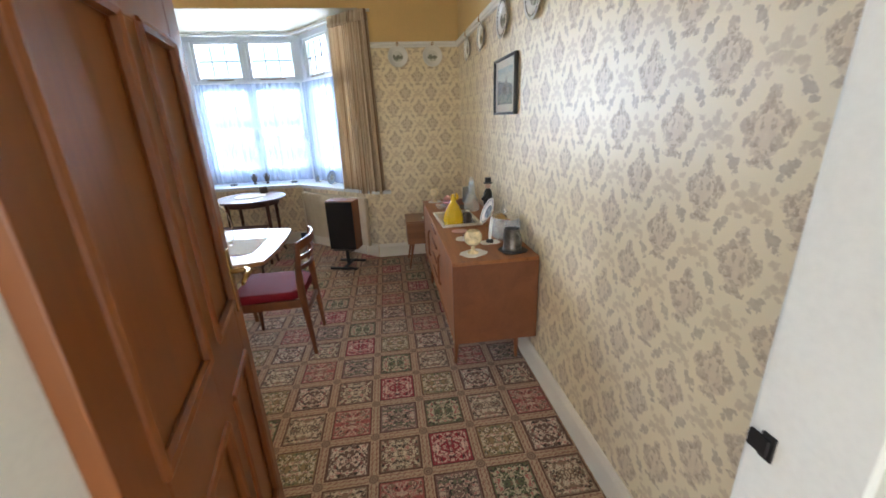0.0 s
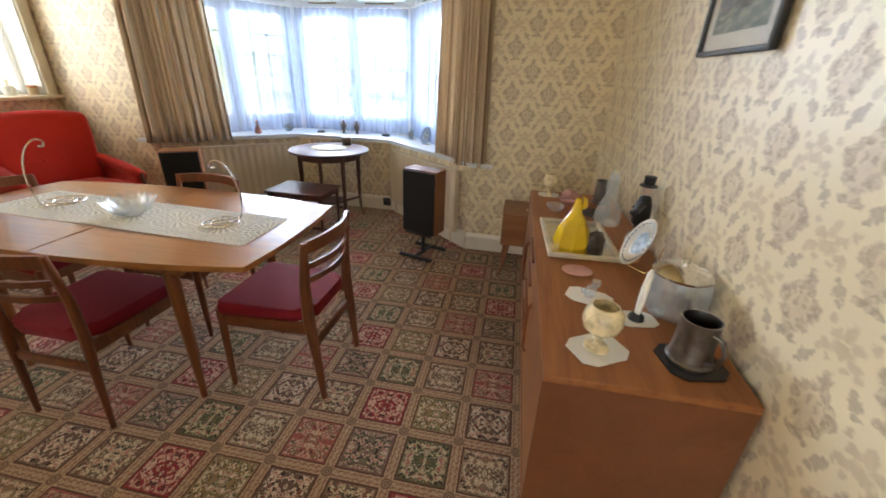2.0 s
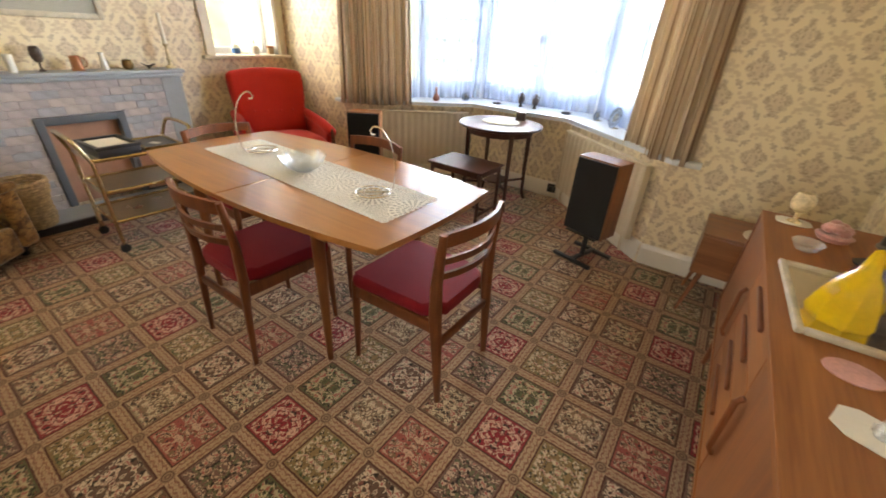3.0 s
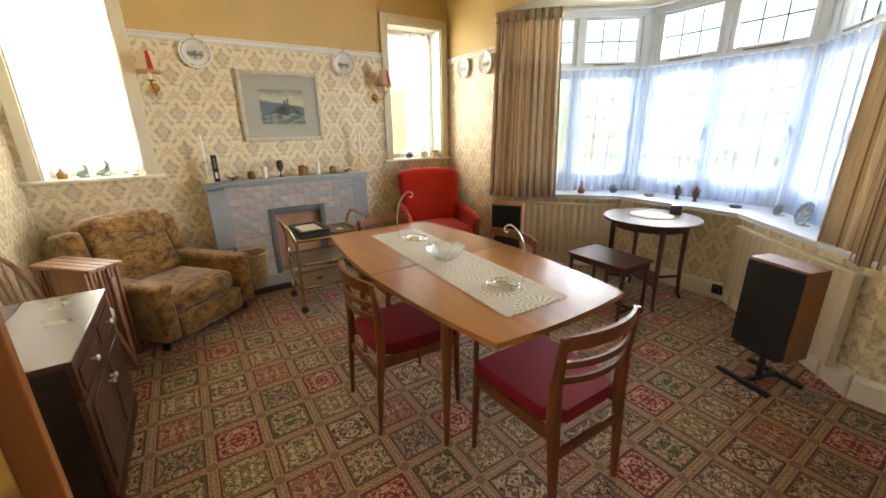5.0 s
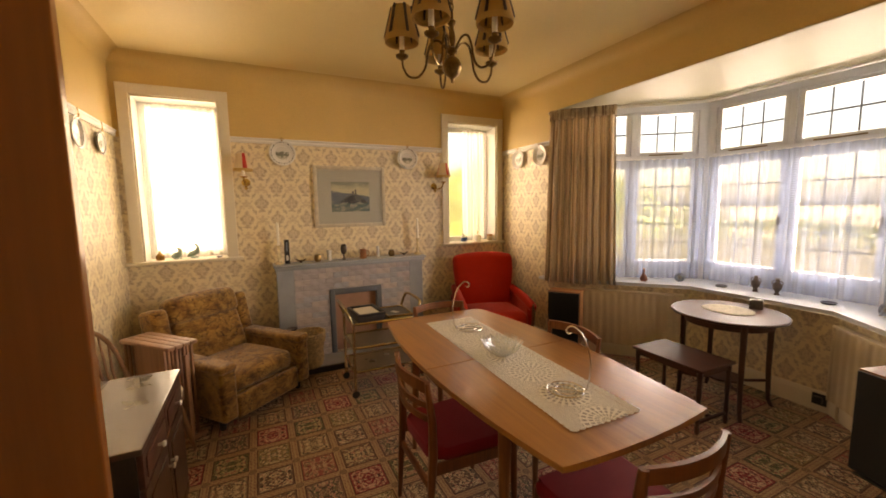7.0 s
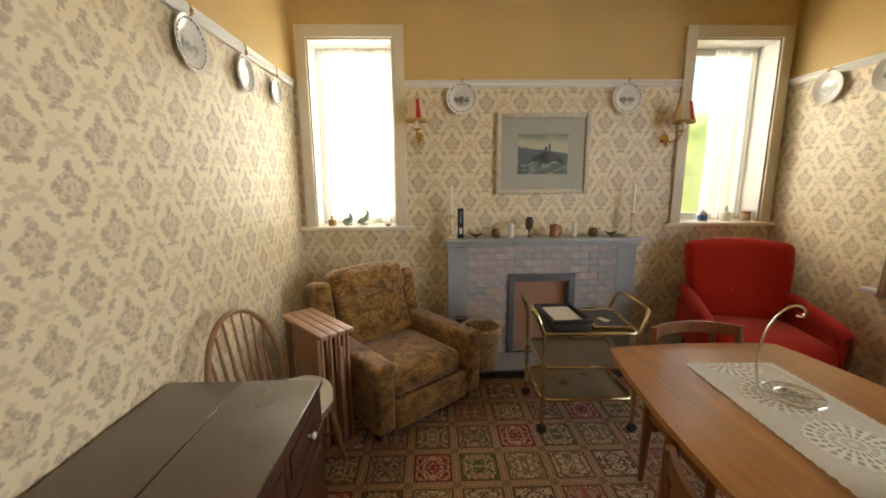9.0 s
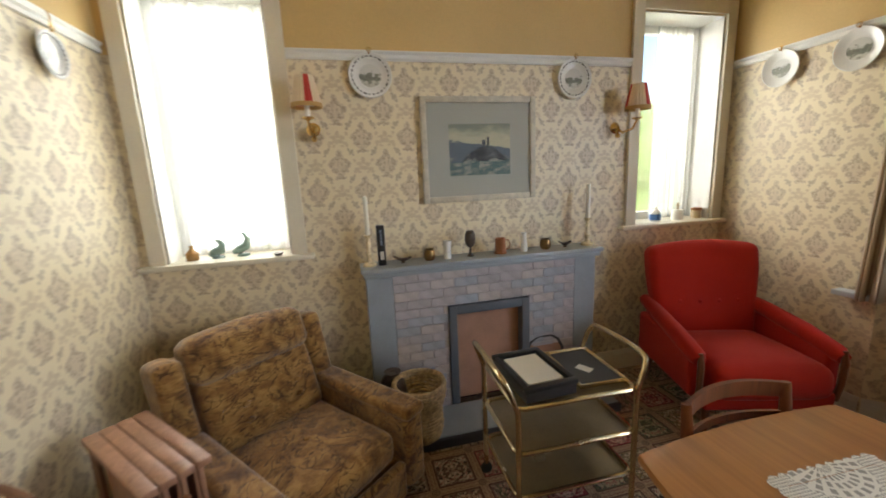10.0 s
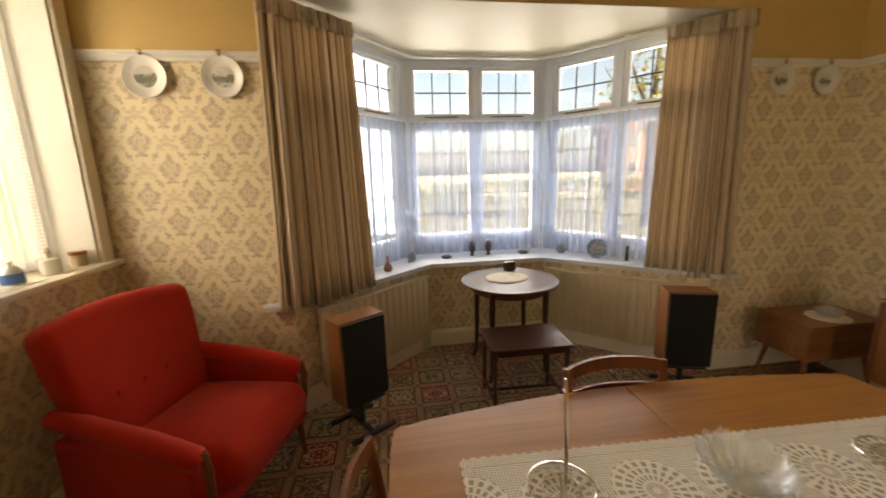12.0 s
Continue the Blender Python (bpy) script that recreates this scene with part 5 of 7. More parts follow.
for a, b in (((-L, -W), (L, -W)), ((L, -W), (L, W)), ((L, W), (-L, W)), ((-L, W), (-L, -W))):
    ln = math.dist(a, b)
    n = int(ln / 0.006)
    nx, ny = (b[1] - a[1]) / ln, -(b[0] - a[0]) / ln
    for k in range(n):
        f = k / n
        o = 0.009 * abs(math.sin(math.pi * f * ln / 0.03))
        x, y = a[0] + (b[0] - a[0]) * f, a[1] + (b[1] - a[1]) * f
        outer.append((x + nx * o, y + ny * o, 0.003))
        inner.append((max(-L + 0.029, min(L - 0.029, x)), max(-W + 0.029, min(W - 0.029, y)), 0.003))
part("scalloped_edge", sheet(B(), [inner + inner[:1], outer + outer[:1]]), M["lace"], root, smooth=False)


def petal_bowl(at):
    root = thing("glass_bowl", at, "clear cut-glass bowl with spiky petals on the runner", "bowl")
    bm = B()
    for ring, (n, r0, r1, z1, w) in enumerate(((14, 0.045, 0.125, 0.085, 0.026), (12, 0.04, 0.095, 0.1, 0.024))):
        for k in range(n):
            a = 2 * math.pi * (k + 0.5 * ring) / n
            c, s = math.cos(a), math.sin(a)
            pts = []
            for t in (0, 0.35, 0.7, 1.0):
                r, z, hw = r0 + (r1 - r0) * t ** 0.8, 0.01 + z1 * t ** 1.5, w * (0.7 + 0.6 * t if t < 0.7 else 1.1 * (1 - t) / 0.3 + 0.05)
                pts.append([(r * c - hw * s, r * s + hw * c, z), (r * c * 1.06, r * s * 1.06, z - 0.006), (r * c + hw * s, r * s - hw * c, z)])
            sheet(bm, pts)
    part("petal_ring", bm, M["glass"], root)
    part("bowl_base", lathe(B(), [(0.0, 0.0), (0.05, 0.0), (0.052, 0.008), (0.045, 0.016), (0.0, 0.018)]), M["glass"], root)


petal_bowl(pose(-0.905, 3.88, 0.7455) @ Matrix.Scale(0.88, 4))


def hook_stand(at):
    root = thing("ornament_stand", at, "silver wire hook stand with a ring base", "ornament stand", "hook stands on the runner")
    bm = B()
    tube(bm, [(0.07 * math.cos(2 * math.pi * k / 32), 0.07 * math.sin(2 * math.pi * k / 32), 0.006) for k in range(32)], 0.0035, 8, closed=True)
    tube(bm, [(0.04 * math.cos(2 * math.pi * k / 24), 0.04 * math.sin(2 * math.pi * k / 24), 0.005) for k in range(24)], 0.003, 6, closed=True)
    tube(bm, [(-0.07, 0, 0.005), (0.07, 0, 0.005)], 0.003, 6)
    part("ring_base", bm, M["silver"], root)
    pts = [(0.07, 0, 0.006), (0.082, 0, 0.03), (0.09, 0, 0.1), (0.082, 0, 0.17), (0.062, 0, 0.225), (0.034, 0, 0.258), (0.012, 0, 0.262), (0.0, 0, 0.248), (0.004, 0, 0.234), (0.018, 0, 0.236)]
    part("hook", tube(B(), eased(pts), 0.0036, 8), M["silver"], root)


hook_stand(pose(-1.37, 3.94, 0.7455, 0, 0, -112) @ Matrix.Scale(1.2, 4))
hook_stand(pose(-0.43, 3.885, 0.7455, 0, 0, 45) @ Matrix.Scale(1.1, 4))


# ---- sideboard ----
def sideboard():
    root = thing("sideboard", pose(1.0, 3.185, 0), "long low teak sideboard on tapered legs against the wall", "sideboard")
    D, L, z0, z1 = 0.485, 1.70, 0.262, 0.762
    bm = B()
    span(bm, (0, 0, z1 - 0.022), (D, L, z1), 0.002)
    span(bm, (0.0, 0.02, z0), (D, L - 0.02, z0 + 0.02)), span(bm, (D - 0.012, 0.02, z0), (D - 0.001, L - 0.02, z1 - 0.023))
    part("carcass", bm, M["teak_y"], root)
    for y in (0.0, L - 0.02):
        part("end_panel", span(B(), (0.0, y, z0), (D, y + 0.02, z1 - 0.0225), 0.001), M["teak_end"], root)
    for y0, y1 in ((0.024, 0.572), (1.128, 1.676)):
        door = part("door", span(B(), (0.004, y0, z0 + 0.024), (0.024, y1, z1 - 0.026), 0.002), M["teak_z"], root)
        y = y1 - 0.03 if y0 < 0.5 else y0 + 0.03
        part("handle", tube(B(), [(0.0, y, z0 + 0.14), (-0.012, y, z0 + 0.16), (-0.012, y, z1 - 0.16), (0.0, y, z1 - 0.14)], 0.008, 8), M["chair_wood"], door, "dark wooden pull")
    for k in range(4):
        h = (z1 - 0.026 - z0 - 0.024) / 4
        z = z0 + 0.024 + k * h
        dr = part("drawer", span(B(), (0.004, 0.576, z + 0.001), (0.024, 1.124, z + h - 0.002), 0.002), M["teak_y"], root)
        part("handle", span(B(), (-0.008, 0.72, z + h - 0.024), (0.004, 0.98, z + h - 0.008), 0.003), M["chair_wood"], dr, "dark wooden pull")
    for x in (0.05, D - 0.06):
        for y in (0.2, L - 0.2):
            part("leg", tube(B(), [(x, y, z0), (x - (0.015 if x < 0.2 else -0.01), y, 0.0)], [0.021, 0.011], 12), M["chair_wood"], root)


sideboard()
SB = 0.763


def tankard(at, r=0.048, h=0.12, m="pewter", name="tankard", label="dull pewter tankard on the sideboard", cat="tankard", group=""):
    root = thing(name, at, label, cat, group)
    part("cup", lathe(B(), [(0.0, 0.0), (r * 1.2, 0.0), (r * 1.22, h * 0.07), (r * 1.06, h * 0.12), (r * 1.02, h * 0.4), (r * 0.96, h * 0.95), (r * 1.0, h), (r * 0.92, h), (r * 0.88, h * 0.9), (r * 0.88, h * 0.1), (0.0, h * 0.08)], 28), M[m], root)
    part("handle", tube(B(), [(r * 0.94, 0, h * 0.85), (r * 1.5, 0, h * 0.86), (r * 1.85, 0, h * 0.62), (r * 1.65, 0, h * 0.32), (r * 1.0, 0, h * 0.2)], r * 0.12, 8), M[m], root)
    return root


def mat_piece(name, at, outline, m, label, cat, t=0.002):
    return solo(name, prism(B(), outline, 0, t), M[m], at, label, cat, smooth=False)


def hexa(a, b):
    return [(-a, -b * 0.6), (-a * 0.6, -b), (a * 0.6, -b), (a, -b * 0.6), (a, b * 0.6), (a * 0.6, b), (-a * 0.6, b), (-a, b * 0.6)]


def goblet(at, r, h, m, label, name="goblet", cat="goblet", group=""):
    root = thing(name, at, label, cat, group)
    part("cup", lathe(B(), [(0.0, h * 0.34), (r * 0.5, h * 0.37), (r * 0.88, h * 0.5), (r, h * 0.68), (r * 0.92, h * 0.86), (r * 0.68, h), (r * 0.6, h), (r * 0.8, h * 0.84), (r * 0.86, h * 0.68), (r * 0.6, h * 0.5), (0.0, h * 0.46)], 24), M[m], root)
    part("stem", lathe(B(), [(0.0, 0.0), (r * 0.62, 0.0), (r * 0.6, h * 0.04), (r * 0.24, h * 0.1), (r * 0.18, h * 0.3), (r * 0.3, h * 0.4), (0.0, h * 0.42)], 20), M[m], root)


mat_piece("coaster", pose(1.375, 3.315, SB, 0, 0, 12), hexa(0.075, 0.07), "black", "dark square coaster under the pewter tankard", "coaster", 0.004)
tankard(pose(1.37, 3.32, SB + 0.0042, 0, 0, -70), 0.046, 0.125)
mat_piece("doily", pose(1.145, 3.315, SB, 0, 0, 30), hexa(0.075, 0.06), "paper", "cream paper mat under the onyx goblet", "mat")
goblet(pose(1.143, 3.32, SB + 0.002), 0.052, 0.13, "onyx", "cream onyx goblet on a pale mat")
mat_piece("doily", pose(1.105, 4.80, SB, 0, 0, 0), hexa(0.06, 0.05), "paper", "cream paper mat under the far onyx goblet", "mat")
goblet(pose(1.105, 4.80, SB + 0.002), 0.04, 0.125, "onyx", "cream onyx goblet at the far end of the sideboard")
mat_piece("doily", pose(1.165, 3.59, SB, 0, 0, -20), hexa(0.072, 0.05), "paper", "white paper mat with a small glass animal", "mat")
mat_piece("doily", pose(1.285, 3.49, SB, 0, 0, 10), hexa(0.06, 0.042), "paper", "white paper mat under the glass bird", "mat")
mat_piece("coaster", pose(1.15, 3.78, SB), [(0.055 * math.cos(k * math.pi / 12), 0.045 * math.sin(k * math.pi / 12)) for k in range(24)], "pink", "round pink and white coaster", "coaster", 0.003)
# small cut-glass ornaments
bm = B()
lathe(bm, [(0.0, 0.0), (0.02, 0.004), (0.026, 0.02), (0.018, 0.038), (0.0, 0.044)], 10, squash=0.7)
lathe(bm, [(0.0, 0.03), (0.014, 0.036), (0.015, 0.052), (0.0, 0.062)], 8, at=(0.022, 0, 0))
tube(bm, [(-0.02, 0, 0.02), (-0.04, 0.0, 0.03), (-0.045, 0.0, 0.045)], [0.006, 0.004, 0.002], 6)
solo("glass_animal", bm, M["glass"], pose(1.165, 3.59, SB + 0.002, 0, 0, 40), "small clear glass animal on a paper mat", "glass ornament")
bm = B()
lathe(bm, [(0.0, 0.0), (0.024, 0.0), (0.022, 0.012), (0.014, 0.02), (0.0, 0.022)], 12)
root = thing("bird_ornament", pose(1.285, 3.49, SB + 0.002, 0, 0, 60), "small dark bird with a long pale glass neck on a mat", "ornament")
part("base", bm, M["black"], root, "dark base")
part("neck", tube(B(), [(0, 0, 0.015), (0.004, 0, 0.05), (0.018, 0, 0.09), (0.04, 0, 0.135), (0.046, 0, 0.15)], [0.010, 0.013, 0.014, 0.012, 0.004], 10, flat=0.7), M["china"], root, "pale glass neck")


def biscuit_barrel(at):
    root = thing("biscuit_barrel", at, "cut-glass biscuit barrel with a silver-plated lid", "glass jar")
    prof = [(0.0, 0.0), (0.07, 0.0), (0.082, 0.015), (0.09, 0.06), (0.086, 0.11), (0.078, 0.135), (0.073, 0.135), (0.08, 0.11), (0.083, 0.06), (0.075, 0.018), (0.0, 0.014)]
    part("jar", lathe(B(), prof, 28), M["glass"], root)
    bm = B()
    for k in range(14):
        a = 2 * math.pi * k / 14
        for s in (1, -1):
            tube(bm, [(0.0865 * math.cos(a + s * t * 0.22), 0.0865 * math.sin(a + s * t * 0.22), 0.02 + 0.085 * t) for t in (0, 0.5, 1)], 0.0035, 5)
    part("cut_pattern", bm, M["glass"], root)
    part("lid", lathe(B(), [(0.08, 0.132), (0.083, 0.14), (0.07, 0.152), (0.03, 0.166), (0.008, 0.17), (0.012, 0.182), (0.0, 0.188)], 28), M["silver"], root, "silver-plated lid with a knob")


biscuit_barrel(pose(1.405, 3.56, SB))


def plate(at, r, label, group, center="print_scene", name="decorative_plate", hook=True, marks=True):
    """A wall plate that faces +y."""
    root = thing(name, at, label, "plate", group)
    tilt = Matrix.Rotation(radians(-90), 4, "X")
    part("dish", lathe(B(), [(0.0, 0.012), (r * 0.6, 0.012), (r * 0.68, 0.016), (r * 0.97, 0.028), (r, 0.026), (r * 0.7, 0.009), (r * 0.6, 0.002), (0.0, 0.002)], 40, rot=tilt), M["china"], root)
    part("printed_scene", lathe(B(), [(0.0, 0.0145), (r * 0.5, 0.0145), (r * 0.5, 0.0135), (0.0, 0.0135)], 28, rot=tilt), M[center], root, "grey printed landscape")
    bm = B()
    for k in range(26 if marks else 0):
        a = 2 * math.pi * k / 26
        box(bm, (0.010 if k % 3 else 0.016) * r / 0.1, 0.003, (0.007 if k % 2 else 0.0045) * r / 0.1, (0.83 * r * math.cos(a), 0.0235, 0.83 * r * math.sin(a)), rot=Matrix.Rotation(-a + math.pi / 2, 4, "Y"))
    if marks:
        part("rim_decoration", bm, M["print_grey" if center == "print_scene" else center], root, "grey printed border marks", smooth=False)
    if hook:
        bm = B()
        tube(bm, [(0, 0.03, RAIL + 0.05 - at.translation.z), (0, 0.036, RAIL + 0.03 - at.translation.z), (0.0, 0.034, r * 0.97), (0, 0.02, r * 0.9)], 0.003, 6)
        tube(bm, [(0.012 * math.cos(k * math.pi / 6), 0.036, r + 0.008 + 0.012 * math.sin(k * math.pi / 6)) for k in range(12)], 0.0025, 5, closed=True)
        part("hanger", bm, M["brass"], root, "brass wire plate hanger")
    return root


# plates below the picture rail
for x in (0.884, 1.23, -2.63, -3.02):
    plate(pose(x, YN - 0.003, 2.09, 0, 0, 180), 0.1 if x > 0 else 0.112, "white plate with grey printed scene hung below the rail", "plates on the walls", marks=False)
for y, r in ((5.03, 0.1), (4.51, 0.105), (3.94, 0.115), (3.40, 0.125)):
    plate(pose(XE - 0.003, y, 2.07, 0, 0, 90), r, "white printed plate hung above the sideboard", "plates on the walls")
for y in (2.985, 4.275):
    plate(pose(XW + 0.003, y, 2.088, 0, 0, -90), 0.122, "white plate with grey scene hung above the mantel", "plates on the walls")
for x, r in ((-2.05, 0.12), (-2.54, 0.105), (-2.97, 0.09)):
    plate(pose(x, YS + 0.003, 2.06, 0, 0, 0), r, "white decorated plate hung on the papered wall", "plates on the walls")
plate(pose(1.385, 3.87, SB + 0.094, 26, 0, 90), 0.098, "white plate with a blue rim leaning on the sideboard", "", "print_blue", hook=False)
bm = B()
tube(bm, [(-0.04, 0.05, 0.004), (-0.035, -0.02, 0.004), (-0.03, -0.045, 0.09)], 0.003, 6)
tube(bm, [(0.04, 0.05, 0.004), (0.035, -0.02, 0.004), (0.03, -0.045, 0.09)], 0.003, 6)
tube(bm, [(-0.04, 0.05, 0.004), (0.04, 0.05, 0.004)], 0.003, 6)
solo("plate_stand", bm, M["brass"], pose(1.41, 3.875, SB, 0, 0, 131), "small wire stand holding the blue-rimmed plate", "plate stand")


def tray_with_yellow(at):
    root = thing("serving_tray", at, "silver-edged mirror tray on the sideboard", "tray")
    part("tray_base", span(B(), (-0.14, -0.215, 0.0), (0.14, 0.215, 0.006), 0.002), M["silver"], root)
    bm = B()
    for a, b, c, d in ((-0.145, -0.125, -0.22, 0.22), (0.125, 0.145, -0.22, 0.22), (-0.125, 0.125, -0.22, -0.2), (-0.125, 0.125, 0.2, 0.22)):
        span(bm, (a, c, 0.0), (b, d, 0.018), 0.005)
    part("rim", bm, M["frame_pale"], root, "pale raised rim")


tray_with_yellow(pose(1.185, 4.1, SB, 0, 0, 2))
bm = B()
lathe(bm, [(0.0, 0.0), (0.07, 0.0), (0.077, 0.022), (0.062, 0.085), (0.042, 0.135), (0.026, 0.158), (0.018, 0.19), (0.013, 0.228), (0.0, 0.236)], 8)
tube(bm, [(0.02, 0, 0.19), (0.032, 0.012, 0.2), (0.03, 0.02, 0.225), (0.02, 0.018, 0.235)], [0.012, 0.012, 0.009, 0.004], 8)
solo("yellow_jug", bm, M["yellow"], pose(1.15, 4.02, SB + 0.0062) @ Matrix.Diagonal((1.02, 1.02, 0.88, 1)), "bright yellow faceted pottery jug on the tray", "jug")
bm = B()
lathe(bm, [(0.0, 0.0), (0.045, 0.0), (0.05, 0.03), (0.03, 0.06), (0.0, 0.068)], 12, squash=0.6)
solo("dark_dish", bm, M["dark_pot"], pose(1.25, 4.03, SB + 0.0062, 0, 0, 30), "small dark mottled pot on the tray", "pot")


def figurine(at):
    """One plain moulded figure on a white base."""
    bm = B()
    box(bm, 0.1, 0.08, 0.03, (0, 0, 0.015), 0.006)
    for s in (-1, 1):
        tube(bm, [(s * 0.018, 0, 0.03), (s * 0.018, 0, 0.1)], [0.016, 0.018], 8)
    n0 = len(bm.faces)
    lathe(bm, [(0.0, 0.09), (0.042, 0.092), (0.046, 0.13), (0.04, 0.18), (0.03, 0.205), (0.014, 0.215), (0.0, 0.216)], 16, squash=0.8)
    tube(bm, [(-0.04, 0, 0.19), (-0.058, 0.015, 0.16), (-0.04, 0.035, 0.14)], 0.013, 8), tube(bm, [(0.04, 0, 0.19), (0.058, 0.015, 0.16), (0.04, 0.035, 0.14)], 0.013, 8)
    n1 = len(bm.faces)
    lathe(bm, [(0.0, 0.212), (0.018, 0.222), (0.023, 0.24), (0.018, 0.258), (0.0, 0.262)], 12)
    n2 = len(bm.faces)
    lathe(bm, [(0.0, 0.254), (0.036, 0.254), (0.036, 0.259), (0.022, 0.262), (0.024, 0.296), (0.0, 0.297)], 14)
    bm.faces.ensure_lookup_table()
    for i, f in enumerate(bm.faces):
        f.material_index = 0 if f.calc_center_median().z < 0.031 else 2 if n1 <= i < n2 else 1
    return solo("figurine", bm, [M["china"], M["black"], M["skin"]], at, "dark glazed figurine with a top hat on a white base", "figurine")


figurine(pose(1.44, 4.14, SB, 0, 0, 70))


def decanter(at):
    root = thing("decanter", at, "clear cut-glass decanter with a stopper", "decanter")
    part("bottle", lathe(B(), [(0.0, 0.0), (0.06, 0.0), (0.066, 0.02), (0.058, 0.07), (0.03, 0.14), (0.017, 0.18), (0.018, 0.215), (0.024, 0.22), (0.014, 0.222), (0.0, 0.2)], 12), M["glass"], root)
    part("stopper", lathe(B(), [(0.0, 0.215), (0.011, 0.22), (0.02, 0.245), (0.014, 0.268), (0.0, 0.276)], 8), M["glass"], root)


decanter(pose(1.36, 4.37, SB))
mat_piece("coaster", pose(1.33, 4.5, SB, 0, 0, 40), hexa(0.07, 0.07), "black", "dark square coaster on the sideboard", "coaster", 0.004)
tankard(pose(1.395, 4.72, SB, 0, 0, 40), 0.042, 0.13, label="tall pewter tankard at the far end")
goblet(pose(1.40, 4.55, SB), 0.03, 0.21, "glass", "tall clear wine glass by the wall", "wine_glass", "glass")
bm = B()
lathe(bm, [(0.0, 0.0), (0.045, 0.0), (0.06, 0.02), (0.05, 0.026), (0.0, 0.02)], 18)
for k in range(7):
    a = k * 0.9
    lathe(bm, [(0.0, 0.02), (0.018, 0.03), (0.022, 0.045), (0.012, 0.058), (0.0, 0.06)], 8, at=(0.028 * math.cos(a), 0.028 * math.sin(a), 0.006 * (k % 3)))
solo("china_flowers", bm, M["pink"], pose(1.215, 4.68, SB), "pink china flower posy in a low dish", "ornament")
bm = B()
lathe(bm, [(0.0, 0.0), (0.03, 0.0), (0.05, 0.03), (0.046, 0.034), (0.0, 0.012)], 18)
solo("glass_dish", bm, M["glass"], pose(1.12, 4.5, SB), "small clear glass dish on the sideboard", "dish")


def small_cabinet(at):
    root = thing("sewing_box", at, "small teak box table on splayed legs", "side table")
    bm = B()
    span(bm, (0, 0, 0.27), (0.58, 0.36, 0.495), 0.006)
    part("box_body", bm, M["teak"], root)
    part("lid", span(B(), (-0.003, -0.003, 0.497), (0.583, 0.363, 0.512), 0.004), M["teak"], root)
    for x, sx in ((0.06, -1), (0.52, 1)):
        for y, sy in ((0.05, -1), (0.31, 1)):
            part("leg", tube(B(), [(x, y, 0.27), (x + sx * 0.05, y + sy * 0.03, 0.0)], [0.017, 0.009], 10), M["teak_z"], root)


small_cabinet(pose(0.84, 5.09, 0))
root = thing("glass_trinket_dish", pose(1.13, 5.22, 0.513), "clear glass dish on a white mat", "dish")
part("mat", lathe(B(), [(0.0, 0.0), (0.12, 0.0), (0.12, 0.004), (0.0, 0.004)], 28), M["paper"], root)
part("bowl", lathe(B(), [(0.0, 0.004), (0.05, 0.004), (0.08, 0.05), (0.075, 0.052), (0.045, 0.012), (0.0, 0.01)], 16), M["glass"], root)
part("glass_figure", tube(B(), [(0, 0, 0.01), (0.01, 0, 0.05), (-0.01, 0.01, 0.08), (0.01, 0, 0.11)], [0.02, 0.018, 0.012, 0.004], 8), M["glass"], root)


def framed_picture(name, at, w, h, border, frame_w, mount_m, frame_m, art, label):
    """A framed picture that faces +y, its centre at the origin."""
    root = thing(name, at, label, "picture")
    bm = B()
    for a, b, c, d in ((-w / 2, -w / 2 + frame_w, -h / 2, h / 2), (w / 2 - frame_w, w / 2, -h / 2, h / 2), (-w / 2 + frame_w, w / 2 - frame_w, -h / 2, -h / 2 + frame_w), (-w / 2 + frame_w, w / 2 - frame_w, h / 2 - frame_w, h / 2)):
        span(bm, (a, 0.0, c), (b, 0.026, d), 0.005)
    part("frame", bm, M[frame_m], root)
    part("mount", span(B(), (-w / 2 + frame_w, 0.0, -h / 2 + frame_w), (w / 2 - frame_w, 0.012, h / 2 - frame_w)), M[mount_m], root)
    x, z = border
    g = [[(-x, 0.0135, -z), (x, 0.0135, -z)], [(-x, 0.0135, z), (x, 0.0135, z)]]
    part("painting", sheet(B(), g, [[(0, 0), (1, 0)], [(0, 1), (1, 1)]]), M[art], root, "small watercolour landscape")
    pane = part("picture_glass", span(B(), (-w / 2 + frame_w, 0.016, -h / 2 + frame_w), (w / 2 - frame_w, 0.0175, h / 2 - frame_w)), M["picture_glass"], root)
    pane.visible_shadow = False
    return root


framed_picture("picture", pose(XW + 0.003, 3.63, 1.665, 0, 0, -90), 0.745, 0.63, (0.2, 0.155), 0.036, "mount", "frame_pale", "painting", "watercolour in a grey mount and pale frame over the mantel")
framed_picture("picture", pose(XE - 0.003, 3.885, 1.675, 0, 0, 90), 0.46, 0.345, (0.165, 0.11), 0.016, "paper", "black", "painting_b", "framed sea watercolour above the sideboard")


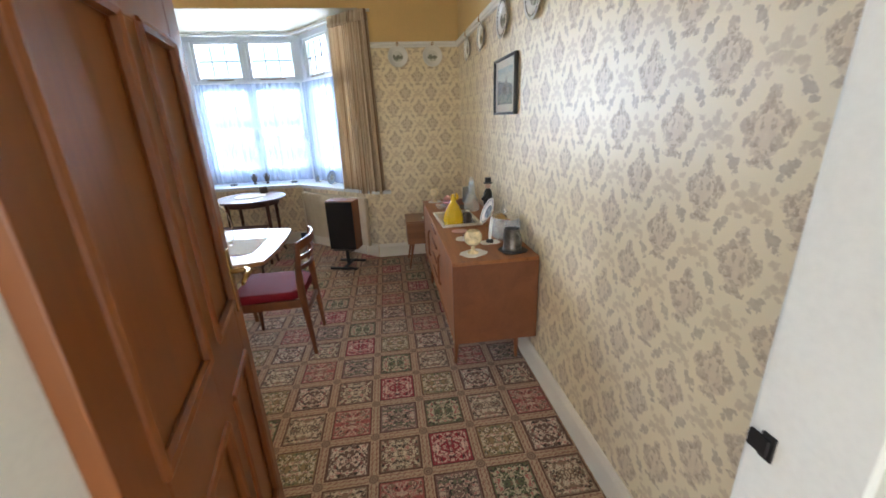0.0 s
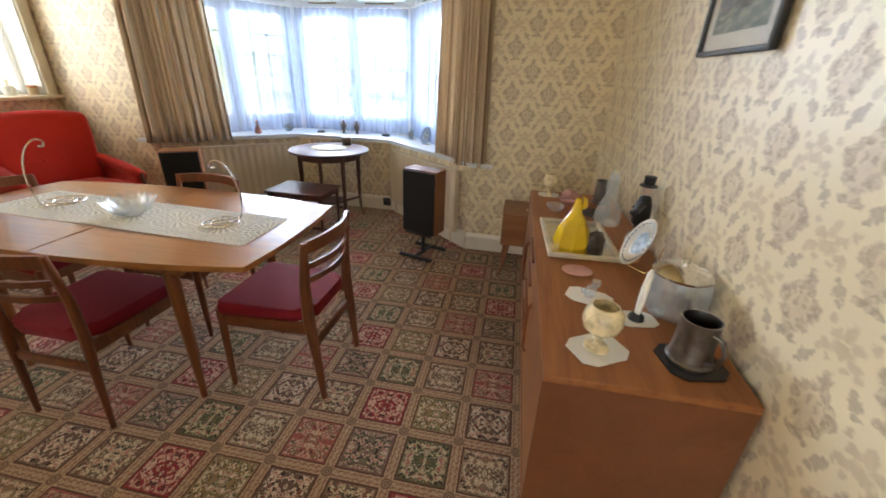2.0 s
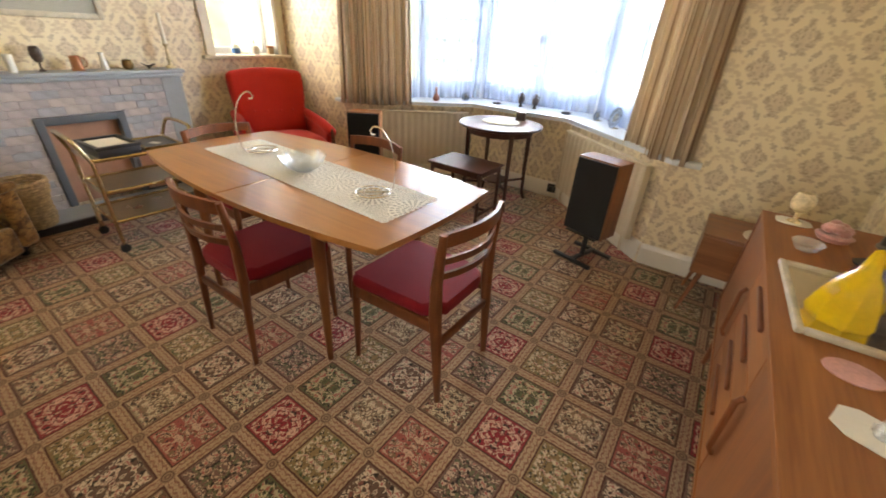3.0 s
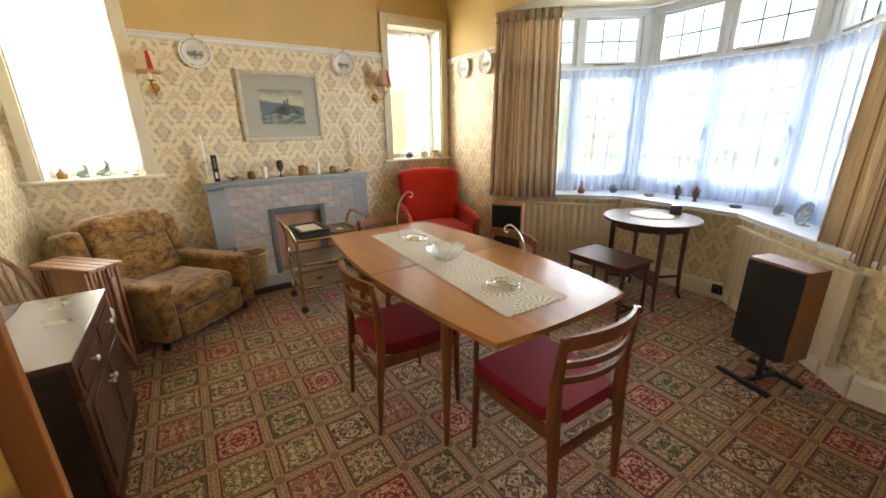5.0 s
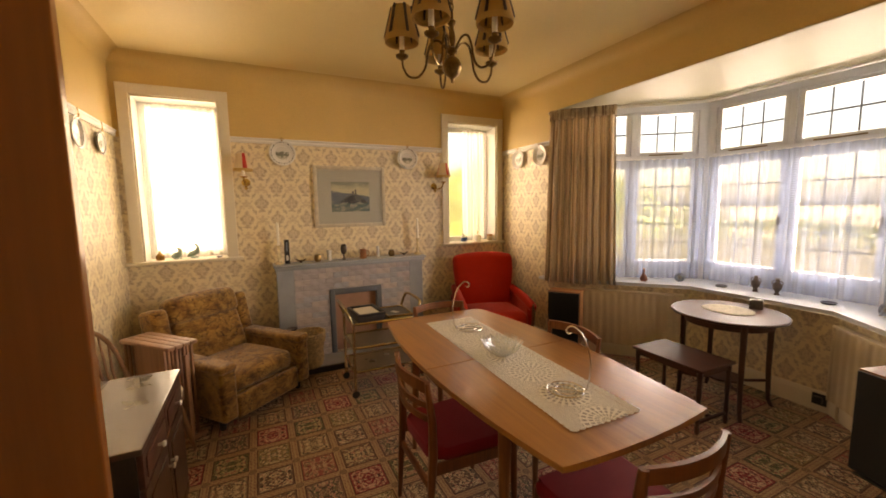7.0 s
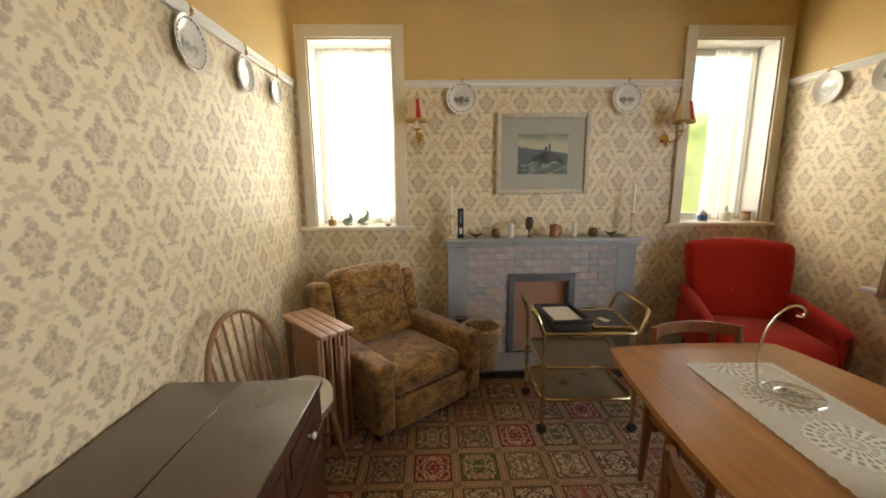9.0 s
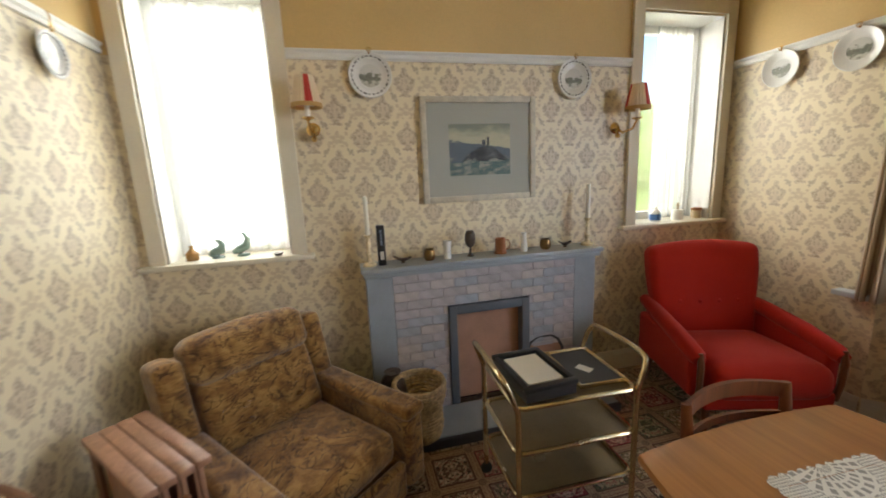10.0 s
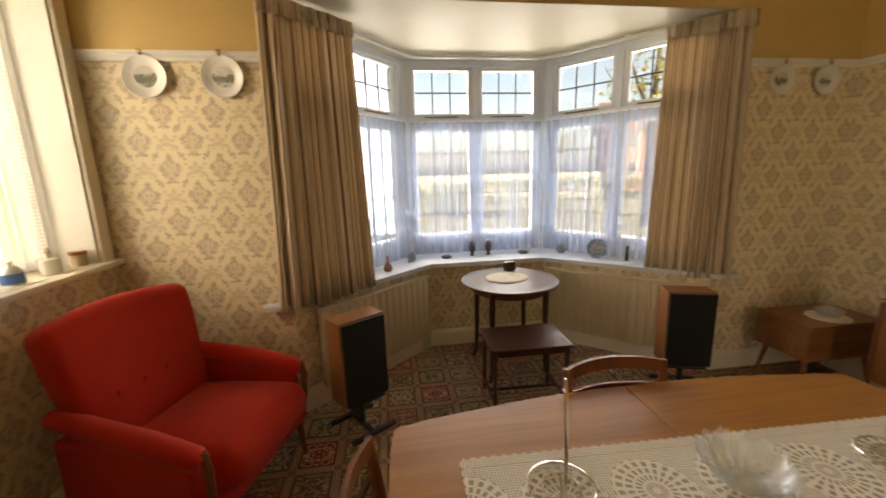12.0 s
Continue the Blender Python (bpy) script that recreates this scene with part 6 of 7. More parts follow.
# ---- speakers ----
def loudspeaker(at, label):
    stand = thing("speaker_stand", at, "black metal loudspeaker stand with H-shaped base", "speaker stand", "loudspeaker stands")
    part("pole", tube(B(), [(0, 0, 0.02), (0, 0, 0.2)], 0.018, 12), M["black"], stand)
    part("top_plate", box(B(), 0.24, 0.2, 0.008, (0, 0, 0.204), 0.002), M["black"], stand)
    for y in (-0.13, 0.13):
        part("foot_bar", box(B(), 0.30, 0.03, 0.024, (0, y, 0.014), 0.004), M["black"], stand)
    part("cross_bar", box(B(), 0.03, 0.26, 0.02, (0, 0, 0.016), 0.004), M["black"], stand)
    root = thing("loudspeaker", at @ pose(0, 0, 0.209), label, "loudspeaker", "pair of loudspeakers")
    part("cabinet", span(B(), (-0.15, -0.075, 0.0), (0.15, 0.085, 0.52), 0.003), M["teak_z"], root, "teak-veneered case")
    part("grille", span(B(), (-0.142, -0.095, 0.008), (0.142, -0.076, 0.512), 0.004), M["black_cloth"], root, "black cloth front")


loudspeaker(pose(0.19, 5.37, 0, 0, 0, -17), "teak loudspeaker with black grille before the radiator")
loudspeaker(pose(-2.0, 5.36, 0, 0, 0, 35), "teak loudspeaker with black grille beside the red armchair")


def radiator(a, b, label):
    d = Vector((b[0] - a[0], b[1] - a[1], 0))
    ln = d.length
    root = thing("radiator", pose(a[0], a[1], 0, 0, 0, math.degrees(math.atan2(d.y, d.x))), label, "radiator", "bay radiators")
    rows = []
    n = int(ln / 0.0085)
    for z, o in ((0.13, 0.0), (0.15, 1.0), (0.64, 1.0), (0.665, 0.0)):
        rows.append([(ln * k / n, -0.045 - 0.008 * o * (1 if (k % 8) in (2, 3, 4, 5) else 0), z) for k in range(n + 1)])
    part("panel", sheet(B(), rows), M["radiator"], root)
    bm = B()
    span(bm, (0, -0.044, 0.128), (ln, -0.012, 0.14), 0.002), span(bm, (0, -0.062, 0.664), (ln, -0.008, 0.682), 0.004)
    span(bm, (-0.012, -0.06, 0.128), (0.0, -0.01, 0.68), 0.003), span(bm, (ln, -0.06, 0.128), (ln + 0.012, -0.01, 0.68), 0.003)
    part("casing", bm, M["radiator"], root)
    for x in (0.06, ln - 0.06):
        part("pipe", tube(B(), [(x, -0.03, 0.13), (x, -0.03, 0.05), (x, -0.02, 0.0)], 0.009, 8), M["radiator"], root)


radiator((-2.27, 5.665), (-1.50, 6.352), "cream ribbed panel radiator under the bay sill")
radiator((-0.36, 6.352), (0.44, 5.635), "cream ribbed panel radiator behind the loudspeaker")
bm = B()
box(bm, 0.085, 0.012, 0.085, (0, -0.006, 0.095), 0.004), box(bm, 0.05, 0.04, 0.05, (0, -0.03, 0.095), 0.006)
solo("wall_socket", bm, M["black"], pose(-0.46, 6.375, 0), "dark plug in a socket on the skirting", "socket")


# ---- bay furniture ----
def round_table(at):
    root = thing("round_table", at, "dark polished round occasional table with cross stretcher", "table")
    part("tabletop", lathe(B(), [(0.0, 0.695), (0.35, 0.695), (0.368, 0.702), (0.372, 0.712), (0.366, 0.72), (0.0, 0.721)], 56), M["mahogany"], root)
    part("apron", lathe(B(), [(0.285, 0.64), (0.29, 0.64), (0.29, 0.694), (0.285, 0.694), (0.285, 0.64)], 40), M["mahogany"], root)
    for k in range(4):
        a = math.pi / 4 + k * math.pi / 2
        c, s = math.cos(a), math.sin(a)
        part("leg", tube(B(), [(0.29 * c, 0.29 * s, 0.694), (0.29 * c, 0.29 * s, 0.3), (0.3 * c, 0.3 * s, 0.06), (0.325 * c, 0.325 * s, 0.0)], [0.022, 0.018, 0.015, 0.014], 10), M["mahogany_z"], root)
        part("stretcher", tube(B(), [(0.29 * c, 0.29 * s, 0.2), (0.15 * c, 0.15 * s, 0.185), (0, 0, 0.2)], 0.011, 8), M["mahogany"], root)
    part("low_shelf", lathe(B(), [(0.0, 0.2), (0.12, 0.2), (0.125, 0.207), (0.12, 0.214), (0.0, 0.214)], 28), M["mahogany"], root)


round_table(pose(-0.875, 5.92, 0, 0, 0, 3))
solo("straw_mat", lathe(B(), [(0.0, 0.0), (0.16, 0.0), (0.172, 0.004), (0.165, 0.008), (0.12, 0.006), (0.0, 0.007)], 40, squash=0.85), M["straw"], pose(-0.89, 5.95, 0.7215, 0, 0, 10), "round cream plaited mat on the dark table", "mat")
solo("trinket_box", box(B(), 0.085, 0.055, 0.075, (0, 0, 0.038), 0.006), M["dark_pot"], pose(-0.80, 6.16, 0.7215, 0, 0, 20), "small dark box on the round table", "box")


def nest_table(at):
    root = thing("coffee_stool", at, "dark mahogany rectangular low table on turned legs", "table")
    part("tabletop", span(B(), (-0.265, -0.185, 0.435), (0.265, 0.185, 0.455), 0.005), M["mahogany"], root)
    bm = B()
    for s in (-1, 1):
        span(bm, (-0.235, s * 0.155 - 0.008, 0.395), (0.235, s * 0.155 + 0.008, 0.434)), span(bm, (s * 0.235 - 0.008, -0.146, 0.395), (s * 0.235 + 0.008, 0.146, 0.434))
    part("apron", bm, M["mahogany"], root)
    for sx in (-1, 1):
        for sy in (-1, 1):
            part("leg", lathe(B(), [(0.012, 0.0), (0.017, 0.03), (0.012, 0.06), (0.016, 0.1), (0.012, 0.2), (0.018, 0.3), (0.013, 0.34), (0.018, 0.394), (0.018, 0.43)], 10, at=(sx * 0.235, sy * 0.155, 0)), M["mahogany_z"], root)
        part("stretcher", box(B(), 0.018, 0.3, 0.018, (sx * 0.235, 0, 0.08), 0.003), M["mahogany"], root)
    part("stretcher", box(B(), 0.46, 0.018, 0.018, (0, 0, 0.08), 0.003), M["mahogany"], root)


nest_table(pose(-0.92, 5.46, 0, 0, 0, -1.5))


def sill_vase(at, prof, m, label, handles=False, cat="vase", group=""):
    root = thing("vase", at, label, cat, group)
    part("body", lathe(B(), prof, 20), M[m], root)
    if handles:
        for s in (-1, 1):
            part("handle", tube(B(), [(s * 0.014, 0, 0.118), (s * 0.036, 0, 0.112), (s * 0.036, 0, 0.09), (s * 0.026, 0, 0.078)], 0.004, 6), M[m], root)


URN = [(0.0, 0.0), (0.022, 0.0), (0.017, 0.012), (0.013, 0.022), (0.03, 0.05), (0.034, 0.078), (0.022, 0.1), (0.013, 0.115), (0.014, 0.132), (0.02, 0.138), (0.0, 0.136)]
for x in (-1.02, -0.865):
    sill_vase(pose(x, 6.60, SILL, 0, 0, 5), URN, "dark_pot", "dark bronze two-handled urn on the bay sill", True, group="pair of urns")
sill_vase(pose(-1.80, 6.20, SILL), [(0.0, 0.0), (0.03, 0.0), (0.038, 0.025), (0.026, 0.055), (0.011, 0.075), (0.01, 0.125), (0.014, 0.13), (0.0, 0.13)], "terracotta", "red-brown pottery jug with a tall neck", cat="jug")
sill_vase(pose(0.19, 6.06, SILL), [(0.0, 0.0), (0.018, 0.0), (0.014, 0.05), (0.011, 0.1), (0.015, 0.125), (0.0, 0.128)], "black", "slim black bottle on the bay sill", cat="bottle")


def stood_plate(at, r, m, label):
    root = thing("stood_plate", at, label, "plate", "plates on the bay sill")
    t = Matrix.Translation((0, 0, r * 0.98)) @ Matrix.Rotation(radians(-75), 4, "X").inverted()
    part("dish", lathe(B(), [(0.0, 0.0), (r * 0.6, 0.0), (r, 0.012), (r * 0.97, 0.016), (r * 0.6, 0.006), (0.0, 0.006)], 32, rot=t), M[m], root)
    part("centre", lathe(B(), [(0.0, 0.0085), (r * 0.42, 0.0085), (r * 0.42, 0.0065), (0.0, 0.0065)], 20, rot=t), M["print_grey"], root, "paler centre")
    part("rest", tube(B(), [(-0.02, -0.03, 0.003), (-0.02, 0.03, 0.003), (0.02, 0.03, 0.003), (0.02, -0.03, 0.003)], 0.003, 6), M["brass"], root)


stood_plate(pose(-1.60, 6.46, SILL, 0, 0, 30), 0.045, "print_blue", "small grey-blue plate standing on the sill")
stood_plate(pose(-0.20, 6.47, SILL, 0, 0, -40), 0.048, "print_blue", "small grey-blue plate standing on the sill")
stood_plate(pose(0.01, 6.22, SILL, 0, 0, -48), 0.085, "print_blue", "large grey-blue plate standing on the sill")
for x, y in ((-1.27, 6.56), (-0.53, 6.58)):
    solo("ashtray", lathe(B(), [(0.0, 0.0), (0.04, 0.0), (0.05, 0.012), (0.042, 0.016), (0.034, 0.007), (0.0, 0.006)], 20), M["slate"], pose(x, y, SILL), "small dark dish on the bay sill", "dish", "dishes on the bay sill")


# ---- armchairs ----
def cushion(bm, sx, sy, sz, at, bulge=0.02, rnd=0.05, rot=None):
    """A stuffed block: rounded, with full faces."""
    b2 = B()
    box(b2, sx, sy, sz, (0, 0, 0), rnd, 4)
    bmesh.ops.subdivide_edges(b2, edges=[e for e in b2.edges if e.calc_length() > 0.12], cuts=4, use_grid_fill=True)
    for v in b2.verts:
        x, y, z = v.co.x / (sx / 2), v.co.y / (sy / 2), v.co.z / (sz / 2)
        ax = max(abs(x), abs(y), abs(z))
        if abs(z) >= ax - 0.02:
            v.co.z += math.copysign(bulge * max(0, 1 - x * x) * max(0, 1 - y * y), z)
        if abs(y) >= ax - 0.02:
            v.co.y += math.copysign(bulge * max(0, 1 - x * x) * max(0, 1 - z * z), y)
    m = Matrix.Translation(at) @ (rot or Matrix())
    me = bpy.data.meshes.new("tmp")
    b2.to_mesh(me)
    b2.free()
    me.transform(m)
    bm.from_mesh(me)
    bpy.data.meshes.remove(me)
    return bm


def red_armchair(at):
    """Faces +y."""
    root = thing("armchair", at, "scarlet upholstered armchair with buttoned back and wooden arm tips", "armchair")
    bm = B()
    cushion(bm, 0.60, 0.62, 0.19, (0, 0.085, 0.365), 0.03, 0.07, Matrix.Rotation(radians(3), 4, "X"))
    part("seat", bm, M["red"], root)
    bm = B()
    cushion(bm, 0.70, 0.15, 0.70, (0, -0.31, 0.635), 0.03, 0.05, Matrix.Rotation(radians(12), 4, "X"))
    for v in bm.verts:
        f = max(0.0, min(1.0, (v.co.z - 0.42) / 0.45))
        v.co.x *= 0.88 + 0.12 * f * f * (3 - 2 * f)
        v.co.z += 0.012 * f * (1 - (v.co.x / 0.36) ** 2)
        v.co.y += 0.02 * (v.co.x / 0.36) ** 2 * f
    back = part("backrest", bm, M["red"], root)
    for x in (-0.18, -0.06, 0.06, 0.18):
        part("button", lathe(B(), [(0.0, -0.004), (0.014, -0.002), (0.011, 0.006), (0.0, 0.008)], 12, at=(x, -0.200 - 0.012 * abs(x) / 0.18, 0.64), rot=Matrix.Rotation(radians(-90), 4, "X")), M["red"], back)
    for s in (-1, 1):
        bm = B()
        pts = [(s * 0.325, -0.37, 0.60), (s * 0.34, -0.2, 0.585), (s * 0.355, 0.1, 0.548), (s * 0.36, 0.29, 0.51), (s * 0.36, 0.325, 0.495)]
        tube(bm, pts, [0.05, 0.058, 0.062, 0.058, 0.04], 16, flat=0.8)
        box(bm, 0.07, 0.62, 0.27, (s * 0.352, -0.02, 0.405), 0.02, 3)
        arm = part("arm", bm, M["red"], root)
        bm = B()
        tube(bm, [(s * 0.358, 0.325, 0.54), (s * 0.358, 0.338, 0.47), (s * 0.356, 0.335, 0.36), (s * 0.35, 0.32, 0.26)], [0.014, 0.018, 0.016, 0.016], 8)
        part("arm_front", bm, M["chair_wood"], arm, "dark wooden arm facing")
    part("front_rail", box(B(), 0.66, 0.05, 0.09, (0, 0.325, 0.265), 0.012), M["red"], root)
    part("base", box(B(), 0.66, 0.64, 0.06, (0, 0.0, 0.25), 0.012), M["red"], root)
    for x in (-0.3, 0.3):
        for y, o in ((0.31, 0.02), (-0.3, -0.07)):
            part("leg", tube(B(), [(x, y, 0.24), (x * 1.02, y + o, 0.0)], [0.022, 0.013], 10), M["chair_wood"], root)


red_armchair(pose(-2.715, 4.965, 0, 0, 0, -107))


def brown_armchair(at):
    """Faces +y."""
    root = thing("recliner_armchair", at, "brown and gold tapestry armchair with square arms", "armchair")
    bm = B()
    cushion(bm, 0.52, 0.57, 0.17, (0, 0.085, 0.345), 0.03, 0.05)
    seat = part("seat_cushion", bm, M["tapestry"], root)
    part("button", lathe(B(), [(0.0, -0.01), (0.02, -0.004), (0.016, 0.006), (0.0, 0.008)], 12, at=(0, 0.085, 0.456)), M["tapestry"], seat)
    bm = B()
    cushion(bm, 0.52, 0.15, 0.40, (0, -0.26, 0.585), 0.035, 0.05, Matrix.Rotation(radians(18), 4, "X"))
    lower = part("back_cushion", bm, M["tapestry"], root)
    for z in (0.56, 0.64):
        for x in (-0.12, 0.12):
            part("button", lathe(B(), [(0.0, -0.006), (0.018, -0.002), (0.014, 0.006), (0.0, 0.008)], 10, at=(x, -0.155 - (z - 0.6) * 0.25 + 0.02, z), rot=Matrix.Rotation(radians(-90), 4, "X")), M["tapestry"], lower)
    part("quilting_seam", tube(B(), [(x, -0.185, 0.625 + 0.012 * math.sin(9 * x)) for x in [-0.2 + 0.05 * k for k in range(9)]], 0.006, 6), M["tapestry"], lower)
    bm = B()
    cushion(bm, 0.54, 0.2, 0.235, (0, -0.345, 0.865), 0.03, 0.055, Matrix.Rotation(radians(17), 4, "X"))
    part("head_cushion", bm, M["tapestry"], root)
    part("back_shell", box(B(), 0.7, 0.13, 0.72, (0, -0.43, 0.5), 0.04, 4, Matrix.Rotation(radians(10), 4, "X")), M["tapestry"], root)
    for s in (-1, 1):
        bm = B()
        box(bm, 0.115, 0.83, 0.44, (s * 0.325, 0.015, 0.31), 0.03, 4)
        box(bm, 0.13, 0.69, 0.07, (s * 0.325, 0.095, 0.525), 0.03, 4)
        part("arm", bm, M["tapestry"], root)
        part("wing", box(B(), 0.11, 0.22, 0.42, (s * 0.325, -0.36, 0.70), 0.04, 4, Matrix.Rotation(radians(12), 4, "X")), M["tapestry"], root)
    bm = B()
    box(bm, 0.53, 0.05, 0.2, (0, 0.395, 0.165), 0.02, 3)
    box(bm, 0.53, 0.7, 0.12, (0, 0.0, 0.2), 0.01)
    part("front_panel", bm, M["tapestry"], root)
    for x in (-0.33, 0.33):
        for y in (0.33, -0.35):
            part("glide", lathe(B(), [(0.02, 0.0), (0.022, 0.05), (0.02, 0.095)], 10, at=(x, y, 0)), M["black"], root)


brown_armchair(pose(-2.705, 2.475, 0, 0, 0, -50) @ Matrix.Diagonal((1.06, 1.0, 0.87, 1.0)))


# ---- south wall ----
def dark_cabinet(at):
    """Faces +y, its back to the wall."""
    root = thing("cabinet", at, "dark mahogany cabinet with two drawers and two doors", "cabinet")
    W, D, Hc = 0.77, 0.58, 0.70
    bm = B()
    span(bm, (-W / 2 + 0.01, 0, 0.05), (W / 2 - 0.01, D - 0.02, Hc - 0.026), 0.003)
    part("carcass", bm, M["black_wood"], root, "black-stained sides")
    part("plinth", span(B(), (-W / 2, 0.0, 0.0), (W / 2, D, 0.06), 0.006), M["mahogany"], root)
    for y0, y1 in ((-0.005, 0.283), (0.286, D + 0.008)):
        part("top_board", span(B(), (-W / 2 - 0.008, y0, Hc - 0.025), (W / 2 + 0.008, y1, Hc), 0.004), M["cab_top"], root)
    for s in (-1, 1):
        x0, x1 = (-W / 2 + 0.012, -0.003) if s < 0 else (0.003, W / 2 - 0.012)
        dr = part("drawer", span(B(), (x0, D - 0.019, 0.53), (x1, D + 0.002, 0.665), 0.004), M["mahogany"], root)
        part("drawer_field", span(B(), (x0 + 0.03, D + 0.0025, 0.556), (x1 - 0.03, D + 0.009, 0.64), 0.004), M["mahogany"], dr)
        part("knob", lathe(B(), [(0.0, 0.0), (0.006, 0.0), (0.006, 0.012), (0.014, 0.02), (0.01, 0.028), (0.0, 0.03)], 12, at=((x0 + x1) / 2, D + 0.009, 0.598), rot=Matrix.Rotation(radians(-90), 4, "X")), M["china"], dr, "white china knob")
        dr = part("door", span(B(), (x0, D - 0.019, 0.07), (x1, D + 0.002, 0.522), 0.004), M["mahogany_z"], root)
        part("door_field", span(B(), (x0 + 0.05, D + 0.0025, 0.12), (x1 - 0.05, D + 0.009, 0.472), 0.006), M["mahogany_z"], dr)
        part("knob", lathe(B(), [(0.0, 0.0), (0.006, 0.0), (0.006, 0.012), (0.014, 0.02), (0.01, 0.028), (0.0, 0.03)], 12, at=(-s * -0.025, D + 0.002, 0.40), rot=Matrix.Rotation(radians(-90), 4, "X")), M["china"], dr, "white china knob")


dark_cabinet(pose(-1.25, 1.715, 0))


def windsor_chair(at):
    """Faces +y."""
    root = thing("windsor_chair", at, "hoop-back spindle chair with a pale seat cushion", "chair")
    out = [(0.215 * math.cos(a) * (1.0 if math.sin(a) < 0 else 1.06), 0.19 * math.sin(a) + 0.02) for a in [2 * math.pi * k / 32 for k in range(32)]]
    part("seat", prism(B(), out, 0.405, 0.435, 0.008), M["light_wood"], root)
    bm = B()
    prism(bm, [(x * 1.0, y * 1.0) for x, y in out], 0.437, 0.468, 0.012, 3)
    part("seat_cushion", bm, M["paper"], root, "pale cloth seat cushion")
    hoop = []
    for k in range(25):
        a = math.pi * k / 24
        hoop.append((0.265 * math.cos(a), -0.15 - 0.09 * math.sin(a) * 0.9, 0.43 + 0.45 * math.sin(a) ** 0.75))
    part("hoop", tube(B(), hoop, 0.013, 10), M["light_wood"], root)
    for k in range(7):
        x = -0.185 + 0.37 * k / 6
        f = math.sin(math.acos(max(-1, min(1, x / 0.265 * 1.05))))
        part("spindle", tube(B(), [(x * 0.8, -0.145, 0.43), (x * 0.95, -0.19, 0.6), (x * 1.05, -0.15 - 0.081 * f, 0.43 + 0.45 * f ** 0.75)], [0.007, 0.009, 0.005], 8), M["light_wood"], root)
    for sx in (-1, 1):
        for sy in (-1, 1):
            part("leg", tube(B(), [(sx * 0.13, 0.02 + sy * 0.12, 0.41), (sx * 0.16, 0.02 + sy * 0.15, 0.2), (sx * 0.185, 0.02 + sy * 0.18, 0.0)], [0.012, 0.018, 0.011], 10), M["light_wood"], root)
        part("stretcher", tube(B(), [(sx * 0.165, -0.13, 0.17), (sx * 0.165, 0.17, 0.17)], 0.009, 8), M["light_wood"], root)


windsor_chair(pose(-1.90, 2.045, 0, 0, 0, -8))


def folded_tables(at):
    """Folded tray tables hung side by side on a stand; their edges run along y."""
    stand = thing("tray_table_set", at, "set of folded pinkish wooden tray tables standing upright", "folding tables")
    for k in range(4):
        x = -0.075 + 0.05 * k
        t = part("folded_table", span(B(), (x - 0.008, -0.165, 0.26), (x + 0.006, 0.125, 0.655), 0.005), M["tray_wood"], stand)
        for y in (-0.238, -0.196, 0.154, 0.198):
            part("leg", span(B(), (x + 0.007, y - 0.009, 0.0 if k % 2 else 0.02), (x + 0.023, y + 0.009, 0.67), 0.004), M["tray_wood"], t)
        part("edge_strip", span(B(), (x - 0.016, -0.27, 0.656), (x + 0.032, 0.225, 0.682), 0.006), M["tray_wood"], t)
    for y in (-0.27, 0.225):
        bm = B()
        span(bm, (-0.105, y - 0.012, 0.0), (0.125, y + 0.012, 0.03), 0.004), span(bm, (-0.012, y - 0.012, 0.03), (0.012, y + 0.012, 0.6), 0.004)
        part("rack_end", bm, M["tray_wood"], stand)


folded_tables(pose(-2.335, 2.09, 0, 0, 0, -47))


# ---- hearth things ----
def trolley(at):
    """Local x to the room, y along the wall."""
    root = thing("tea_trolley", at, "gold-framed three-tier tea trolley with black castors", "trolley")
    X, Y = 0.2, 0.265
    for k, z in enumerate((0.20, 0.40, 0.60)):
        out = []
        for cx, cy, a0 in ((1, 1, 0), (-1, 1, 90), (-1, -1, 180), (1, -1, 270)):
            for j in range(5):
                a = radians(a0 + 22.5 * j)
                out.append((cx * (X - 0.04) + 0.04 * math.cos(a), cy * (Y - 0.04) + 0.04 * math.sin(a)))
        tray = part("shelf", prism(B(), out, z, z + 0.006), M["gold_tray"], root)
        part("rim", tube(B(), [(x, y, z + 0.012) for x, y in out], 0.011, 8, closed=True), M["gold"], tray, "pale gold rim")
    for s in (-1, 1):
        pts = [(-X - 0.004, s * Y, 0.06), (-X - 0.004, s * Y, 0.6), (-X, s * (Y + 0.035), 0.70), (-X + 0.05, s * (Y + 0.055), 0.745), (X - 0.05, s * (Y + 0.055), 0.745), (X, s * (Y + 0.035), 0.70), (X + 0.004, s * Y, 0.6), (X + 0.004, s * Y, 0.06)]
        part("side_tube", tube(B(), pts[:2] + eased(pts[2:4], 2)[:1] + eased(pts[2:6])[1:] + pts[6:], 0.012, 10), M["gold"], root)
        for x in (-X - 0.004, X + 0.004):
            bm = B()
            lathe(bm, [(0.0, -0.011), (0.024, -0.011), (0.03, -0.006), (0.03, 0.006), (0.024, 0.011), (0.0, 0.011)], 18, at=(x, s * Y, 0.031), rot=Matrix.Rotation(radians(90), 4, "Y"))
            lathe(bm, [(0.012, 0.045), (0.012, 0.075)], 8, at=(x, s * Y, 0))
            part("castor", bm, M["rubber"], root, "black rubber castor")


trolley(pose(-2.44, 3.635, 0, 0, 0, -1))
root = thing("presentation_box", pose(-2.43, 3.52, 0.616, 0, 0, 3), "open black box with a white card on the trolley", "box")
part("box_base", span(B(), (-0.16, -0.115, 0.0), (0.16, 0.115, 0.044), 0.003), M["slate"], root)
bm = B()
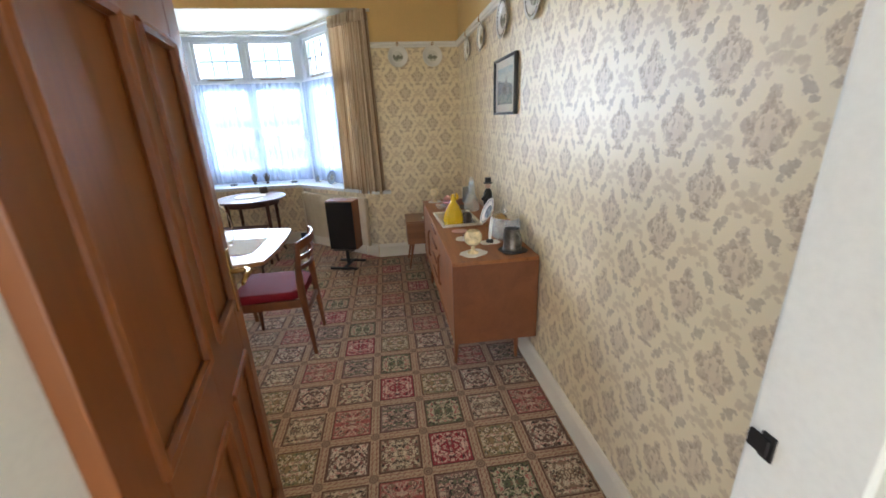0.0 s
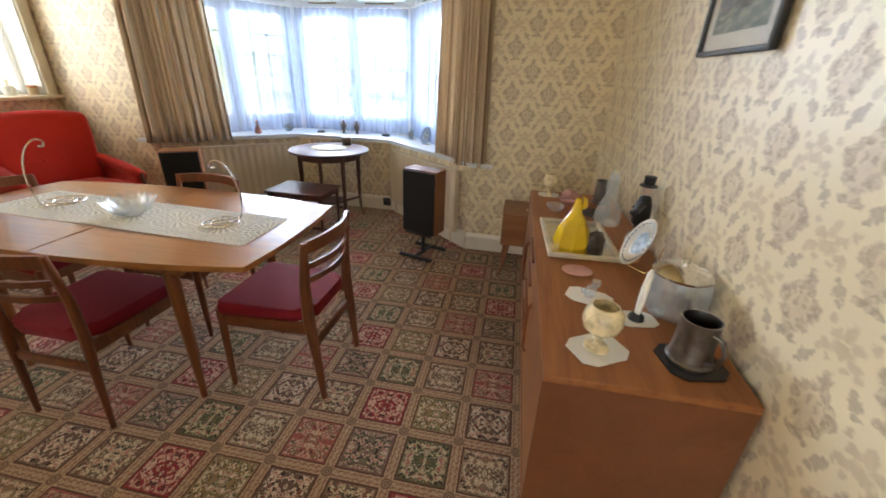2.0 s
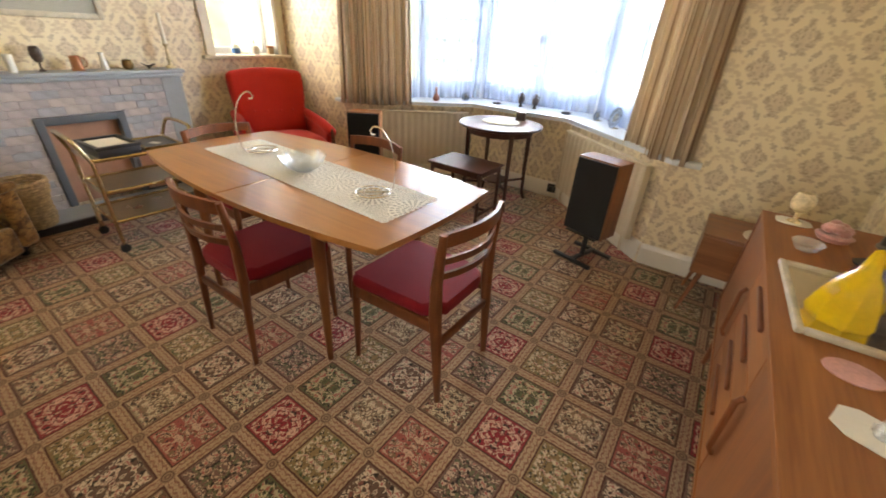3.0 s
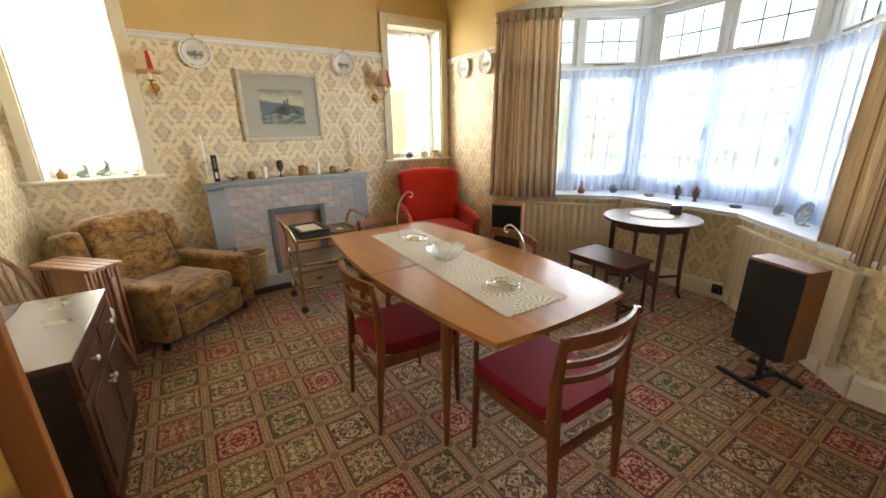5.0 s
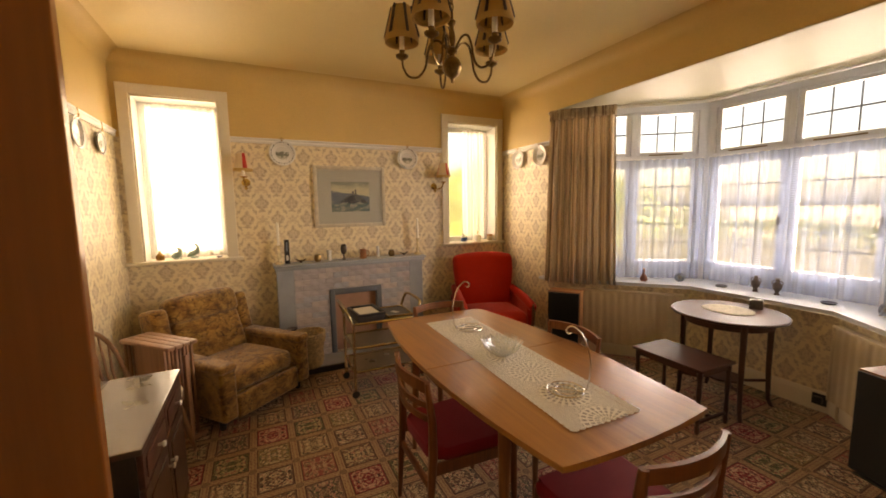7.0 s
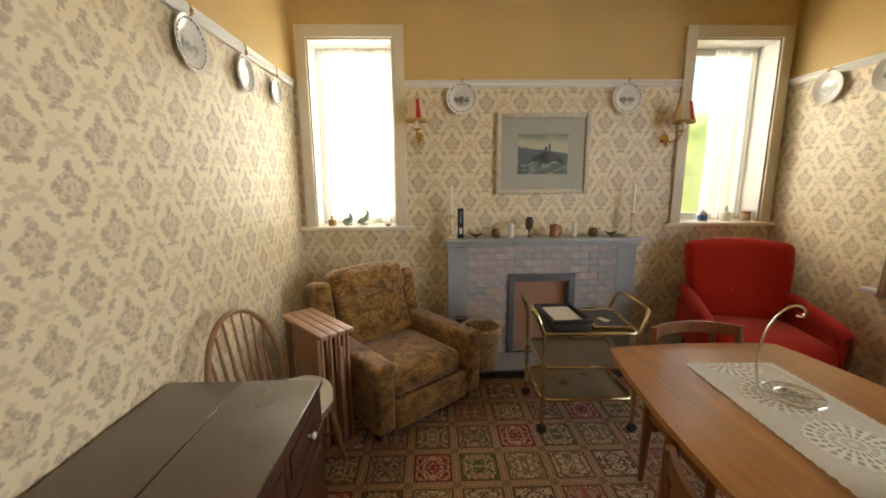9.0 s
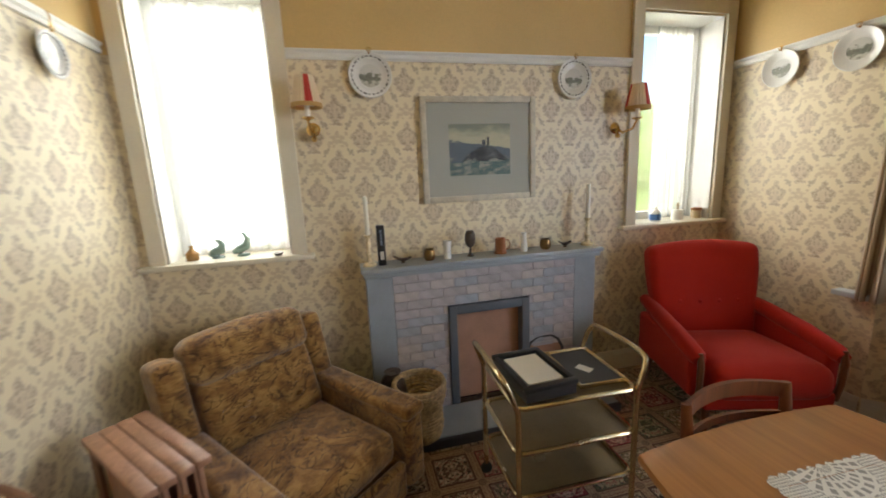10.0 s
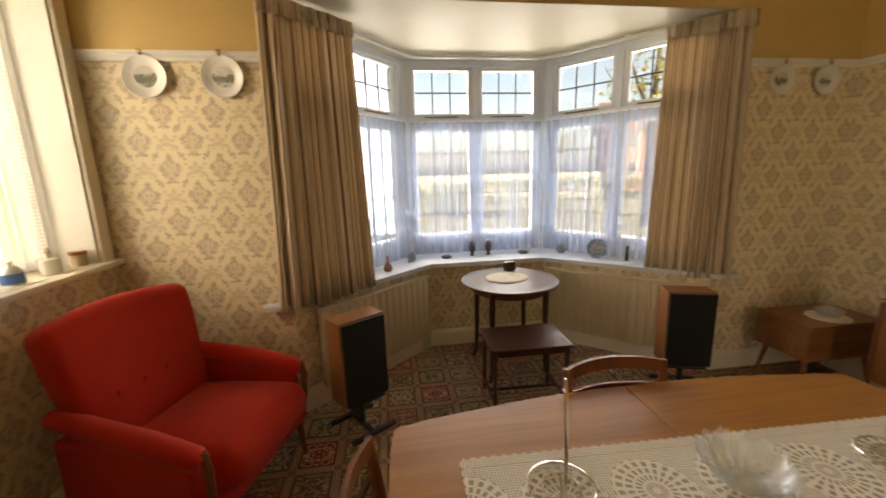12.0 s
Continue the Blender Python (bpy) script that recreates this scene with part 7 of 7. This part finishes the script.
for a, b, c, d in ((-0.165, -0.135, -0.12, 0.12), (0.135, 0.165, -0.12, 0.12), (-0.135, 0.135, -0.12, -0.095), (-0.135, 0.135, 0.095, 0.12)):
    span(bm, (a, c, 0.044), (b, d, 0.064), 0.003)
part("rim", bm, M["black"], root)
part("card", span(B(), (-0.115, -0.08, 0.0445), (0.115, 0.08, 0.056)), M["paper"], root, "white printed card")
root = thing("mirror_tray", pose(-2.45, 3.79, 0.616, 0, 0, -2), "flat dark glass tray with gold edge on the trolley", "tray")
part("plate_glass", span(B(), (-0.155, -0.105, 0.0), (0.155, 0.105, 0.008)), M["slate"], root)
part("gold_edge", tube(B(), [(-0.155, -0.105, 0.008), (0.155, -0.105, 0.008), (0.155, 0.105, 0.008), (-0.155, 0.105, 0.008)], 0.011, 8, closed=True), M["gold"], root)
solo("note", span(B(), (-0.035, -0.022, 0.0), (0.035, 0.022, 0.001)), M["paper"], pose(-2.43, 3.78, 0.6245, 0, 0, 30), "small white paper note on the dark tray", "paper")


def wicker_basket(at):
    root = thing("wicker_basket", at, "round pale woven wicker waste basket", "basket")
    bm = B()
    R0, R1, Hb = 0.095, 0.125, 0.27
    for k in range(17):
        f = k / 16
        r = R0 + (R1 - R0) * f + 0.006 * math.sin(f * 9)
        tube(bm, [(r * math.cos(a) * (1 + 0.02 * math.sin(11 * a + math.pi * k)), r * math.sin(a) * (1 + 0.02 * math.sin(11 * a + math.pi * k)), 0.008 + Hb * f) for a in [2 * math.pi * j / 44 for j in range(44)]], 0.0085, 6, closed=True)
    part("weave", bm, M["wicker"], root)
    part("rim", tube(B(), [(R1 * math.cos(2 * math.pi * j / 36), R1 * math.sin(2 * math.pi * j / 36), Hb + 0.012) for j in range(36)], 0.012, 8, closed=True), M["wicker"], root)
    part("base", lathe(B(), [(0.0, 0.0), (R0, 0.0), (R0, 0.01), (0.0, 0.01)], 28), M["wicker"], root)


wicker_basket(pose(-2.975, 3.10, 0.059) @ Matrix.Scale(1.13, 4))
solo("dark_vase", lathe(B(), [(0.0, 0.0), (0.05, 0.0), (0.075, 0.1), (0.085, 0.2), (0.07, 0.29), (0.045, 0.33), (0.05, 0.345), (0.0, 0.34)], 24), M["dark_pot"], pose(-3.105, 2.965, 0.059), "dark round vase standing behind the wicker basket", "vase")

root = thing("fire_screen", pose(-3.165, 4.0, 0.0595, 0, -7, 0), "small arched fire screen leaning on the tiles", "fire screen")
arch = [(-0.13, 0.0), (0.13, 0.0), (0.13, 0.27), (0.1, 0.33), (0.05, 0.36), (-0.05, 0.36), (-0.1, 0.33), (-0.13, 0.27)]
bm = B()
tube(bm, [(0.0, y, z + 0.012) for y, z in arch], 0.012, 8, closed=True)
part("frame", bm, M["slate"], root)
part("panel", box(B(), 0.006, 0.24, 0.3, (0, 0, 0.17), 0.002), M["board"], root, "pink-brown panel")

# ---- mantelpiece ----
MZ = 1.0155


def candlestick(at):
    root = thing("candlestick", at, "tall cream onyx candlestick with an ivory candle", "candlestick", "pair of mantel candlesticks")
    part("stick", lathe(B(), [(0.0, 0.0), (0.042, 0.0), (0.04, 0.012), (0.018, 0.025), (0.012, 0.05), (0.02, 0.07), (0.011, 0.09), (0.014, 0.13), (0.009, 0.16), (0.02, 0.175), (0.024, 0.183), (0.0, 0.185)], 20), M["onyx"], root)
    part("candle", lathe(B(), [(0.0, 0.18), (0.0145, 0.18), (0.0125, 0.4), (0.004, 0.408), (0.0, 0.409)], 14), M["wax"], root, "ivory wax candle")


candlestick(pose(-3.25, 2.895, MZ))
candlestick(pose(-3.25, 4.34, MZ))
root = thing("boxed_stand", pose(-3.24, 2.967, MZ), "narrow black upright box with a white label", "box")
part("case", box(B(), 0.045, 0.045, 0.235, (0, 0, 0.118), 0.004), M["black"], root)
part("label_strip", box(B(), 0.001, 0.022, 0.05, (0.0232, 0, 0.06)), M["paper"], root, "white label")
part("label_strip", box(B(), 0.001, 0.012, 0.09, (0.0232, 0, 0.165)), M["print_blue"], root, "grey strip")


def bird_dish(at, m):
    bm = B()
    lathe(bm, [(0.0, 0.0), (0.016, 0.0), (0.01, 0.01), (0.03, 0.022), (0.036, 0.028), (0.0, 0.02)], 14, squash=0.6)
    tube(bm, [(0.02, 0, 0.022), (0.045, 0, 0.034), (0.055, 0, 0.03)], [0.01, 0.007, 0.002], 8)
    tube(bm, [(-0.02, 0, 0.022), (-0.05, 0, 0.04), (-0.062, 0, 0.046)], [0.01, 0.006, 0.002], 8, flat=0.5)
    solo("bird_ornament", bm, M[m], at, "small dark bird-shaped metal dish", "ornament", "mantel ornaments")


bird_dish(pose(-3.24, 3.09, MZ, 0, 0, 80), "dark_pot")
bird_dish(pose(-3.25, 4.175, MZ, 0, 0, 100), "dark_pot")
CUP = [(0.0, 0.0), (0.026, 0.0), (0.035, 0.018), (0.036, 0.04), (0.03, 0.062), (0.033, 0.068), (0.028, 0.068), (0.03, 0.04), (0.0, 0.01)]
for y, m in ((3.253, "dull_brass"), (4.03, "dull_brass")):
    solo("small_pot", lathe(B(), CUP, 20), M[m], pose(-3.25, y, MZ), "small round dark metal pot on the mantel", "pot", "mantel pots")
solo("frosted_glass", lathe(B(), [(0.0, 0.0), (0.026, 0.0), (0.022, 0.05), (0.027, 0.11), (0.024, 0.11), (0.018, 0.05), (0.0, 0.012)], 16), M["china"], pose(-3.25, 3.368, MZ), "pale tapered vase on the mantel", "vase")
solo("frosted_glass", lathe(B(), [(0.0, 0.0), (0.024, 0.0), (0.02, 0.05), (0.014, 0.1), (0.018, 0.12), (0.0, 0.118)], 16), M["china"], pose(-3.25, 3.878, MZ), "slim white china vase on the mantel", "vase")
goblet(pose(-3.25, 3.515, MZ), 0.034, 0.16, "dark_pot", "dark metal goblet in the middle of the mantel")
tankard(pose(-3.25, 3.715, MZ, 0, 0, 80), 0.034, 0.098, "copper", "copper_mug", "copper mug with a handle on the mantel", "mug")


# ---- wall lights and chandelier ----
def wall_light(at, dy):
    """Brass bracket on the wall; faces +x, the candle stands forward."""
    root = thing("wall_light", at, "brass wall light with a red and cream pleated shade", "wall light", "fireside wall lights")
    part("back_plate", lathe(B(), [(0.0, 0.0), (0.03, 0.0), (0.032, 0.006), (0.02, 0.014), (0.012, 0.03), (0.0, 0.034)], 18, rot=Matrix.Rotation(radians(90), 4, "Y")), M["brass"], root)
    bm = B()
    tube(bm, [(0.02, 0, 0.0), (0.05, dy * 0.3, -0.03), (0.1, dy * 0.7, -0.015), (0.115, dy, 0.03)], 0.0065, 8)
    lathe(bm, [(0.0, -0.07), (0.012, -0.062), (0.014, -0.05), (0.006, -0.04), (0.016, -0.028), (0.01, -0.01), (0.0, -0.008)], 14, at=(0.03, 0, 0.01))
    lathe(bm, [(0.006, 0.0), (0.026, 0.008), (0.028, 0.014), (0.01, 0.016)], 16, at=(0.115, dy, 0.028))
    part("arm", bm, M["brass"], root)
    part("candle_tube", lathe(B(), [(0.011, 0.0), (0.011, 0.075), (0.0, 0.078)], 12, at=(0.115, dy, 0.042)), M["wax"], root)
    n, rows = 24, []
    for r, z in ((0.066, 0.095), (0.053, 0.155), (0.04, 0.215)):
        rows.append([(0.115 + r * (1.0 if k % 2 == 0 else 0.955) * math.cos(math.pi * k / n), dy + r * (1.0 if k % 2 == 0 else 0.955) * math.sin(math.pi * k / n), z) for k in range(2 * n + 1)])
    bm = sheet(B(), rows)
    for f in bm.faces:
        c = f.calc_center_median()
        f.material_index = 1 if (math.atan2(c.y - dy, c.x - 0.115) % (2 * math.pi)) % (2 * math.pi / 3) < 0.55 else 0
    part("shade", bm, [M["shade_cream"], M["shade_red"]], root, "red and cream pleated shade", False)
    part("shade_fringe", lathe(B(), [(0.064, 0.082), (0.068, 0.082), (0.067, 0.1), (0.064, 0.1), (0.064, 0.082)], 24, at=(0.115, dy, 0)), M["parchment"], root, "gold fringe")


wall_light(pose(XW + 0.002, 2.65, 1.80) @ Matrix.Scale(1.18, 4), -0.012)
wall_light(pose(XW + 0.002, 4.60, 1.78) @ Matrix.Scale(1.18, 4), 0.055)


def chandelier(at):
    root = thing("chandelier", at, "five-arm antique brass chandelier with amber candle shades", "chandelier")
    top = H - at.translation.z
    part("stem", lathe(B(), [(0.0, -0.005), (0.006, -0.003), (0.008, 0.012), (0.014, 0.02), (0.034, 0.034), (0.046, 0.058), (0.046, 0.076), (0.036, 0.1), (0.014, 0.118), (0.012, 0.128), (0.026, 0.138), (0.026, 0.15), (0.012, 0.16), (0.018, 0.19), (0.016, 0.215), (0.009, 0.25), (0.02, 0.265), (0.02, 0.275), (0.008, 0.285), (0.006, 0.33), (0.0, 0.335)], 24), M["dull_brass"], root)
    bm = B()
    for k in range(int((top - 0.33) / 0.03) + 1):
        z = 0.34 + 0.03 * k
        pts = []
        for j in range(12):
            a = 2 * math.pi * j / 12
            u, w = 0.009 * math.cos(a), 0.02 * math.sin(a)
            pts.append((u, 0, min(z + w, top - 0.02)) if k % 2 else (0, u, min(z + w, top - 0.02)))
        tube(bm, pts, 0.0028, 5, closed=True)
    part("chain", bm, M["dull_brass"], root)
    part("ceiling_rose", lathe(B(), [(0.0, top - 0.04), (0.02, top - 0.038), (0.05, top - 0.012), (0.052, top - 0.001), (0.0, top - 0.001)], 24), M["dull_brass"], root)
    for k in range(5):
        a = radians(72 * k + 24)
        c, s = math.cos(a), math.sin(a)

        def P(r, z):
            return (r * c, r * s, z)

        arm = part("arm", tube(B(), eased([P(0.02, 0.145), P(0.06, 0.19), P(0.095, 0.185), P(0.115, 0.14), P(0.13, 0.07), P(0.165, 0.03), P(0.21, 0.035), P(0.235, 0.075), P(0.24, 0.115)]), 0.0055, 8), M["dull_brass"], root)
        part("drip_cup", lathe(B(), [(0.008, 0.11), (0.03, 0.124), (0.032, 0.132), (0.012, 0.14), (0.014, 0.155), (0.0, 0.156)], 16, at=P(0.24, 0)), M["dull_brass"], arm)
        part("candle_tube", lathe(B(), [(0.012, 0.15), (0.012, 0.235), (0.0, 0.238)], 12, at=P(0.24, 0)), M["wax"], arm, "cream candle tube")
        part("shade", lathe(B(), [(0.078, 0.205), (0.08, 0.215), (0.044, 0.35), (0.042, 0.35), (0.077, 0.215), (0.075, 0.207)], 24, at=P(0.24, 0)), M["parchment"], arm, "amber parchment candle shade")
        part("fringe", lathe(B(), [(0.0785, 0.188), (0.0815, 0.188), (0.0825, 0.208), (0.075, 0.226), (0.0735, 0.222), (0.0785, 0.208), (0.0785, 0.188)], 24, at=P(0.24, 0)), M["parchment"], arm, "pale gold fringe")
        bm = B()
        for j in range(6):
            b = 2 * math.pi * j / 6
            p = P(0.24, 0)
            tube(bm, [(p[0] + 0.0805 * math.cos(b), p[1] + 0.0805 * math.sin(b), 0.215), (p[0] + 0.045 * math.cos(b), p[1] + 0.045 * math.sin(b), 0.35)], 0.0075, 6)
        part("shade_rib", bm, M["dark_pot"], arm, "dark braid on the shade")


chandelier(pose(-0.93, 3.61, 2.14))

# ---- side window sills ----
WS = 1.1075
sill_vase(pose(-3.42, 1.92, WS), [(0.0, 0.0), (0.032, 0.0), (0.034, 0.04), (0.02, 0.055), (0.01, 0.065), (0.011, 0.085), (0.0, 0.086)], "amber", "squat amber bottle on the window sill", cat="bottle")
for x, y, k, r in ((-3.43, 2.05, 1.0, 20), (-3.45, 2.18, 1.3, -10)):
    bm = B()
    tube(bm, [(-0.045 * k, 0, 0.02), (-0.02 * k, 0, 0.035), (0.015 * k, 0, 0.045 * k), (0.025 * k, 0, 0.075 * k), (0.01 * k, 0, 0.1 * k), (-0.008, 0, 0.105 * k)], [0.012, 0.026, 0.028, 0.02, 0.015, 0.004], 10, flat=0.8)
    lathe(bm, [(0.0, 0.0), (0.035, 0.0), (0.03, 0.012), (0.0, 0.016)], 14)
    solo("bird_figurine", bm, M["green_glaze"], pose(x, y, WS, 0, 0, 90 + r), "pale green glazed bird figurine on the window sill", "figurine", "bird figurines")
solo("shell_dish", lathe(B(), [(0.0, 0.0), (0.025, 0.0), (0.04, 0.014), (0.034, 0.016), (0.0, 0.008)], 14, squash=0.7), M["dark_pot"], pose(-3.36, 2.385, WS), "small shallow dish at the end of the sill", "dish")
root = thing("jug", pose(-3.42, 5.03, WS), "blue and white small jug on the window sill", "jug")
part("body", lathe(B(), [(0.0, 0.0), (0.036, 0.0), (0.038, 0.06), (0.03, 0.075), (0.012, 0.09), (0.013, 0.11), (0.0, 0.11)], 18), M["china"], root)
part("label_band", lathe(B(), [(0.0385, 0.01), (0.0392, 0.01), (0.0392, 0.055), (0.0385, 0.055)], 18), M["blue"], root, "blue band")
root = thing("jar", pose(-3.42, 5.23, WS), "pale lotion jar with a pump top on the sill", "jar")
part("body", lathe(B(), [(0.0, 0.0), (0.04, 0.0), (0.042, 0.06), (0.036, 0.075), (0.0, 0.08)], 18), M["paper"], root)
part("pump", lathe(B(), [(0.008, 0.07), (0.008, 0.1), (0.014, 0.105), (0.006, 0.13), (0.0, 0.132)], 10), M["tin"], root)
root = thing("tin", pose(-3.42, 5.405, WS), "buff drum-shaped tin on the window sill", "tin")
part("body", lathe(B(), [(0.0, 0.0), (0.037, 0.0), (0.037, 0.072), (0.034, 0.076), (0.0, 0.077)], 22), M["tin"], root)
part("lid", lathe(B(), [(0.0385, 0.06), (0.039, 0.078), (0.03, 0.081), (0.0, 0.081)], 22), M["copper"], root, "coppery lid")

# ---- outside ----
bm = B()
span(bm, (-400, -400, -0.5), (400, 400, -0.35))
fixed("ground", bm, M["grass"], "mown lawn and open ground outside", "ground")


def leaf_mass(name, at, size, count, m, label, seed, kind=""):
    """Many small leaf blades filling an uneven volume."""
    rnd = random.Random(seed)
    verts, faces = [], []
    sx, sy, sz = size
    lumps = [(rnd.uniform(-0.7, 0.7), rnd.uniform(-0.7, 0.7), rnd.uniform(-0.6, 0.8), rnd.uniform(0.25, 0.5)) for _ in range(14)]
    while len(faces) < count:
        l = lumps[rnd.randrange(14)]
        v = Vector((rnd.gauss(0, 1), rnd.gauss(0, 1), rnd.gauss(0, 1))).normalized() * l[3] * rnd.uniform(0.6, 1.0)
        p = Vector(((l[0] + v.x) * sx, (l[1] + v.y) * sy, (l[2] + v.z) * sz))
        a = Vector((rnd.gauss(0, 1), rnd.gauss(0, 1), rnd.gauss(0, 1))).normalized()
        b = a.orthogonal().normalized()
        k = rnd.uniform(0.06, 0.13)
        i = len(verts)
        verts += [p - a * k, p + b * k * 0.5, p + a * k, p - b * k * 0.5]
        faces.append((i, i + 1, i + 2, i + 3))
    me = bpy.data.meshes.new(name)
    me.from_pydata([tuple(v) for v in verts], [], faces)
    me.materials.append(M[m])
    ob = new(name, me)
    ob.matrix_basis = at
    return ob


def tree(x, y, h, seed, m, label):
    root = thing("tree", pose(x, y, -0.35), label, "tree")
    rnd = random.Random(seed)
    bm = B()
    tube(bm, [(0, 0, 0), (0.05, 0, h * 0.25), (0, 0.05, h * 0.5), (0.05, 0, h * 0.8)], [0.16, 0.13, 0.1, 0.04], 8)
    for k in range(7):
        a = rnd.uniform(0, 6.28)
        z = h * rnd.uniform(0.3, 0.6)
        tube(bm, [(0, 0, z), (0.7 * math.cos(a), 0.7 * math.sin(a), z + h * 0.12), (1.5 * math.cos(a), 1.5 * math.sin(a), z + h * 0.3)], [0.07, 0.045, 0.012], 6)
    part("trunk", bm, M["bark"], root)
    crown = leaf_mass("crown", pose(0, 0, h * 0.72), (1.7, 1.7, h * 0.26), 1100, m, "", seed)
    crown.parent = root


tree(9.5, 30.0, 4.4, 2, "autumn", "garden tree with yellowing leaves")
tree(6.4, 14.5, 6.8, 9, "autumn", "tall thin-leaved garden tree")
hedge = leaf_mass("hedge", pose(-0.9, 24.0, 0.3), (16.0, 0.5, 0.7), 9000, "hedge", "", 11)
tagged(hedge, "clipped green garden hedge across the lawn", "hedge", kind="stuff")
fence = thing("fence", pose(0, 27.0, -0.35), "pale board fence beyond the hedge", "fence")
for k in range(40):
    part("board", span(B(), (-12 + 0.6 * k, 0, 0), (-12 + 0.6 * k + 0.57, 0.03, 1.6)), M["fence"], fence, smooth=False)


def house(at):
    root = thing("house", at, "orange brick house across the road", "house")
    part("wall", span(B(), (-4, 0, 0), (4, 7, 5)), M["house_brick"], root, smooth=False)
    bm = B()
    sheet(bm, [[(-4.4, -0.4, 4.9), (4.4, -0.4, 4.9)], [(-4.4, 3.5, 7.6), (4.4, 3.5, 7.6)], [(-4.4, 7.4, 4.9), (4.4, 7.4, 4.9)]])
    part("roof", bm, M["roof"], root, smooth=False)
    for x in (-2.4, 2.2):
        for z in (1.0, 3.3):
            w = part("window", span(B(), (x - 0.8, -0.05, z), (x + 0.8, 0.02, z + 1.3)), M["white"], root, smooth=False)
            for i in (-1, 1):
                part("pane", span(B(), (x + i * 0.38 - 0.33, -0.06, z + 0.08), (x + i * 0.38 + 0.33, -0.045, z + 1.22)), M["slate"], w, smooth=False)


house(pose(20.5, 33, -0.35, 0, 0, -22))

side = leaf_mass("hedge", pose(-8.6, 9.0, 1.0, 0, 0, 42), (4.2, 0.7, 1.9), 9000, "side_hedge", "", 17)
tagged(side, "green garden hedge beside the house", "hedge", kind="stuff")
